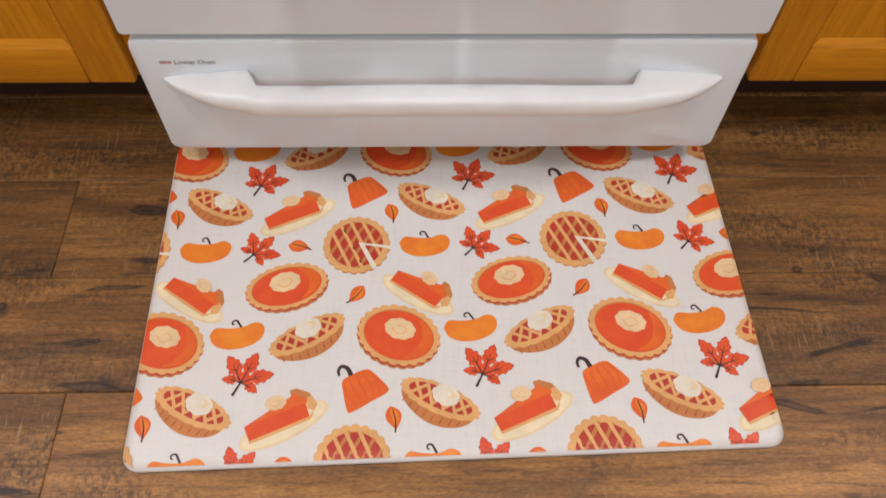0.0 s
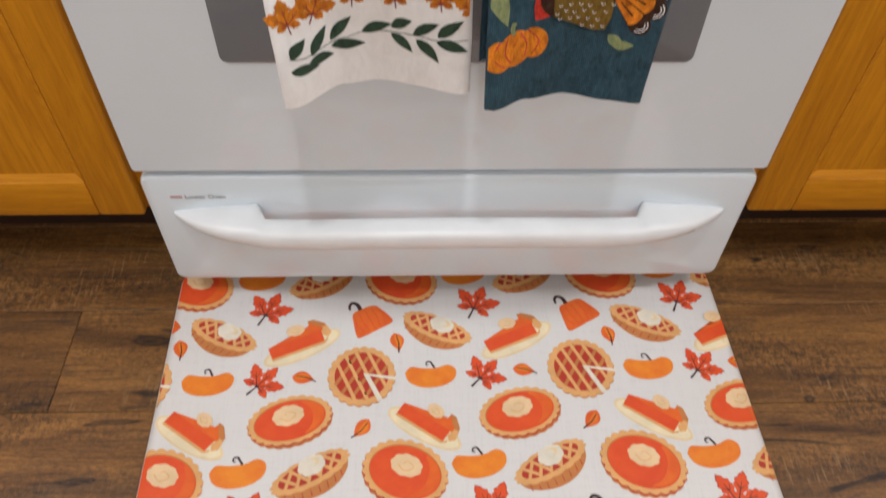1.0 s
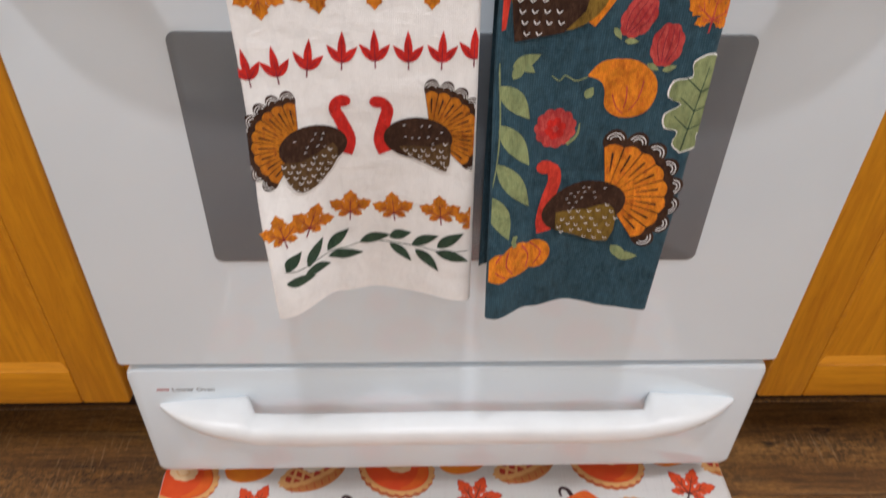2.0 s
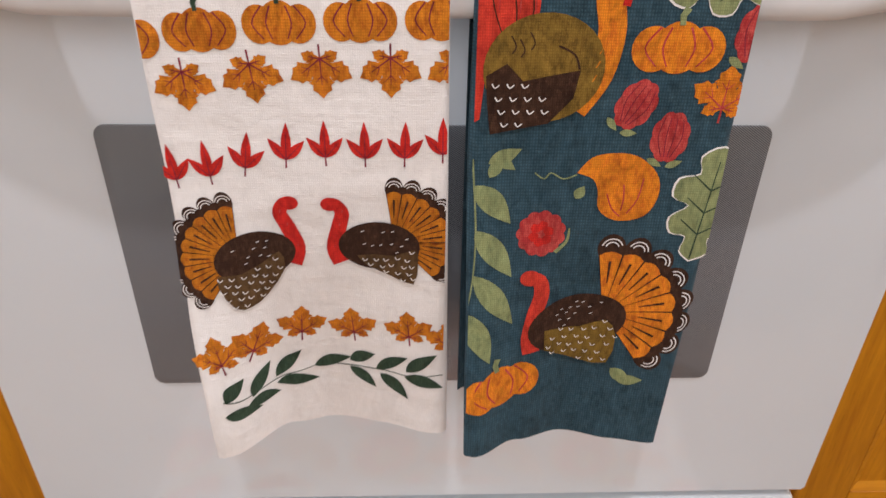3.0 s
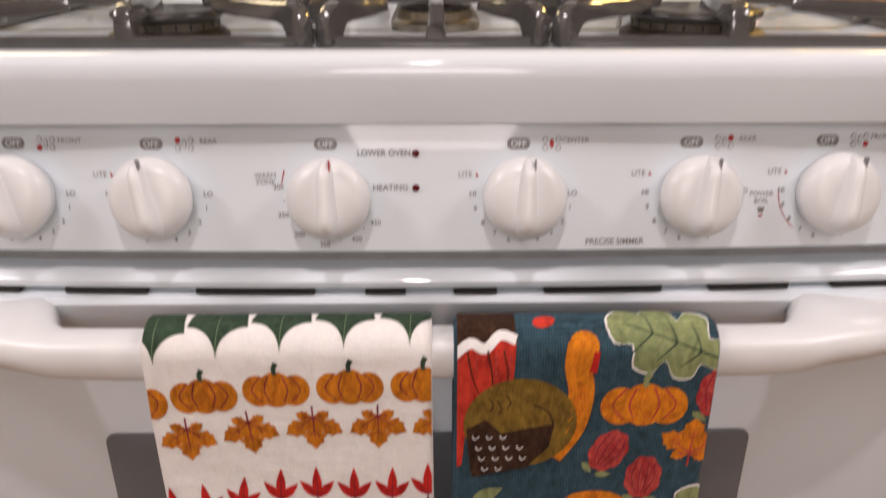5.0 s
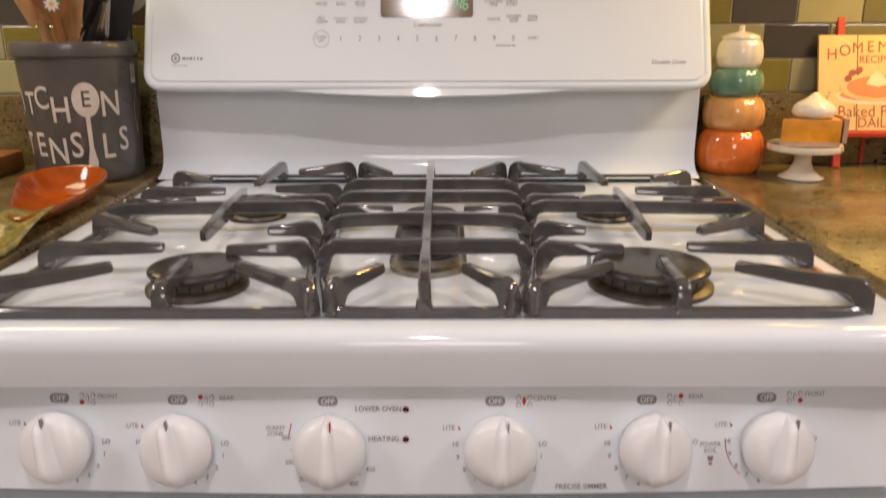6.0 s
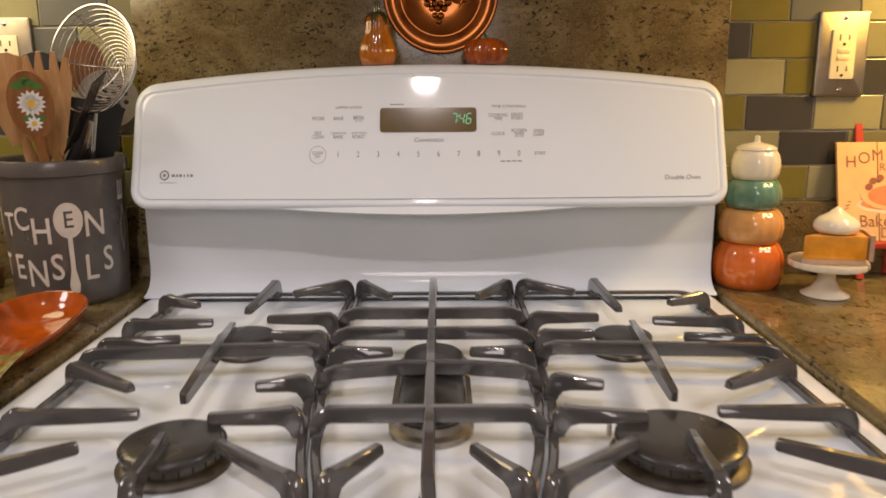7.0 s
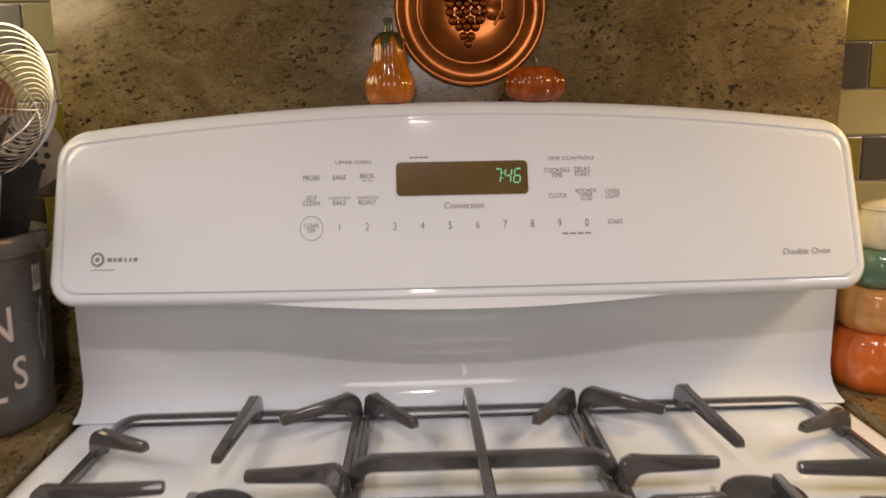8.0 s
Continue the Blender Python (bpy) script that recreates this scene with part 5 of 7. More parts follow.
def fan_print(r, a0, a1, n, blade=C_OCHRE, tip=C_BROWN, line=C_WHITE):
    """A fan of blades with dark scalloped tips."""
    s = []
    step = (a1 - a0) / n
    for i in range(n):
        a = radians(a0 + step * (i + 0.5))
        s.append((oval(r * 0.84 * math.cos(a), r * 0.84 * math.sin(a), r * 0.17, r * 0.17 * max(0.7, step / 22), math.degrees(a), 18), tip))
    s.append(([(0, 0)] + [(r * 0.86 * math.cos(radians(a0 + (a1 - a0) * i / 24)), r * 0.86 * math.sin(radians(a0 + (a1 - a0) * i / 24))) for i in range(25)], tip))
    middles = [radians(a0 + step * (i + 0.5)) for i in range(n)]
    h = radians(step * 0.46)
    for a in middles:
        s.append(([(0, 0)] + [(r * (0.76 + 0.04 * math.cos(k * 1.5)) * math.cos(a + h * k), r * (0.76 + 0.04 * math.cos(k * 1.5)) * math.sin(a + h * k)) for k in (-1, -0.5, 0, 0.5, 1)], blade))
    for a in middles:
        s.append((stroke([(r * 0.40 * math.cos(a), r * 0.40 * math.sin(a)), (r * 0.68 * math.cos(a), r * 0.68 * math.sin(a))], r * 0.012, r * 0.03), C_BROWN))
    for a in middles:
        for k in (0.11, 0.07):
            arc = [(r * 0.85 * math.cos(a) + r * k * math.cos(a + radians(b)), r * 0.85 * math.sin(a) + r * k * math.sin(a + radians(b))) for b in range(-75, 76, 25)]
            s.append((stroke(arc, r * 0.013), line))
    return s


def hooks(points, size, ink=C_WHITE):
    """Small hooked brush marks."""
    return [(stroke(curve2([(x - size, z + size * 0.5), (x - size * 0.2, z - size * 0.7), (x + size, z + size * 0.2)], 3), size * 0.42, size * 0.30), ink) for x, z in points]


def marks_in(poly, pitch, rng, keep=1.0):
    """Loose rows of places inside an outline."""
    xs, zs = [p[0] for p in poly], [p[1] for p in poly]
    out = []
    z = min(zs) + pitch * 0.5
    row = 0
    while z < max(zs):
        x = min(xs) + pitch * (0.35 + 0.5 * (row % 2))
        while x < max(xs):
            px, pz = x + rng.uniform(-0.15, 0.15) * pitch, z + rng.uniform(-0.15, 0.15) * pitch
            hit = False
            for i in range(len(poly)):
                (x0, z0), (x1, z1) = poly[i], poly[i - 1]
                if (z0 > pz) != (z1 > pz) and px < (x1 - x0) * (pz - z0) / (z1 - z0) + x0:
                    hit = not hit
            if hit and rng.random() < keep:
                out.append((px, pz))
            x += pitch
        z += pitch * 0.8
        row += 1
    return out


def plump(rx, rz, turn, ink, lower, lower_ink, seed, pitch=0.0068):
    """An oval with a second shape low on it, both strewn with small hooked marks."""
    rng = random.Random(seed)
    body = oval(0, 0, rx, rz, turn, 30)
    speck = [(stroke([(x - 0.0010, z - 0.0004), (x + 0.0010, z + 0.0005)], 0.0005), C_WHITE) for x, z in marks_in(oval(rx * 0.1, rz * 0.2, rx * 0.7, rz * 0.6, turn, 20), 0.0062, rng, 0.6)]
    return [(body, ink)] + speck + [(lower, lower_ink)] + hooks(marks_in(lower, pitch, rng), 0.0017)


def sprig(path, leaves, ink=C_PINE, w=0.0009):
    s = [(stroke(curve2(path, 5), w, w * 0.7), ink)]
    for x, z, length, wide, turn in leaves:
        s += placed([(leaf_shape(length * 1.12, wide * 1.25, 0.001), ink)], x, z, 1, turn)
    return s


def bud(h):
    s = [(scallop(0, 0, h * 0.36, h * 0.5, 0, 8, 0.10, 40), C_CRIMSON)]
    for k in (-0.18, -0.06, 0.06, 0.18):
        s.append((stroke(curve2([(h * k * 0.5, -h * 0.42), (h * k * 1.3, 0), (h * k, h * 0.4)], 4), h * 0.022, h * 0.016), C_PLUM))
    for a in (-1, 1):
        s += placed([(leaf_shape(h * 0.36, h * 0.15), C_SAGE)], a * h * 0.2, -h * 0.55, 1, a * 25)
    return s


def oak_leaf(h):
    pts = curve2([(0, -0.5), (0.13, -0.42), (0.10, -0.28), (0.25, -0.24), (0.27, -0.08), (0.15, -0.02), (0.27, 0.08), (0.25, 0.24), (0.14, 0.28), (0.17, 0.42), (0.0, 0.52), (-0.15, 0.42), (-0.12, 0.28), (-0.27, 0.22), (-0.28, 0.06), (-0.14, 0.0), (-0.26, -0.12), (-0.22, -0.26), (-0.09, -0.28), (-0.10, -0.42), (0, -0.5)], 3)[:-1]
    s = [([(x * h * 1.06, z * h * 1.03) for x, z in pts], C_WHITE), ([(x * h, z * h) for x, z in pts], C_SAGE)]
    veins = [[(0, -0.48), (0, 0.4)]] + [[(0, z), (k * 0.17, z + 0.12)] for z in (-0.25, -0.05, 0.15) for k in (-1, 1)]
    return s + [(stroke([(x * h, z * h) for x, z in v], h * 0.014, h * 0.008), C_PINE) for v in veins]


# ------ white towel
w_left, w_right = between([(-0.36, -0.155), (-0.2, -0.1645), (0.0, -0.1680)]), between([(-0.36, 0.0075), (0.0, 0.0045)])
w_wave = between([(-0.160, -0.026), (-0.148, -0.022), (-0.106, 0.009), (-0.076, 0.017), (-0.041, 0.013), (0.0, 0.003)])
white_surface = towel_surface(w_left, w_right, w_wave, 1.0)
towel = make_towel("white cotton dish towel printed with pumpkins, leaves and fans", white_surface, w_left, w_right, lambda u: 0.451 + 0.004 * math.sin(u * 5), 0.462, C_WHITE)
W_BOUNDS = (-0.1660, 0.0040, 0.457 - BAR_Z, 0.055)


def white_print(name, shapes, x, z, size=1.0, turn=0.0, flip=1, base=0.0004, step=0.0045):
    print_on(name, placed(shapes, x, z, size, turn, flip), white_surface, CLOTH, towel, W_BOUNDS, step, 0.00012, base)


for x, z in ((-0.1600, -0.001), (-0.1230, 0.0025), (-0.0855, 0.0053), (-0.0476, 0.0070), (-0.0086, 0.0083)):
    arch = [(0.0181 - 0.0181 * math.cos(radians(a)), 0.0165 * math.sin(radians(a))) for a in range(0, 91, 10)]
    shape = arch + [(0.0150, 0.034), (-0.0150, 0.034)] + [(-x0, z0) for x0, z0 in arch[:0:-1]]
    white_print("leaf_tip_print", [(shape, C_PINE), (stroke([(0.0, 0.002), (0.0005, 0.026)], 0.0006), C_STEM)], x, z, step=0.0022)
for i, (x, z) in enumerate(((-0.1750, -0.0275), (-0.1327, -0.0222), (-0.0891, -0.0181), (-0.0448, -0.0165), (-0.0003, -0.0153))):
    white_print("pumpkin_print", gourd_print(0.0405, 0.0245), x, z, 1, (4, 3, 1, 1, 2)[i])
for i, (x, z) in enumerate(((-0.1456, -0.0478), (-0.1076, -0.0432), (-0.0682, -0.0400), (-0.0287, -0.0393), (0.0089, -0.0388))):
    white_print("maple_print", leaf_print(0.0170), x, z, 1, 180 + (2, 6, 2, 0, 4)[i])
for i, (x, z) in enumerate(((-0.1604, -0.1020), (-0.1397, -0.0997), (-0.1158, -0.0944), (-0.0917, -0.0888), (-0.0687, -0.0874), (-0.0451, -0.0881), (-0.0211, -0.0880), (0.0014, -0.0855))):
    white_print("red_leaf_print", three_leaf(0.0282), x, z, 1, (8, 6, -8, -4, 0, 0, -2, 0)[i])
white_print("fan_print", fan_print(0.0450, 90, 238, 9), -0.1280, -0.1650)
white_print("fan_print", fan_print(0.0460, 83, 227, 9), -0.0290, -0.1570, 1, 0, -1)
for points in (((-0.0945, -0.173), (-0.0908, -0.160), (-0.0960, -0.1440), (-0.0998, -0.1345), (-0.0965, -0.1280), (-0.0915, -0.1278)), ((-0.0636, -0.173), (-0.0672, -0.161), (-0.0633, -0.1445), (-0.0612, -0.1350), (-0.0652, -0.1288), (-0.0705, -0.1288))):
    white_print("curved_print", [(stroke(curve2(points, 4), 0.0110, 0.0075), C_RED)] + [(stroke([(x, z), (x + 0.0006, z + 0.0022)], 0.0006), C_CRIMSON) for x, z in points[1:4]] + [(oval(points[4][0] + (points[5][0] - points[4][0]) * 0.6, points[5][1], 0.0058, 0.0048, 0, 16), C_RED)], 0, 0, base=0.0008)
LOWER = ((-0.024, -0.012), (-0.0245, -0.020), (-0.016, -0.037), (-0.006, -0.038), (0.005, -0.030), (0.018, -0.010), (0.015, 0.003), (0.004, -0.005), (-0.010, -0.012))
white_print("oval_print", plump(0.0262, 0.0175, 14, C_BROWN, curve2(LOWER, 2), C_UMBER, 1), -0.1180, -0.1655, base=0.0011)
LOWER = ((-0.0145, -0.007), (-0.008, -0.015), (0.007, -0.023), (0.022, -0.029), (0.025, -0.012), (0.023, -0.002), (0.010, -0.007), (-0.003, -0.006))
white_print("oval_print", plump(0.0262, 0.0182, -3, C_BROWN, curve2(LOWER, 2), C_UMBER, 2), -0.0385, -0.1600, base=0.0011)
for i, (x, z) in enumerate(((-0.1470, -0.2410), (-0.1262, -0.2370), (-0.0942, -0.2290), (-0.0587, -0.2325), (-0.0201, -0.2330), (0.0075, -0.2390))):
    white_print("maple_print", leaf_print(0.0165), x, z, 1, (14, -22, -4, 4, 4, 0)[i])
white_print("sprig_print", sprig([(-0.1488, -0.2730), (-0.1358, -0.2752), (-0.1182, -0.2725), (-0.0978, -0.2678), (-0.0800, -0.2630)],
                                [(-0.1410, -0.2655, 0.018, 0.0085, 50), (-0.1371, -0.2870, 0.021, 0.0080, -8), (-0.1242, -0.2650, 0.024, 0.0075, 62), (-0.1236, -0.2830, 0.018, 0.0080, -5), (-0.1059, -0.2590, 0.026, 0.0080, 48), (-0.1006, -0.2765, 0.027, 0.0085, -3), (-0.0751, -0.2620, 0.025, 0.0085, 14)]), 0, 0)
white_print("sprig_print", sprig([(-0.0725, -0.2655), (-0.0424, -0.2688), (-0.0192, -0.2725), (0.0058, -0.2680)],
                                [(-0.0536, -0.2580, 0.018, 0.0085, 22), (-0.0538, -0.2775, 0.024, 0.0075, -46), (-0.0326, -0.2620, 0.024, 0.0080, 30), (-0.0312, -0.2840, 0.027, 0.0085, -48), (-0.0114, -0.2595, 0.026, 0.0085, 40), (-0.0096, -0.2770, 0.026, 0.0090, -14)]), 0, 0)

# ------ blue towel
b_left, b_right = between([(-0.36, 0.0225), (-0.1, 0.0165), (0.0, 0.0175)]), between([(-0.36, 0.1675), (-0.2, 0.1735), (0.0, 0.1765)])
b_wave = between([(0.018, -0.027), (0.026, -0.024), (0.060, -0.005), (0.095, 0.006), (0.132, 0.0), (0.164, -0.006), (0.175, -0.002)])
blue_surface = towel_surface(b_left, b_right, b_wave, 9.0)
towel = make_towel("teal blue ribbed dish towel printed with pumpkins and leaves", blue_surface, b_left, b_right, lambda u: 0.446 + 0.003 * math.sin(u * 4 + 1), 0.456, C_BLUE)
B_BOUNDS = (0.0195, 0.1745, 0.450 - BAR_Z, 0.055)


def blue_print(name, shapes, x, z, size=1.0, turn=0.0, flip=1, base=0.0004, step=0.0045):
    print_on(name, placed(shapes, x, z, size, turn, flip), blue_surface, CLOTH, towel, B_BOUNDS, step, 0.00012, base)


EDGE = [(0.0175, 0.0035), (0.027, 0.0095), (0.036, 0.0068), (0.045, 0.0135), (0.0545, 0.0110)]
blue_print("feather_print", [([(0.0175, -0.076)] + EDGE + [(0.0530, -0.016), (0.032, -0.030), (0.025, -0.046), (0.0225, -0.073)], C_CORAL), ([(0.0175, 0.030)] + EDGE + [(0.0540, 0.030)], C_BROWN), (stroke(curve2(EDGE, 5), 0.0052), C_WHITE)]
           + [(stroke(curve2([(x, 0.006), (x + 0.003, -0.010), (x + lean, -0.024)], 3), 0.0010, 0.0006), C_BROWN) for x, lean in ((0.0255, 0.008), (0.0375, 0.003), (0.0470, -0.001))] + [(stroke([(x, 0.004), (x, -0.012)], 0.0011, 0.0004), C_CRIMSON) for x in (0.0310, 0.0425, 0.0510)], 0, 0, step=0.0022)
blue_print("small_print", [(oval(0, 0, 0.007, 0.004, 12, 16), C_CORAL)], 0.0715, 0.0215)
blue_print("curved_print", [(stroke(curve2([(0.078, -0.067), (0.0905, -0.046), (0.0945, -0.022), (0.0915, -0.003), (0.0930, 0.008)], 5), 0.0150, 0.0165), C_GOLD), (oval(0.0945, 0.0075, 0.0092, 0.0080, n=18), C_GOLD), (stroke([(0.1025, 0.0050), (0.1005, -0.0075)], 0.0035, 0.0045), C_RED)]
           + [(stroke([(0.0945 - 0.0012 * k, -0.006 - 0.008 * k), (0.0925 - 0.0012 * k, -0.010 - 0.008 * k)], 0.0007), C_RUST) for k in range(6)], 0, 0, base=0.0008)
LOWER = [(0.0252, -0.0470), (0.0370, -0.0398), (0.0467, -0.0499), (0.0793, -0.0432), (0.0765, -0.0600), (0.0630, -0.0755), (0.0289, -0.0821), (0.0265, -0.0640)]
blue_print("oval_print", [(oval(0.0582, -0.0430, 0.0348, 0.0318, 8, 32), C_OLIVE), (stroke(curve2([(0.0655, -0.0295), (0.0750, -0.0345), (0.0785, -0.0430)], 4), 0.0012), C_BROWN), (LOWER, C_BROWN)]
           + [(stroke(curve2([(x, z), (x + 0.003, z - 0.006), (x + 0.001, z - 0.010)], 3), 0.0008), C_BROWN) for x, z in ((0.0385, -0.024), (0.0435, -0.026), (0.0490, -0.022))] + hooks([(0.031 + 0.0085 * (k % 4) + 0.002 * (k // 4), -0.0525 - 0.0078 * (k // 4)) for k in range(14) if k not in (3,)], 0.0021), 0, 0, base=0.0011)
blue_print("oak_leaf_print", oak_leaf(0.075), 0.1465, 0.0105, 1, 72, step=0.0022)
blue_print("pumpkin_print", gourd_print(0.0535, 0.0300, C_GOLD, C_CRIMSON, C_SAGE), 0.1335, -0.0305)
blue_print("bud_print", bud(0.0300), 0.1142, -0.0640, 1, -28)
blue_print("bud_print", bud(0.0305), 0.1377, -0.0845, 1, -4)
blue_print("bud_print", bud(0.0330), 0.1775, -0.0221, 1, -10)
blue_print("maple_print", leaf_print(0.0192, C_GOLD, C_CRIMSON), 0.1652, -0.0632, 1, -4)
blue_print("leaf_print", placed([(leaf_shape(0.022, 0.010), C_SAGE)], 0.003, 0.001, 1, 25) + placed([(leaf_shape(0.016, 0.008), C_SAGE)], -0.002, -0.006, 1, 60) + placed([(leaf_shape(0.014, 0.007), C_SAGE)], 0.004, -0.004, 1, -35), 0.0361, -0.0976)
squash = curve2([(-0.024, 0.010), (-0.016, 0.020), (-0.004, 0.023), (0.012, 0.021), (0.026, 0.009), (0.029, -0.006), (0.022, -0.020), (0.004, -0.023), (-0.008, -0.015), (-0.010, -0.002), (-0.014, 0.006), (-0.024, 0.010)], 4)[:-1]
blue_print("squash_print", [(squash, C_GOLD), (stroke(curve2([(-0.004, -0.004), (0.0, -0.014), (0.006, -0.020)], 3), 0.0009), C_CRIMSON), (stroke(curve2([(0.018, 0.006), (0.016, -0.008), (0.010, -0.018)], 3), 0.0009), C_CRIMSON), (stroke(curve2([(0.006, 0.002), (0.007, -0.008), (0.006, -0.016)], 3), 0.0009), C_CRIMSON),
                             (stroke(curve2([(-0.024, 0.009), (-0.032, 0.006), (-0.040, 0.010), (-0.044, 0.006), (-0.050, 0.010)], 4), 0.0009), C_SAGE)] + placed([(leaf_shape(0.010, 0.007), C_SAGE)], -0.021, -0.003, 1, 60), 0.1080, -0.1175)
blue_print("flower_print", [(scallop(0, 0, 0.0145, 0.0150, 0, 11, 0.12, 66), C_CRIMSON), (stroke(curve2([(0.010, -0.014), (0.017, -0.006), (0.018, 0.004)], 4), 0.003, 0.001), C_SAGE)] + [(scallop(0.005 * math.cos(a), 0.006 * math.sin(a), 0.0030, 0.0030, 0, 5, 0.15, 20), C_RED) for a in (0.3, 1.4, 2.4, 3.5, 4.5, 5.5)], 0.0651, -0.1500)
blue_print("oak_leaf_print", oak_leaf(0.078), 0.1680, -0.1310, 1, -6)
blue_print("sprig_print", sprig([(0.0195, -0.098), (0.0228, -0.145), (0.0218, -0.180), (0.0172, -0.212), (0.0160, -0.250)], [(0.0330, -0.1290, 0.0320, 0.0125, -48), (0.0350, -0.1635, 0.0385, 0.0125, -54), (0.0362, -0.1977, 0.0440, 0.0125, -55), (0.0262, -0.2250, 0.0400, 0.0130, -66)], C_SAGE, 0.0012), 0, 0)
blue_print("fan_print", fan_print(0.0615, -56, 100, 8, C_GOLD), 0.1125, -0.2125)
blue_print("curved_print", [(stroke(curve2([(0.0650, -0.2440), (0.0630, -0.2320), (0.0655, -0.2120), (0.0690, -0.1960), (0.0665, -0.1850), (0.0585, -0.1830)], 5), 0.0120, 0.0095), C_CORAL), (oval(0.0605, -0.1830, 0.0070, 0.0060, 0, 18), C_CORAL)], 0, 0, base=0.0008)
LOWER = curve2([(-0.0225, -0.0045), (0.003, -0.0035), (0.0200, 0.0030), (0.0285, -0.0100), (0.0250, -0.0350), (0.003, -0.0330), (-0.0215, -0.0215)], 2)
blue_print("oval_print", plump(0.0345, 0.0235, 16, C_BROWN, LOWER, C_OLIVE, 3, 0.0085), 0.0955, -0.2215, base=0.0011)
blue_print("pumpkin_print", gourd_print(0.0570, 0.0330, C_GOLD, C_CRIMSON, C_SAGE), 0.0440, -0.2680, 1, 12)
blue_print("leaf_print", placed([(leaf_shape(0.020, 0.010), C_SAGE)], -0.003, 0.002, 1, -40) + placed([(leaf_shape(0.018, 0.009), C_SAGE)], 0.004, -0.001, 1, 10), 0.1350, -0.2704)

# ---------------------------------------------------------------- wall things
OCHRE_GLAZE = plain("orange_glaze", (0.33, 0.062, 0.002), 0.09, vary=0.5, size=28, coat=0.3)
AMBER_GLAZE = plain("amber_glaze", (0.50, 0.150, 0.003), 0.10, vary=0.4, size=30, coat=0.4)
GREEN_GLAZE = plain("moss_glaze", (0.055, 0.062, 0.018), 0.2, vary=0.4, size=90, coat=0.6)
WHITE_GLAZE = plain("cream_glaze", (0.76, 0.70, 0.55), 0.12, vary=0.10, size=22, coat=0.8)
MINT_GLAZE = plain("mint_glaze", (0.115, 0.235, 0.155), 0.12, vary=0.18, size=26, coat=0.8)
PEACH_GLAZE = plain("peach_glaze", (0.68, 0.34, 0.105), 0.12, vary=0.16, size=26, coat=0.8)
PUMPKIN_GLAZE = plain("pumpkin_glaze", (0.70, 0.160, 0.022), 0.12, vary=0.2, size=26, coat=0.8)
CROCK_GLAZE = plain("charcoal_glaze", (0.085, 0.077, 0.070), 0.30, vary=0.12, size=30, coat=0.3)
CROCK_PRINT = plain("off_white_print", (0.62, 0.56, 0.49), 0.5, relief=0)
BEECH = oak_material("pale_beech", (0.40, 0.200, 0.070), (0.56, 0.330, 0.140))
WALNUT = oak_material("brown_wood", (0.165, 0.064, 0.016), (0.26, 0.110, 0.030))
BLACK_NYLON = plain("black_nylon", (0.007, 0.007, 0.008), 0.48)
IVORY = plain("ivory_plastic", (0.74, 0.66, 0.47), 0.35, vary=0.04, relief=0)
RED_PAINT = plain("red_painted_wood", (0.42, 0.040, 0.014), 0.4)
SIGN_WOOD = plain("washed_sign_board", (0.74, 0.47, 0.20), 0.55, vary=0.12, size=26)
SIGN_INK = plain("sign_ink", (0.30, 0.085, 0.045), 0.6, relief=0)
SIGN_PALE = plain("sign_pale_ink", (0.80, 0.62, 0.42), 0.6, relief=0)
SIGN_PIE = plain("sign_pie_ink", (0.66, 0.235, 0.085), 0.6, relief=0)

# copper plate with embossed grapes
PX, PZ, PY = 0.0165, 1.3345, WALL_Y - 0.016
plate = thing("copper_plate", "round copper plate embossed with grapes hung on the granite", "plate", at=(PX, PY, PZ - 0.077))


def facing(bm, x, y, z, tilt=0.0):
    """Turn a form built upwards so that it faces the room at (x, y, z)."""
    bmesh.ops.transform(bm, matrix=Matrix.Translation((x, y, z)) @ Matrix.Rotation(radians(90 + tilt), 4, "X"), verts=bm.verts)
    return bm


bm = bmesh.new()
lathe(bm, [(0.076, 0.0), (0.0775, 0.001), (0.0780, 0.004), (0.0770, 0.0062), (0.0745, 0.0068), (0.0725, 0.0058), (0.0690, 0.0040), (0.0620, 0.0042), (0.0560, 0.0060), (0.0540, 0.0064), (0.0515, 0.0052), (0.0490, 0.0030), (0.02, 0.0030), (0.005, 0.0030)], 64)
part("dish", facing(bm, PX, PY, PZ), COPPER, plate, smooth=50)
rng = random.Random(4)
for row, count in enumerate((6, 6, 5, 5, 4, 3, 2, 1)):
    for k in range(count):
        u = (k - (count - 1) / 2) * 0.0088 - 0.004 + rng.uniform(-0.0012, 0.0012)
        v = 0.020 - row * 0.0078 + rng.uniform(-0.001, 0.001)
        r = rng.uniform(0.0044, 0.0056)
        bm = bmesh.new()
        lathe(bm, [(r, 0.0024), (r * 0.92, 0.0050), (r * 0.6, 0.0074), (r * 0.2, 0.0084)], 10, (u, v, 0))
        part("grape", facing(bm, PX, PY, PZ), COPPER, plate, smooth=60)
bm = bmesh.new()
for u, v, turn, size in ((0.026, 0.012, 60, 0.030), (0.024, -0.004, -20, 0.028), (-0.018, 0.036, 150, 0.030), (0.012, 0.036, 40, 0.030)):
    shape = placed([(leaf_shape(size, size * 0.62), 0)], u, v, 1, turn)[0][0]
    loft(bm, [[(x, y, 0.002) for x, y in shape], [(x, y, 0.0045) for x, y in shape], [(u + (x - u) * 0.6, v + (y - v) * 0.6, 0.0060) for x, y in shape]])
sweep(bm, smooth_path([(0.0, 0.046, 0.004), (0.010, 0.028, 0.005), (0.026, 0.020, 0.005), (0.032, 0.002, 0.005), (0.024, -0.016, 0.0045)], 5), 0.0028, 0.0028, 6)
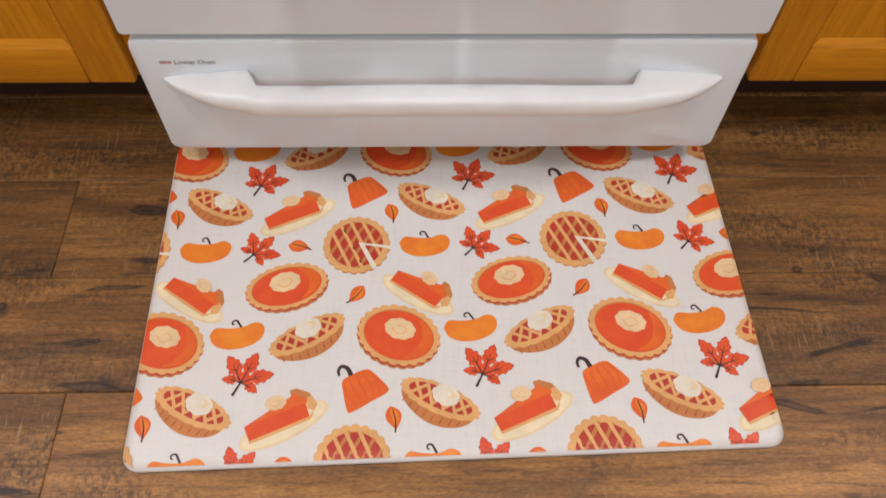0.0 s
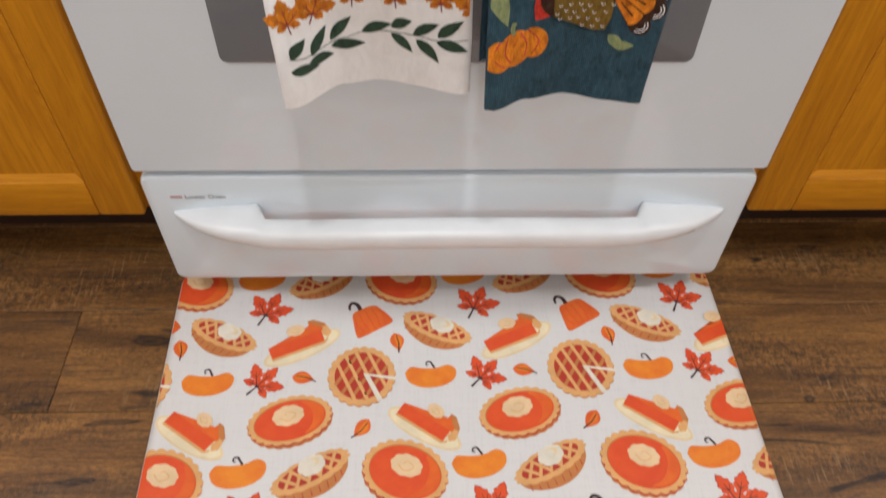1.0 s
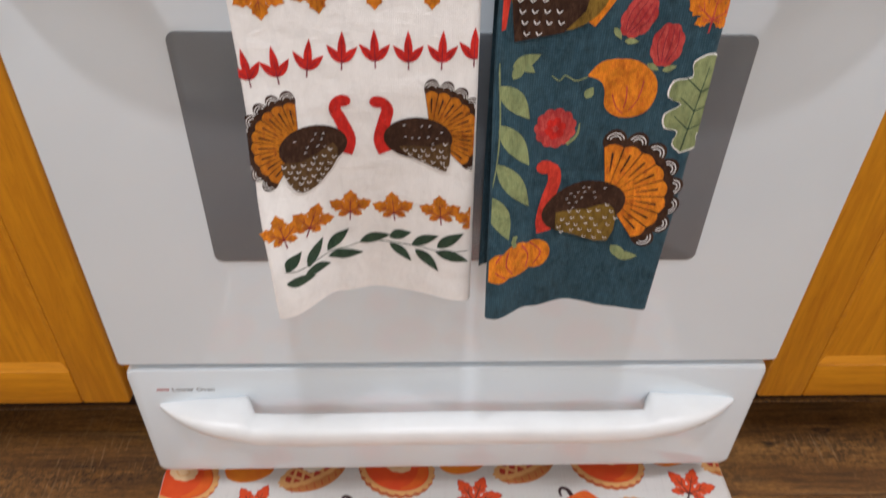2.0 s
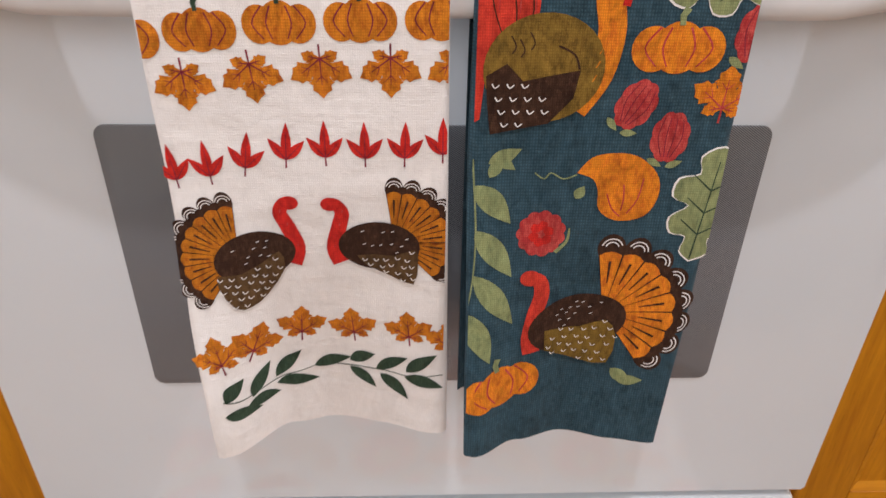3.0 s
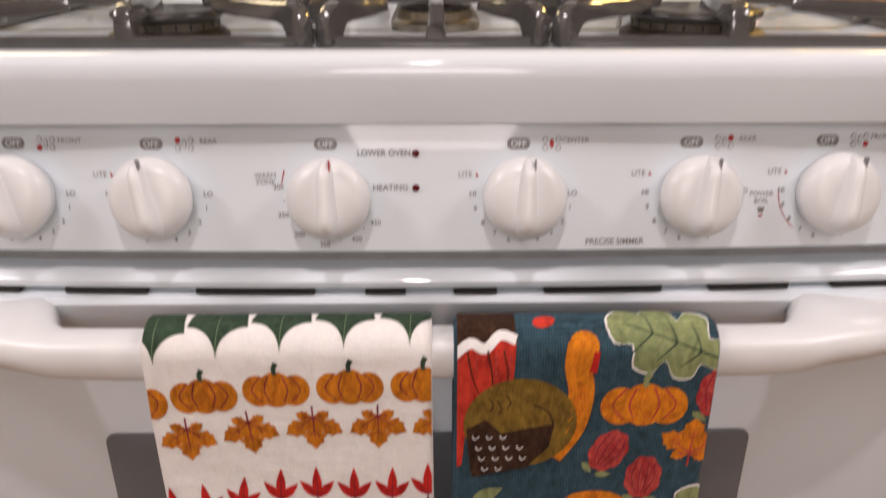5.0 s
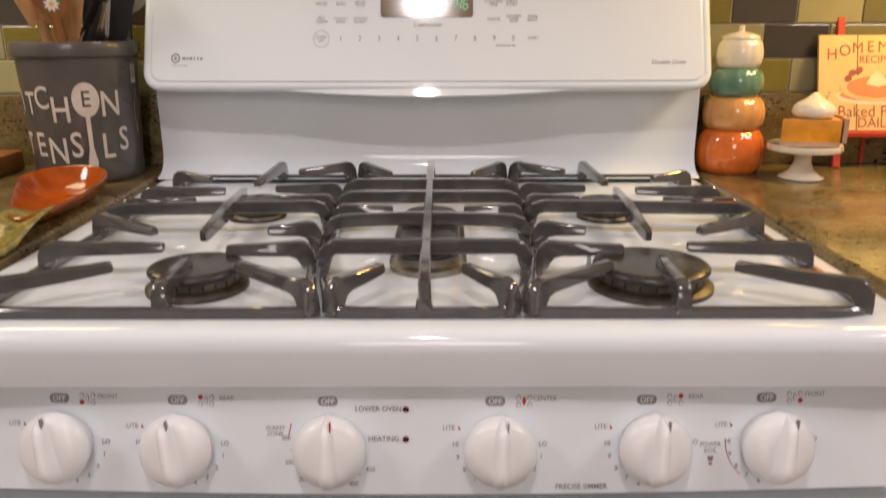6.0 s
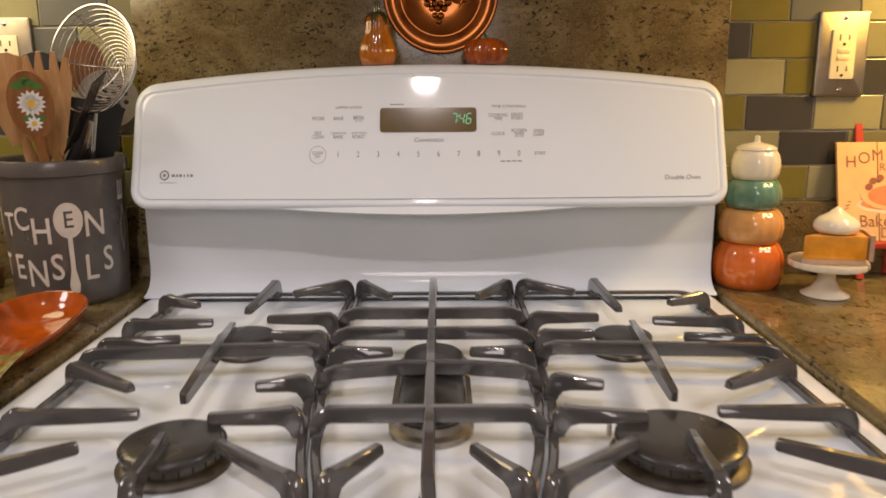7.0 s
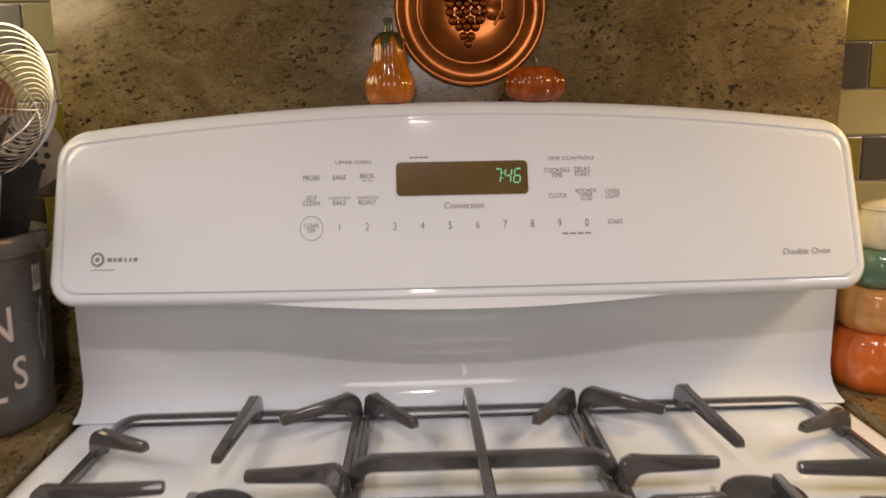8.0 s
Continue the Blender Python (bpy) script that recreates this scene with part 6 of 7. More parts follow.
part("vine_leaves", facing(bm, PX, PY, PZ), COPPER, plate, "embossed vine leaves", smooth=60)

# glazed gourd and little pumpkin on the backguard
GZ = 1.2412 - 0.0215 * (0.066 / 0.35) ** 2
gourd = thing("ceramic_gourd", "glossy amber ceramic gourd standing on the backguard", "figurine", at=(-0.0665, 0.602, GZ))
bm = bmesh.new()
lathe(bm, [(0.010, 0.0), (0.0195, 0.0006), (0.0235, 0.006), (0.0252, 0.014), (0.0245, 0.022), (0.0215, 0.030), (0.0180, 0.038), (0.0162, 0.046), (0.0160, 0.054), (0.0150, 0.060), (0.0105, 0.0645), (0.004, 0.0655)], 56, (-0.0665, 0.602, GZ), 8, 0.10)
part("gourd_body", bm, AMBER_GLAZE, gourd, smooth=60)
bm = bmesh.new()
lathe(bm, [(0.0055, 0.064), (0.0042, 0.072), (0.0050, 0.0805), (0.001, 0.0820)], 10, (-0.0665, 0.602, GZ))
for k in range(6):
    a = k * math.pi / 3 + 0.3
    sweep(bm, [(-0.0665 + math.cos(a) * r, 0.602 + math.sin(a) * r, GZ + z) for r, z in ((0.002, 0.0675), (0.008, 0.0665), (0.0145, 0.0605), (0.0180, 0.0515))], 0.0090, 0.0025, 8, taper=[0.8, 1.2, 1.0, 0.3])
part("gourd_stem", bm, GREEN_GLAZE, gourd, "mossy green stem and leaves", smooth=60)
pumpkin = thing("ceramic_pumpkin", "small glossy orange ceramic pumpkin standing on the backguard", "figurine", at=(0.0755, 0.602, GZ))
bm = bmesh.new()
lathe(bm, [(0.012, 0.0), (0.0215, 0.0006), (0.0275, 0.007), (0.0300, 0.015), (0.0290, 0.023), (0.0240, 0.0300), (0.0150, 0.0335), (0.006, 0.0318)], 80, (0.0755, 0.602, GZ), 11, 0.13)
part("pumpkin_body", bm, OCHRE_GLAZE, pumpkin, smooth=60)
bm = bmesh.new()
sweep(bm, smooth_path([(0.0755, 0.602, GZ + 0.0315), (0.0757, 0.602, GZ + 0.038), (0.0742, 0.602, GZ + 0.0435)], 4), 0.005, 0.005, 8, up=(0, 1, 0))
part("pumpkin_stem", bm, GREEN_GLAZE, pumpkin, "short green stem", smooth=60)


# sockets
def socket(x, z):
    y = WALL_Y - 0.004
    ob = thing("wall_socket", "ivory double socket in a brushed nickel plate", "socket", "sockets", at=(x, y, z - 0.0575))
    bm = bmesh.new()
    plate_xz(bm, x - 0.0350, x + 0.0350, z - 0.0575, z + 0.0575, 0.003, y - 0.007, y + 0.002, 0.003)
    cover = part("cover_plate", bm, BRUSHED, ob, "brushed nickel cover plate")
    bm = bmesh.new()
    plate_xz(bm, x - 0.0168, x + 0.0168, z - 0.0335, z + 0.0335, 0.002, y - 0.0095, y - 0.005, 0.0012)
    insert = part("insert", bm, IVORY, ob, "ivory socket insert")
    for k in (-1, 1):
        bm = boxed(x - 0.0085, x + 0.0085, y - 0.0105, y - 0.009, z + k * 0.0048 - 0.0030, z + k * 0.0048 + 0.0030, bevel=0.0006)
        part("test_button", bm, IVORY, insert)
        for dx, h in ((-0.0062, 0.0042), (0.0062, 0.0034)):
            part("slot", boxed(x + dx - 0.0008, x + dx + 0.0008, y - 0.0099, y - 0.0088, z + k * 0.021 + 0.0015 - h, z + k * 0.021 + 0.0015 + h), BLACK_GAP, insert)
        bm = bmesh.new()
        lathe(bm, [(0.0022, 0), (0.0022, 0.0011)], 14)
        part("slot", facing(bm, x, y - 0.0088, z + k * 0.021 - 0.0075), BLACK_GAP, insert)
        bm = bmesh.new()
        lathe(bm, [(0.0030, 0), (0.0030, 0.0008), (0.0015, 0.0014)], 16)
        part("screw", facing(bm, x, y - 0.0068, z + k * 0.0485), STEEL, cover)


socket(0.5720, 1.2525)
socket(-0.5850, 1.2525)

# ---------------------------------------------------------------- stacked ceramic pumpkins
SX, SY = 0.4375, 0.592
stack = thing("stacked_pumpkin_jar", "glossy ceramic jar of four stacked pumpkins, orange to cream", "jar", at=(SX, SY, COUNTER))


def pumpkin_ring(name, z0, z1, r, glaze, label):
    h = z1 - z0
    bm = bmesh.new()
    lathe(bm, [(r * 0.80, 0.0), (r * 0.86, h * 0.015), (r * 0.96, h * 0.18), (r, h * 0.42), (r * 0.985, h * 0.62), (r * 0.92, h * 0.82), (r * 0.80, h * 0.96), (r * 0.70, h)], 72, (SX, SY, z0), 9, 0.045)
    part(name, bm, glaze, stack, label, smooth=60)


pumpkin_ring("orange_pumpkin", COUNTER, 1.0045, 0.0475, PUMPKIN_GLAZE, "orange glazed pumpkin at the foot")
pumpkin_ring("peach_pumpkin", 1.0045, 1.0500, 0.0430, PEACH_GLAZE, "peach glazed pumpkin")
pumpkin_ring("mint_pumpkin", 1.0500, 1.0890, 0.0372, MINT_GLAZE, "mint green glazed pumpkin")
pumpkin_ring("cream_pumpkin", 1.0890, 1.1290, 0.0318, WHITE_GLAZE, "cream glazed pumpkin")
bm = bmesh.new()
lathe(bm, [(0.0240, 1.1275), (0.0262, 1.1285), (0.0258, 1.1310), (0.020, 1.1345), (0.010, 1.1370), (0.0045, 1.1385), (0.0036, 1.1425), (0.0040, 1.1455), (0.001, 1.1470)], 36, (SX, SY, 0))
part("lid", bm, WHITE_GLAZE, stack, "cream lid with a knob", smooth=60)

# ---------------------------------------------------------------- pie slice on a stand
TX, TY = 0.519, 0.535
stand = thing("cake_stand", "small white footed cake stand with a scalloped rim", "cake stand", at=(TX, TY, COUNTER))
bm = bmesh.new()
lathe(bm, [(0.0260, 0.0), (0.0300, 0.0010), (0.0300, 0.0025), (0.0255, 0.0050), (0.0170, 0.0110), (0.0120, 0.0210), (0.0110, 0.0300), (0.0150, 0.0380)], 40, (TX, TY, COUNTER))
part("foot", bm, WHITE_GLAZE, stand, smooth=60)
bm = bmesh.new()
loops = []
for r, z in ((0.014, 0.0370), (0.043, 0.0405), (0.0465, 0.0395), (0.0480, 0.0425), (0.0466, 0.0480), (0.0430, 0.0475), (0.01, 0.0465)):
    k = 0.028
    loops.append([(TX + r * (1 + (k if r >= 0.046 else 0) * abs(math.sin(9 * a))) * math.cos(a), TY + r * (1 + (k if r >= 0.046 else 0) * abs(math.sin(9 * a))) * math.sin(a), COUNTER + z) for a in [2 * math.pi * i / 108 for i in range(108)]])
loft(bm, loops)
part("dish", bm, WHITE_GLAZE, stand, smooth=50)
pie = thing("ceramic_pie_slice", "ceramic slice of pumpkin pie topped with a cream swirl", "figurine", at=(TX, TY, COUNTER + 0.0475))
PIE_FACE = plain("pumpkin_pie_glaze", (0.66, 0.27, 0.012), 0.25, vary=0.25, size=60, coat=0.5, relief=0.2)
PIE_CRUST = plain("pie_crust_glaze", (0.45, 0.30, 0.20), 0.35, vary=0.2, size=60, relief=0.2)
z0, z1 = COUNTER + 0.048, COUNTER + 0.084
wedge = [(TX - 0.043, TY - 0.020), (TX + 0.030, TY - 0.034), (TX + 0.040, TY + 0.002), (TX + 0.034, TY + 0.026)]
bm = bmesh.new()
cx, cy = sum(p[0] for p in wedge) / 4, sum(p[1] for p in wedge) / 4
loft(bm, [[(cx + (x - cx) * k, cy + (y - cy) * k, z) for x, y in wedge] for k, z in ((0.97, z0 + 0.0055), (1.0, z0 + 0.007), (1.0, z1 - 0.002), (0.975, z1))])
part("filling", bm, PIE_FACE, pie)
bm = bmesh.new()
loft(bm, [[(cx + (x - cx) * 1.02, cy + (y - cy) * 1.02, z) for x, y in wedge] for z in (z0 - 0.0003, z0 + 0.0058)])
loft(bm, [[(TX + 0.032 + d, TY - 0.036, z0 + 0.005), (TX + 0.043 + d, TY + 0.002, z0 + 0.005), (TX + 0.036 + d, TY + 0.028, z0 + 0.005)] + [(TX + 0.036 + d, TY + 0.028, z1 + 0.002), (TX + 0.043 + d, TY + 0.002, z1 + 0.002), (TX + 0.032 + d, TY - 0.036, z1 + 0.002)] for d in (0.0, 0.006)])
part("crust", bm, PIE_CRUST, pie, "brown pie crust")
bm = bmesh.new()
lathe(bm, [(0.018, 0.0), (0.0262, 0.003), (0.0285, 0.009), (0.0265, 0.016), (0.0220, 0.0205), (0.0165, 0.0235), (0.0120, 0.0262), (0.0060, 0.0310), (0.0018, 0.0345)], 40, (TX + 0.006, TY + 0.000, z1 - 0.001), 5, 0.04)
part("cream_swirl", bm, WHITE_GLAZE, pie, "white cream swirl", smooth=60)

# ---------------------------------------------------------------- sign on an easel
EX0, EX1, EY = 0.574, 0.746, 0.618
LEANB = 0.26


def on_sign(u, v, proud=0.0004):
    return (EX0 + u, EY + v * LEANB - proud, 0.9985 + v)


easel = thing("small_easel", "small red wooden display easel on the counter", "easel", at=(0.66, EY, COUNTER))
for x in (EX0 + 0.036, EX1 - 0.036):
    bm = bmesh.new()
    sweep(bm, [(x - 0.004, EY + 0.0095 - 0.058 * LEANB, COUNTER + 0.0008), (x, EY + 0.010, 0.9985), (x, EY + 0.010 + 0.150 * LEANB, 0.9985 + 0.158)], 0.011, 0.006, up=(0, -1, 0.2))
    part("leg", bm, RED_PAINT, easel)
part("ledge", boxed(EX0 + 0.006, EX1 - 0.006, EY - 0.012, EY + 0.006, 0.9870, 0.9960, bevel=0.002), RED_PAINT, easel)
bm = bmesh.new()
sweep(bm, [(0.66, 0.6475, COUNTER + 0.0008), (0.66, EY + 0.012 + 0.12 * LEANB, 1.115)], 0.009, 0.006, up=(1, 0, 0))
part("prop", bm, RED_PAINT, easel)
sign = thing("wooden_sign", "pale plank sign lettered in brown, resting on the red easel", "sign", at=(0.66, EY, 0.9965))
for k in range(3):
    bm = bmesh.new()
    u0, u1 = 0.0575 * k + 0.0009, 0.0575 * (k + 1) - 0.0009
    loft(bm, [[on_sign(u, v, p) for u, v in ((u0, -0.0018), (u1, -0.0018), (u1, 0.133), (u0, 0.133))] for p in (-0.005, 0.0)])
    part("board", bm, SIGN_WOOD, sign)
bm = bmesh.new()
for i, ch in enumerate("HOMEMADE"):
    u = 0.020 + 0.0188 * i
    write(bm, ch, (u, 0.1045 + 0.012 * (1 - ((u - 0.086) / 0.07) ** 2)), 0.0225, on_sign)
write(bm, "RECIPES", (0.086, 0.0985), 0.0150, on_sign)
write(bm, "Baked Fresh", (0.086, 0.0245), 0.0230, on_sign)
write(bm, "DAILY", (0.086, 0.0085), 0.0200, on_sign)
for k in range(3):
    flat(bm, stroke([(0.008 + 0.003 * k, 0.040 + 0.006 * k), (0.015 + 0.002 * k, 0.044 + 0.004 * k)], 0.0012), on_sign)
tagged(part("sign_lettering", bm, SIGN_INK, sign, "brown lettering", smooth=0), kind="stuff")
bm = bmesh.new()
up = lambda p: (lambda u, v: on_sign(u, v, p))
flat(bm, oval(0.086, 0.047, 0.060, 0.0125, 0, 36), up(0.0004), 1)
flat(bm, oval(0.086, 0.049, 0.054, 0.0095, 0, 36), up(0.0006), 0)
flat(bm, scallop(0.086, 0.0600, 0.052, 0.0200, 0, 18, 0.05), up(0.0008), 2)
flat(bm, oval(0.086, 0.0600, 0.044, 0.0155, 0, 36), up(0.0010), 0)
flat(bm, [(0.070, 0.064), (0.078, 0.076), (0.086, 0.083), (0.096, 0.075), (0.104, 0.064), (0.088, 0.060)], up(0.0012), 1)
for u, v in ((0.050, 0.080), (0.060, 0.084), (0.044, 0.072), (0.120, 0.078), (0.130, 0.070)):
    flat(bm, oval(u, v, 0.0055, 0.0048, 20, 12), up(0.0012), 3)
part("sign_picture", bm, [SIGN_PIE, SIGN_PALE, SIGN_WOOD, SIGN_INK], sign, "faded print of a pie", smooth=0)

# ---------------------------------------------------------------- crock with utensils
CX, CY, CR = -0.4795, 0.560, 0.0760
crock = thing("utensil_crock", "charcoal grey ceramic crock with off-white lettering", "crock", at=(CX, CY, COUNTER))
bm = bmesh.new()
lathe(bm, [(CR * 0.86, 0.0), (CR * 0.905, 0.002), (CR * 0.92, 0.008), (CR, 0.160), (CR * 1.005, 0.166), (CR * 1.065, 0.1680), (CR * 1.07, 0.1705), (CR * 1.07, 0.1820), (CR * 1.055, 0.1855), (CR * 1.0, 0.1865), (CR * 0.965, 0.1845), (CR * 0.955, 0.176), (CR * 0.88, 0.020), (CR * 0.3, 0.012)], 72, (CX, CY, COUNTER))
part("crock_body", bm, CROCK_GLAZE, crock, smooth=50)
FACE = math.atan2(-0.494 - CY, 0.039 - CX)


def on_crock(s, z, proud=0.0005):
    r = CR * (0.92 + 0.08 * (z - COUNTER - 0.008) / 0.142) + proud
    a = FACE + s / CR
    return (CX + r * math.cos(a), CY + r * math.sin(a), z)


for ch, s, z, size in (("K", -0.112, 1.060, 0.050), ("I", -0.090, 1.066, 0.046), ("T", -0.0665, 1.062, 0.046), ("C", -0.0435, 1.070, 0.046), ("H", -0.0165, 1.054, 0.052), ("N", 0.0530, 1.060, 0.052),
                       ("U", -0.116, 1.004, 0.050), ("T", -0.090, 1.008, 0.046), ("E", -0.0590, 1.008, 0.050), ("N", -0.0290, 1.000, 0.054), ("S", -0.0010, 1.008, 0.052), ("L", 0.0435, 1.004, 0.052), ("S", 0.0700, 1.012, 0.050)):
    bm = bmesh.new()
    write(bm, ch, (s * 0.92 - 0.0155, z - 0.013), size * 0.90, on_crock, bold=0.0004, stretch=0.80)
    part("letter", bm, CROCK_PRINT, crock, smooth=0)
bm = bmesh.new()


def fine(poly):
    verts, tris = fill(poly, 0.006)
    made = [bm.verts.new(on_crock(v.x, v.y)) for v in verts]
    for t in tris:
        bm.faces.new([made[i] for i in t])


fine(oval(0.0020, 1.055, 0.0170, 0.0225, 0, 30))
fine([(u - 0.0155, v - 0.013) for u, v in ((0.0147, 1.050), (0.0203, 1.050), (0.0203, 1.005), (0.0240, 0.985), (0.0226, 0.975), (0.0175, 0.972), (0.0124, 0.975), (0.0110, 0.985), (0.0147, 1.005))])
part("spoon_picture", bm, CROCK_PRINT, crock, "off-white spoon picture", smooth=0)
bm = bmesh.new()
write(bm, "E", (0.0020, 1.055), 0.030, lambda s, z: on_crock(s, z, 0.0009), bold=0.0002, stretch=0.85)
part("spoon_letter", bm, CROCK_GLAZE, crock, smooth=0)
bm = bmesh.new()
for s, w in ((0.0740, 0.0025), (0.0785, 0.0025), (0.0830, 0.0025)):
    bars(bm, s, 1.088, w, 0.020, on_crock)
bars(bm, 0.0785, 1.076, 0.0125, 0.006, on_crock)
loop = [(0.0815 + 0.0055 * math.sin(math.pi * t) ** 1.5, 1.066 - 0.062 * t) for t in [i / 12 for i in range(13)]]
flat(bm, stroke(loop, 0.0010), on_crock)
flat(bm, stroke([(0.0815 - 0.0055 * math.sin(math.pi * t) ** 1.5, 1.066 - 0.062 * t) for t in [i / 12 for i in range(13)]], 0.0010), on_crock)
part("tool_picture", bm, CROCK_PRINT, crock, "off-white picture of a kitchen tool", smooth=0)


def blade(outline, thick, matrix, material, name, parent, label="", dish=0.0, smooth=40):
    """A flat tool head cut from an outline (u, v), a little dished."""
    bm = bmesh.new()
    verts, tris = fill(outline, 0.008)
    for side in (-1, 1):
        made = [bm.verts.new((v.x, side * thick / 2 + dish * (v.x * v.x) * 40, v.y)) for v in verts]
        for t in tris:
            bm.faces.new([made[i] for i in (t if side < 0 else t[::-1])])
    edge = {}
    for t in tris:
        for a, b in ((t[0], t[1]), (t[1], t[2]), (t[2], t[0])):
            edge[(a, b)] = edge.get((a, b), 0) + 1
    bm.verts.ensure_lookup_table()
    n = len(verts)
    for a, b in [e for e in edge if (e[1], e[0]) not in edge]:
        bm.faces.new((bm.verts[a], bm.verts[b], bm.verts[n + b], bm.verts[n + a]))
    bmesh.ops.transform(bm, matrix=matrix, verts=bm.verts)
    return part(name, bm, material, parent, label, smooth)


def tool_pose(foot, head, spin=0.0):
    """The pose of a tool whose foot stands in the crock and whose head points along the line to head."""
    a, b = Vector(foot), Vector(head)
    z = (b - a).normalized()
    x = Vector((0.895, 0.447, 0)).cross(z).cross(z) * -1
    x.normalize()
    y = z.cross(x)
    return Matrix.Translation(a) @ Matrix((x, y, z)).transposed().to_4x4() @ Matrix.Rotation(radians(spin), 4, "Z"), (b - a).length


def wooden_tool(name, label, foot, head, outline, material, spin=0.0, dish=0.0, thick=0.006):
    ob = thing(name, label, "utensil", "utensils in the crock", at=foot)
    m, length = tool_pose(foot, head, spin)
    blade([(u, v + length) for u, v in outline], thick, m, material, "head", ob, dish=dish)
    bm = bmesh.new()
    sweep(bm, [(0, 0, 0), (0, 0, length * 0.5), (0, 0, length + min(v for u, v in outline) + 0.006)], 0.013, 0.009, 10, up=(0, 1, 0))
    bmesh.ops.transform(bm, matrix=m, verts=bm.verts)
    part("handle", bm, material, ob, smooth=60)
    return ob, m, length


Z0 = COUNTER + 0.018
paddle = [(-0.014, -0.075), (-0.024, -0.030), (-0.032, 0.012), (-0.026, 0.028), (-0.008, 0.034), (0.014, 0.033), (0.029, 0.024), (0.031, 0.010), (0.022, -0.030), (0.014, -0.075)]
wooden_tool("wooden_spatula", "broad pale wooden spatula in the crock", (-0.470, 0.545, Z0), (-0.5100, 0.508, 1.222), paddle, BEECH, 6)
spork = [(-0.009, -0.095), (-0.020, -0.045), (-0.027, 0.000), (-0.024, 0.026), (-0.019, 0.028), (-0.014, 0.008), (-0.010, 0.032), (-0.005, 0.033), (-0.003, 0.010), (0.003, 0.010), (0.006, 0.033), (0.011, 0.032), (0.014, 0.008), (0.019, 0.027), (0.024, 0.024), (0.027, 0.000), (0.020, -0.045), (0.009, -0.095)]
wooden_tool("wooden_fork", "pale wooden serving fork with blunt tines in the crock", (-0.480, 0.555, Z0), (-0.4640, 0.522, 1.226), spork, BEECH, -4)
spoon_head = oval(0, 0, 0.0245, 0.0400, 0, 28)
spoon, m, length = wooden_tool("painted_spoon", "brown wooden spoon painted with a white daisy", (-0.4600, 0.525, Z0), (-0.4690, 0.486, 1.196), spoon_head, WALNUT, 0, 0.0)
DAISY = [plain("daisy_white", (0.78, 0.76, 0.70), 0.5), plain("daisy_yellow", (0.75, 0.45, 0.03), 0.5), plain("daisy_green", (0.065, 0.16, 0.020), 0.5)]
bm = bmesh.new()


def on_spoon(u, v, proud=0.0034):
    return tuple(m @ Vector((u, -proud, v + length)))


flipped = (m @ Vector((0, -1, 0)) - m @ Vector((0, 0, 0))).dot(Vector((0, -1, 0))) < 0
side = -1 if flipped else 1
for cu, cv, r, n in ((0.001, 0.002, 0.0160, 15), (-0.001, -0.022, 0.0100, 9)):
    for u, v, s in ((-0.008, 0.024, 0.010), (0.003, 0.026, 0.009), (0.010, 0.021, 0.008), (-0.001, 0.030, 0.006)) if n == 15 else ((-0.004, -0.015, 0.009), (0.006, -0.017, 0.008)):
        flat(bm, [(u + s * x * 0.8, v + s * z * 0.5) for x, z in oval(0, 0, 1, 1, 20, 12)], lambda a, b: on_spoon(a, b, side * 0.0033), 2)
    for k in range(n):
        a = 360 * k / n
        flat(bm, placed([(leaf_shape(r * 0.78, r * 0.36), 0)], cu + 0.6 * r * math.cos(radians(a)), cv + 0.6 * r * math.sin(radians(a)), 1, a)[0][0], lambda p, q: on_spoon(p, q, side * 0.0036), 0)
    flat(bm, oval(cu, cv, r * 0.28, r * 0.28, 0, 14), lambda p, q: on_spoon(p, q, side * 0.0039), 1)
tagged(part("daisy", bm, DAISY, spoon, "painted white daisy with a yellow eye", smooth=0), kind="stuff")
wooden_tool("wooden_spoon", "reddish wooden spoon behind the wire skimmer", (-0.485, 0.565, Z0), (-0.4560, 0.604, 1.240), oval(0, 0, 0.026, 0.036, 0, 24), WALNUT)
wooden_tool("nylon_ladle", "black nylon ladle standing in the crock", (-0.500, 0.560, Z0), (-0.5080, 0.590, 1.225), oval(0, 0, 0.034, 0.036, 0, 24), BLACK_NYLON, 0, 0.02)
wooden_tool("nylon_turner", "black nylon turner standing in the crock", (-0.470, 0.560, Z0), (-0.4330, 0.562, 1.160), [(-0.022, -0.06), (-0.034, 0.030), (-0.028, 0.040), (0.028, 0.040), (0.034, 0.030), (0.022, -0.06)], BLACK_NYLON)

slotted = thing("slotted_turner", "steel slotted turner with a dark sheen in the crock", "utensil", "utensils in the crock", at=(-0.505, 0.548, 1.050))
m, length = tool_pose((-0.505, 0.548, 1.050), (-0.4100, 0.506, 1.195), 66)
DARK_STEEL = plain("dark_steel", (0.10, 0.095, 0.09), 0.22, 1.0, 0.1, 40)
for k in range(4):
    u0 = -0.026 + 0.0135 * k
    blade([(u0, length - 0.050), (u0 + 0.0095, length - 0.050), (u0 + 0.0095, length + 0.026), (u0, length + 0.026)], 0.0012, m, DARK_STEEL, "blade_strip", slotted)
for v0, v1 in ((-0.062, -0.050), (0.026, 0.040)):
    blade([(-0.026, length + v0), (0.024, length + v0), (0.024, length + v1), (-0.026, length + v1)], 0.0012, m, DARK_STEEL, "blade_edge", slotted)
bm = bmesh.new()
sweep(bm, [(0, 0, 0), (0, 0, length - 0.060)], 0.010, 0.006, 8, up=(0, 1, 0))
bmesh.ops.transform(bm, matrix=m, verts=bm.verts)
part("handle", bm, STEEL, slotted, smooth=60)

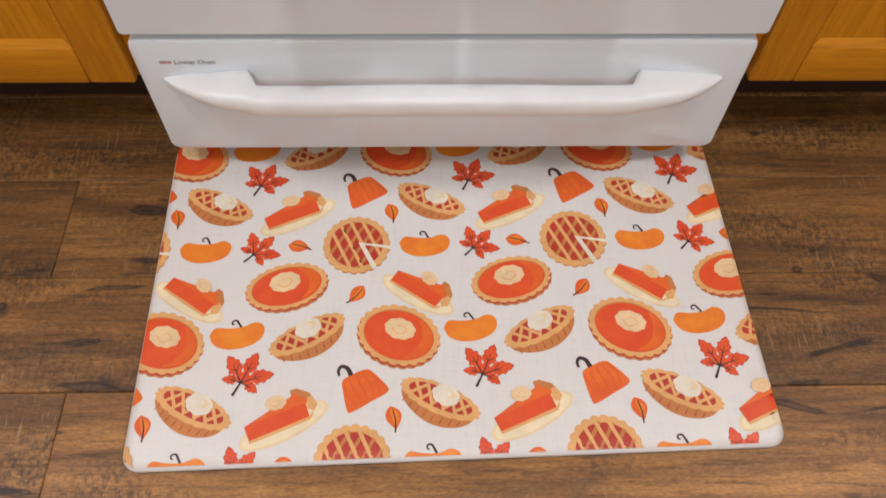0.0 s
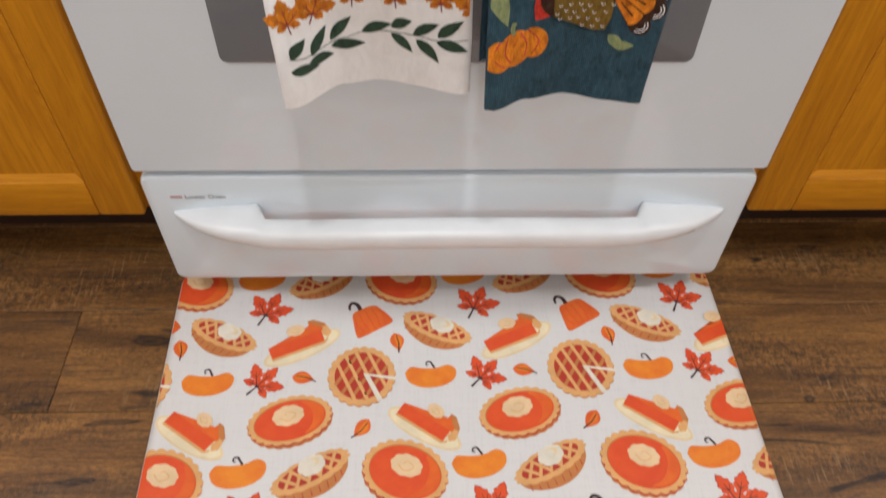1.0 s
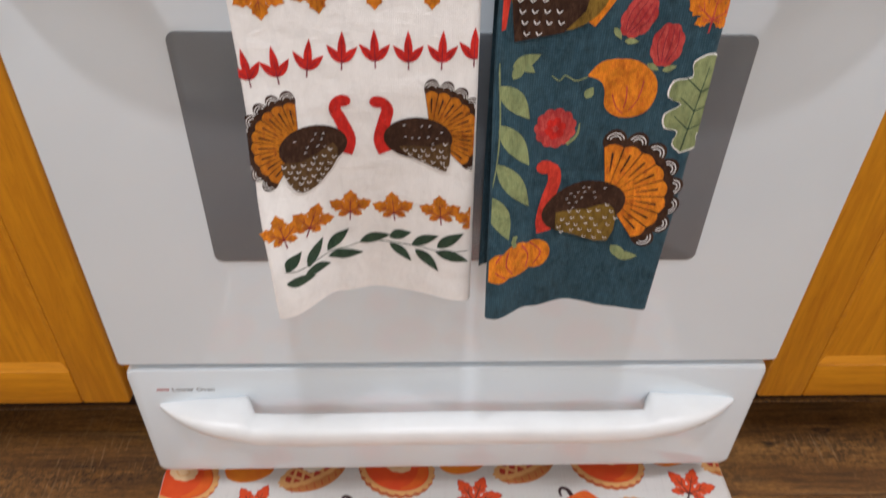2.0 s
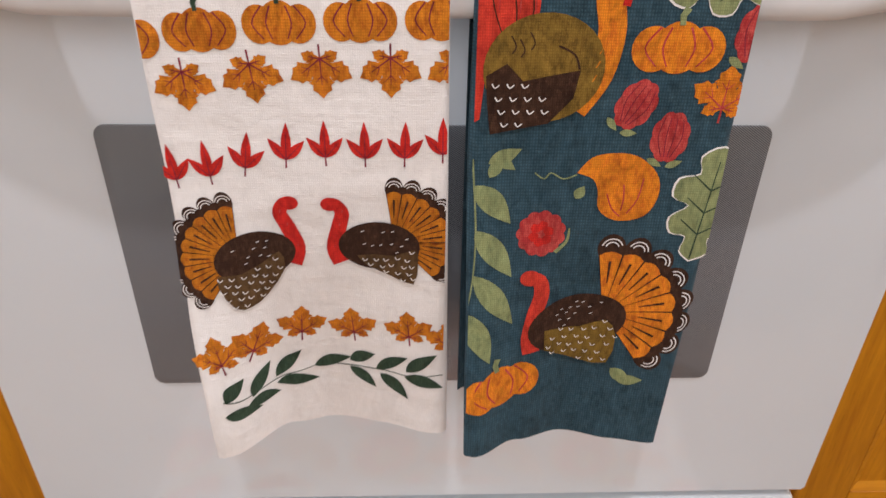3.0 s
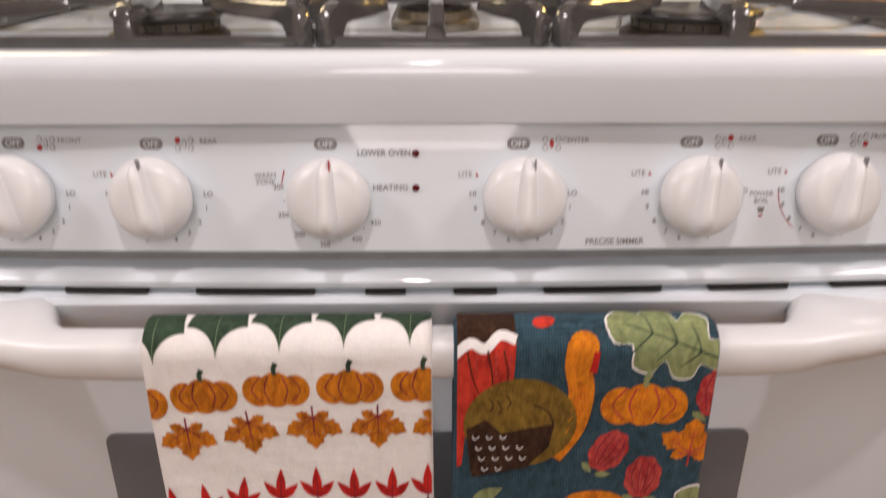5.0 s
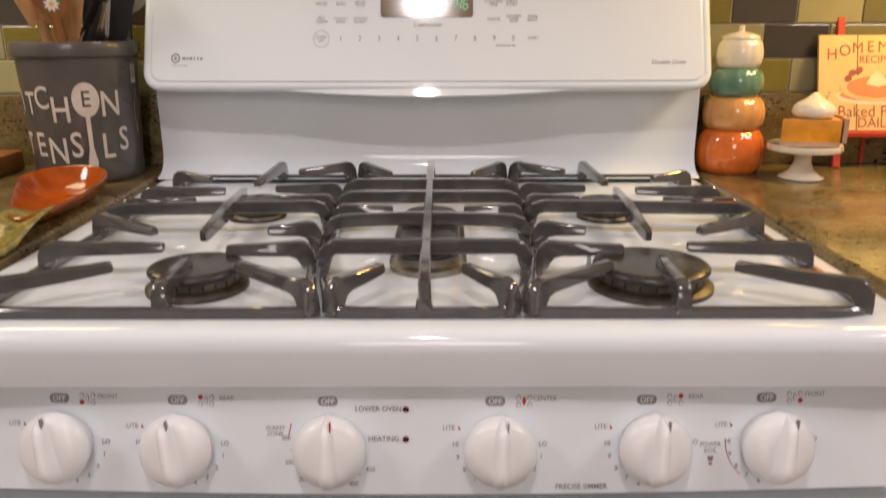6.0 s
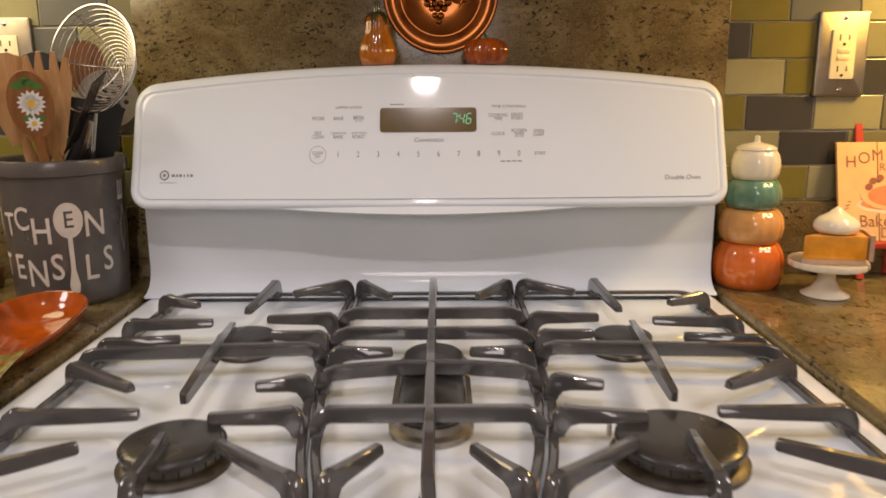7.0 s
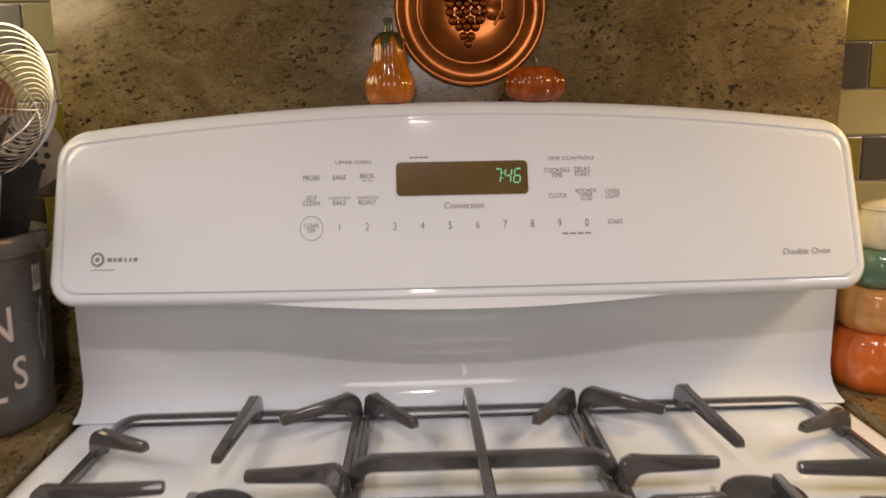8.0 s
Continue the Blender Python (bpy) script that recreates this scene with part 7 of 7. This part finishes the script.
# spider skimmer: rim, coil, ribs, long handle
spider = thing("wire_skimmer", "steel spiral wire skimmer leaning out of the crock", "utensil", "utensils in the crock", at=(-0.462, 0.55, Z0))
MS = Matrix.Translation((-0.4190, 0.548, 1.2500)) @ Matrix.Rotation(radians(-20), 4, "Z") @ Matrix.Rotation(radians(78), 4, "X")
RS = 0.0680


def bowl(r):
    return -0.048 * (1 - (r / RS) ** 2)


for i in range(15):
    r = RS * (i + 1.6) / 15.6
    bm = bmesh.new()
    ring = [(r * math.cos(a), r * math.sin(a), bowl(r)) for a in [2 * math.pi * k / 48 for k in range(49)]]
    sweep(bm, ring, 0.0012 if i < 14 else 0.0030, 0.0012 if i < 14 else 0.0030, 6)
    bmesh.ops.transform(bm, matrix=MS, verts=bm.verts)
    part("wire_ring" if i < 14 else "rim", bm, STEEL, spider, smooth=60)
for a in (0, 60, 120):
    bm = bmesh.new()
    sweep(bm, [(r * math.cos(radians(a)), r * math.sin(radians(a)), bowl(abs(r)) - 0.0012) for r in [RS * k / 8 for k in range(-8, 9)]], 0.0024, 0.0024, 6)
    bmesh.ops.transform(bm, matrix=MS, verts=bm.verts)
    part("rib", bm, STEEL, spider, smooth=60)
bm = bmesh.new()
tip = MS @ Vector((0.010, -RS * 0.98, 0))
sweep(bm, [(-0.462, 0.55, Z0), tuple(Vector((-0.462, 0.55, Z0)).lerp(tip, 0.6)), tuple(tip)], 0.006, 0.006, 8, up=(0, 1, 0))
part("handle", bm, STEEL, spider, smooth=60)

skimmer = thing("perforated_skimmer", "round perforated steel skimmer behind the wire skimmer", "utensil", "utensils in the crock", at=(-0.470, 0.57, Z0))
m, length = tool_pose((-0.470, 0.57, Z0), (-0.4270, 0.602, 1.200))
blade(oval(0, length, 0.038, 0.038, 0, 32), 0.0014, m, BRUSHED, "disc", skimmer, dish=0.02)
bm = bmesh.new()
for q, rad in ((1, 0), (6, 0.011), (12, 0.022)):
    for k in range(q):
        a = 2 * math.pi * k / q
        u, v = rad * math.cos(a), rad * math.sin(a)
        for s in (-1, 1):
            made = [bm.verts.new((x, s * 0.0010 + 0.8 * x * x, z + length)) for x, z in oval(u, v, 0.0032, 0.0032, 0, 12)]
            bm.faces.new(made if s < 0 else made[::-1])
bmesh.ops.transform(bm, matrix=m, verts=bm.verts)
tagged(part("perforations", bm, BLACK_GAP, skimmer, "dark round holes", smooth=0), kind="stuff")
bm = bmesh.new()
sweep(bm, [(0, 0, 0), (0, 0, length - 0.040)], 0.008, 0.004, 8, up=(0, 1, 0))
bmesh.ops.transform(bm, matrix=m, verts=bm.verts)
part("handle", bm, STEEL, skimmer, smooth=60)
tongs = thing("steel_tongs", "thin steel tongs standing in the crock", "utensil", "utensils in the crock", at=(-0.44, 0.53, Z0))
for k in (0, 1):
    bm = bmesh.new()
    sweep(bm, [(-0.450 + 0.006 * k, 0.528, Z0), (-0.434 + 0.008 * k, 0.527, 1.130), (-0.4080, 0.505, 1.176)], 0.006, 0.0022, up=(0, 1, 0))
    part("arm", bm, STEEL, tongs)

# ---------------------------------------------------------------- spoon rest and board
rest = thing("spoon_rest", "glossy orange ceramic spoon rest with a mottled green handle", "spoon rest", at=(-0.435, 0.34, COUNTER))
RX, RY, R_TURN = -0.4420, 0.4000, radians(102)


def rest_point(u, v, z):
    c, s = math.cos(R_TURN), math.sin(R_TURN)
    return (RX + c * u - s * v, RY + s * u + c * v, COUNTER + z)


def rest_outline(k, n=48):
    """Pear outline of the bowl; its narrow end runs into the handle."""
    out = []
    for i in range(n):
        a = 2 * math.pi * i / n
        u, v = math.cos(a), math.sin(a)
        w = 0.0515 * (1 - 0.45 * max(0, -u) ** 0.8)
        out.append((0.0560 * u * k if u > 0 else 0.1750 * u * k, w * v * k))
    return out


bm = bmesh.new()
loft(bm, [[rest_point(u, v, z + tilt * max(0.0, u + 0.07)) for u, v in rest_outline(k)] for k, z, tilt in ((0.50, 0.0006, 0.0), (0.66, 0.0012, 0.0), (0.88, 0.010, 0.06), (0.985, 0.0185, 0.10), (1.0, 0.0205, 0.10), (0.985, 0.0218, 0.10), (0.955, 0.0208, 0.10), (0.86, 0.0130, 0.07), (0.66, 0.0062, 0.02), (0.35, 0.0042, 0.0), (0.08, 0.0040, 0.0))])
part("bowl", bm, OCHRE_GLAZE, rest, smooth=70)
bm = bmesh.new()
loops = []
for u, w, z in ((-0.122, 0.0235, 0.0200), (-0.135, 0.0240, 0.0215), (-0.155, 0.0225, 0.0215), (-0.185, 0.0205, 0.0190), (-0.215, 0.0200, 0.0155), (-0.235, 0.0190, 0.0125), (-0.248, 0.0130, 0.0105), (-0.253, 0.0050, 0.0095)):
    loops.append([rest_point(u, w * p, max(0.0006, z + q)) for p, q in ((-1.0, 0), (-0.9, 0.0022), (-0.6, -0.0006), (0, -0.0030), (0.6, -0.0006), (0.9, 0.0022), (1.0, 0), (0.75, -0.0065), (0, -0.0085), (-0.75, -0.0065))])
loft(bm, loops)
part("grip", bm, plain("mottled_green_glaze", (0.30, 0.25, 0.06), 0.12, vary=0.7, size=110, coat=0.8), rest, "mottled green and cream handle", smooth=70)
tagged(part("wooden_board", boxed(-0.665, -0.602, 0.47, 0.61, COUNTER + 0.0004, COUNTER + 0.030, bevel=0.004), WALNUT), "small brown wooden block on the counter", "board")

# ---------------------------------------------------------------- wall tiles
TILE_FACE = WALL_Y - 0.003
TILES = {"dark": tile_material("charcoal_glass", (0.048, 0.044, 0.036)), "olive": tile_material("olive_glass", (0.165, 0.140, 0.014)), "pale": tile_material("pale_glass", (0.30, 0.285, 0.155)), "stone": tile_material("taupe_glass", (0.175, 0.162, 0.070)), "slate": tile_material("slate_glass", (0.15, 0.155, 0.145))}
SHARED = {}


def tile_mesh(width, height, colour):
    key = (round(width, 4), round(height, 4), colour)
    if key not in SHARED:
        bm = bmesh.new()
        plate_xz(bm, 0, width, 0, height, 0.0012, 0.0, 0.010, 0.0012)
        SHARED[key] = mesh_of(bm, "tile", TILES[colour], 14)
    return SHARED[key]


def tile_field(name, x0, x1, z0, rows, phases, fixed, seed):
    field = structure(name, boxed(x0, x1, WALL_Y + 0.0005, WALL_Y + 0.012, z0 - 0.002, z0 + rows * 0.0498), GROUT, "backsplash of olive, taupe and charcoal glass tiles", "backsplash")
    rng = random.Random(seed)
    pitch, gap = 0.0967, 0.0022
    for row in range(rows):
        z = z0 + row * 0.0498
        x = phases[row % 2] - pitch * math.ceil((phases[row % 2] - x0) / pitch)
        k = 0
        last = ""
        while x < x1:
            a, b = max(x, x0) + gap / 2, min(x + pitch, x1) - gap / 2
            if b - a > 0.006:
                colour = fixed.get((row, k)) or rng.choice([c for c in ("dark", "olive", "pale", "stone", "olive", "pale") if c != last])
                last = colour
                ob = new("tile", tile_mesh(b - a, 0.0498 - gap, colour))
                ob.location = (a, TILE_FACE, z + gap / 2)
                ob.parent = field
                k += 1
            x += pitch
    return field


tile_field("tile_field_east", 0.4135, 1.35, 1.0485, 9, (0.4475, 0.4985), {(0, 0): "stone", (0, 1): "olive", (0, 2): "pale", (0, 3): "stone", (1, 0): "pale", (1, 1): "dark", (1, 2): "stone", (2, 0): "olive", (2, 1): "dark", (2, 2): "pale", (2, 3): "stone", (3, 0): "pale", (3, 1): "olive", (3, 2): "dark",
           (4, 0): "dark", (4, 1): "olive", (4, 2): "pale", (4, 3): "olive", (5, 0): "olive", (5, 1): "slate", (5, 2): "pale", (6, 0): "pale", (6, 1): "olive"}, 3)
tile_field("tile_field_west", -1.35, -0.4085, 1.0485, 9, (-0.4890, -0.4430), {(4, 7): "pale", (4, 8): "slate", (4, 9): "pale", (5, 8): "pale", (5, 9): "slate", (5, 10): "pale", (6, 8): "olive", (6, 9): "pale"}, 8)

# ---------------------------------------------------------------- floor planks
rng = random.Random(12)
PLANK_W = 0.1605
y = 0.143
row = 0
while y > -2.55:
    y0, y1 = y, min(y + PLANK_W, 0.30)
    x = -2.2 - rng.uniform(0.0, 0.9)
    seam = {2: -0.523, 4: -0.463}.get(row)
    if seam is not None:
        x = seam - 1.22 * 2
    while x < 2.2:
        a, b = max(x, -2.2), min(x + 1.22, 2.2)
        if b - a > 0.02:
            bm = bmesh.new()
            rings(bm, [(a + 0.0003, b - 0.0003, y0 + 0.0003, y1 - 0.0003, 0.0004, -0.004), (a + 0.0003, b - 0.0003, y0 + 0.0003, y1 - 0.0003, 0.0004, -0.0012), (a + 0.0018, b - 0.0018, y0 + 0.0018, y1 - 0.0018, 0.0004, 0.0)], 1)
            part("plank", bm, PLANK, floor, smooth=0)
        x += 1.22
    y -= PLANK_W
    row += 1
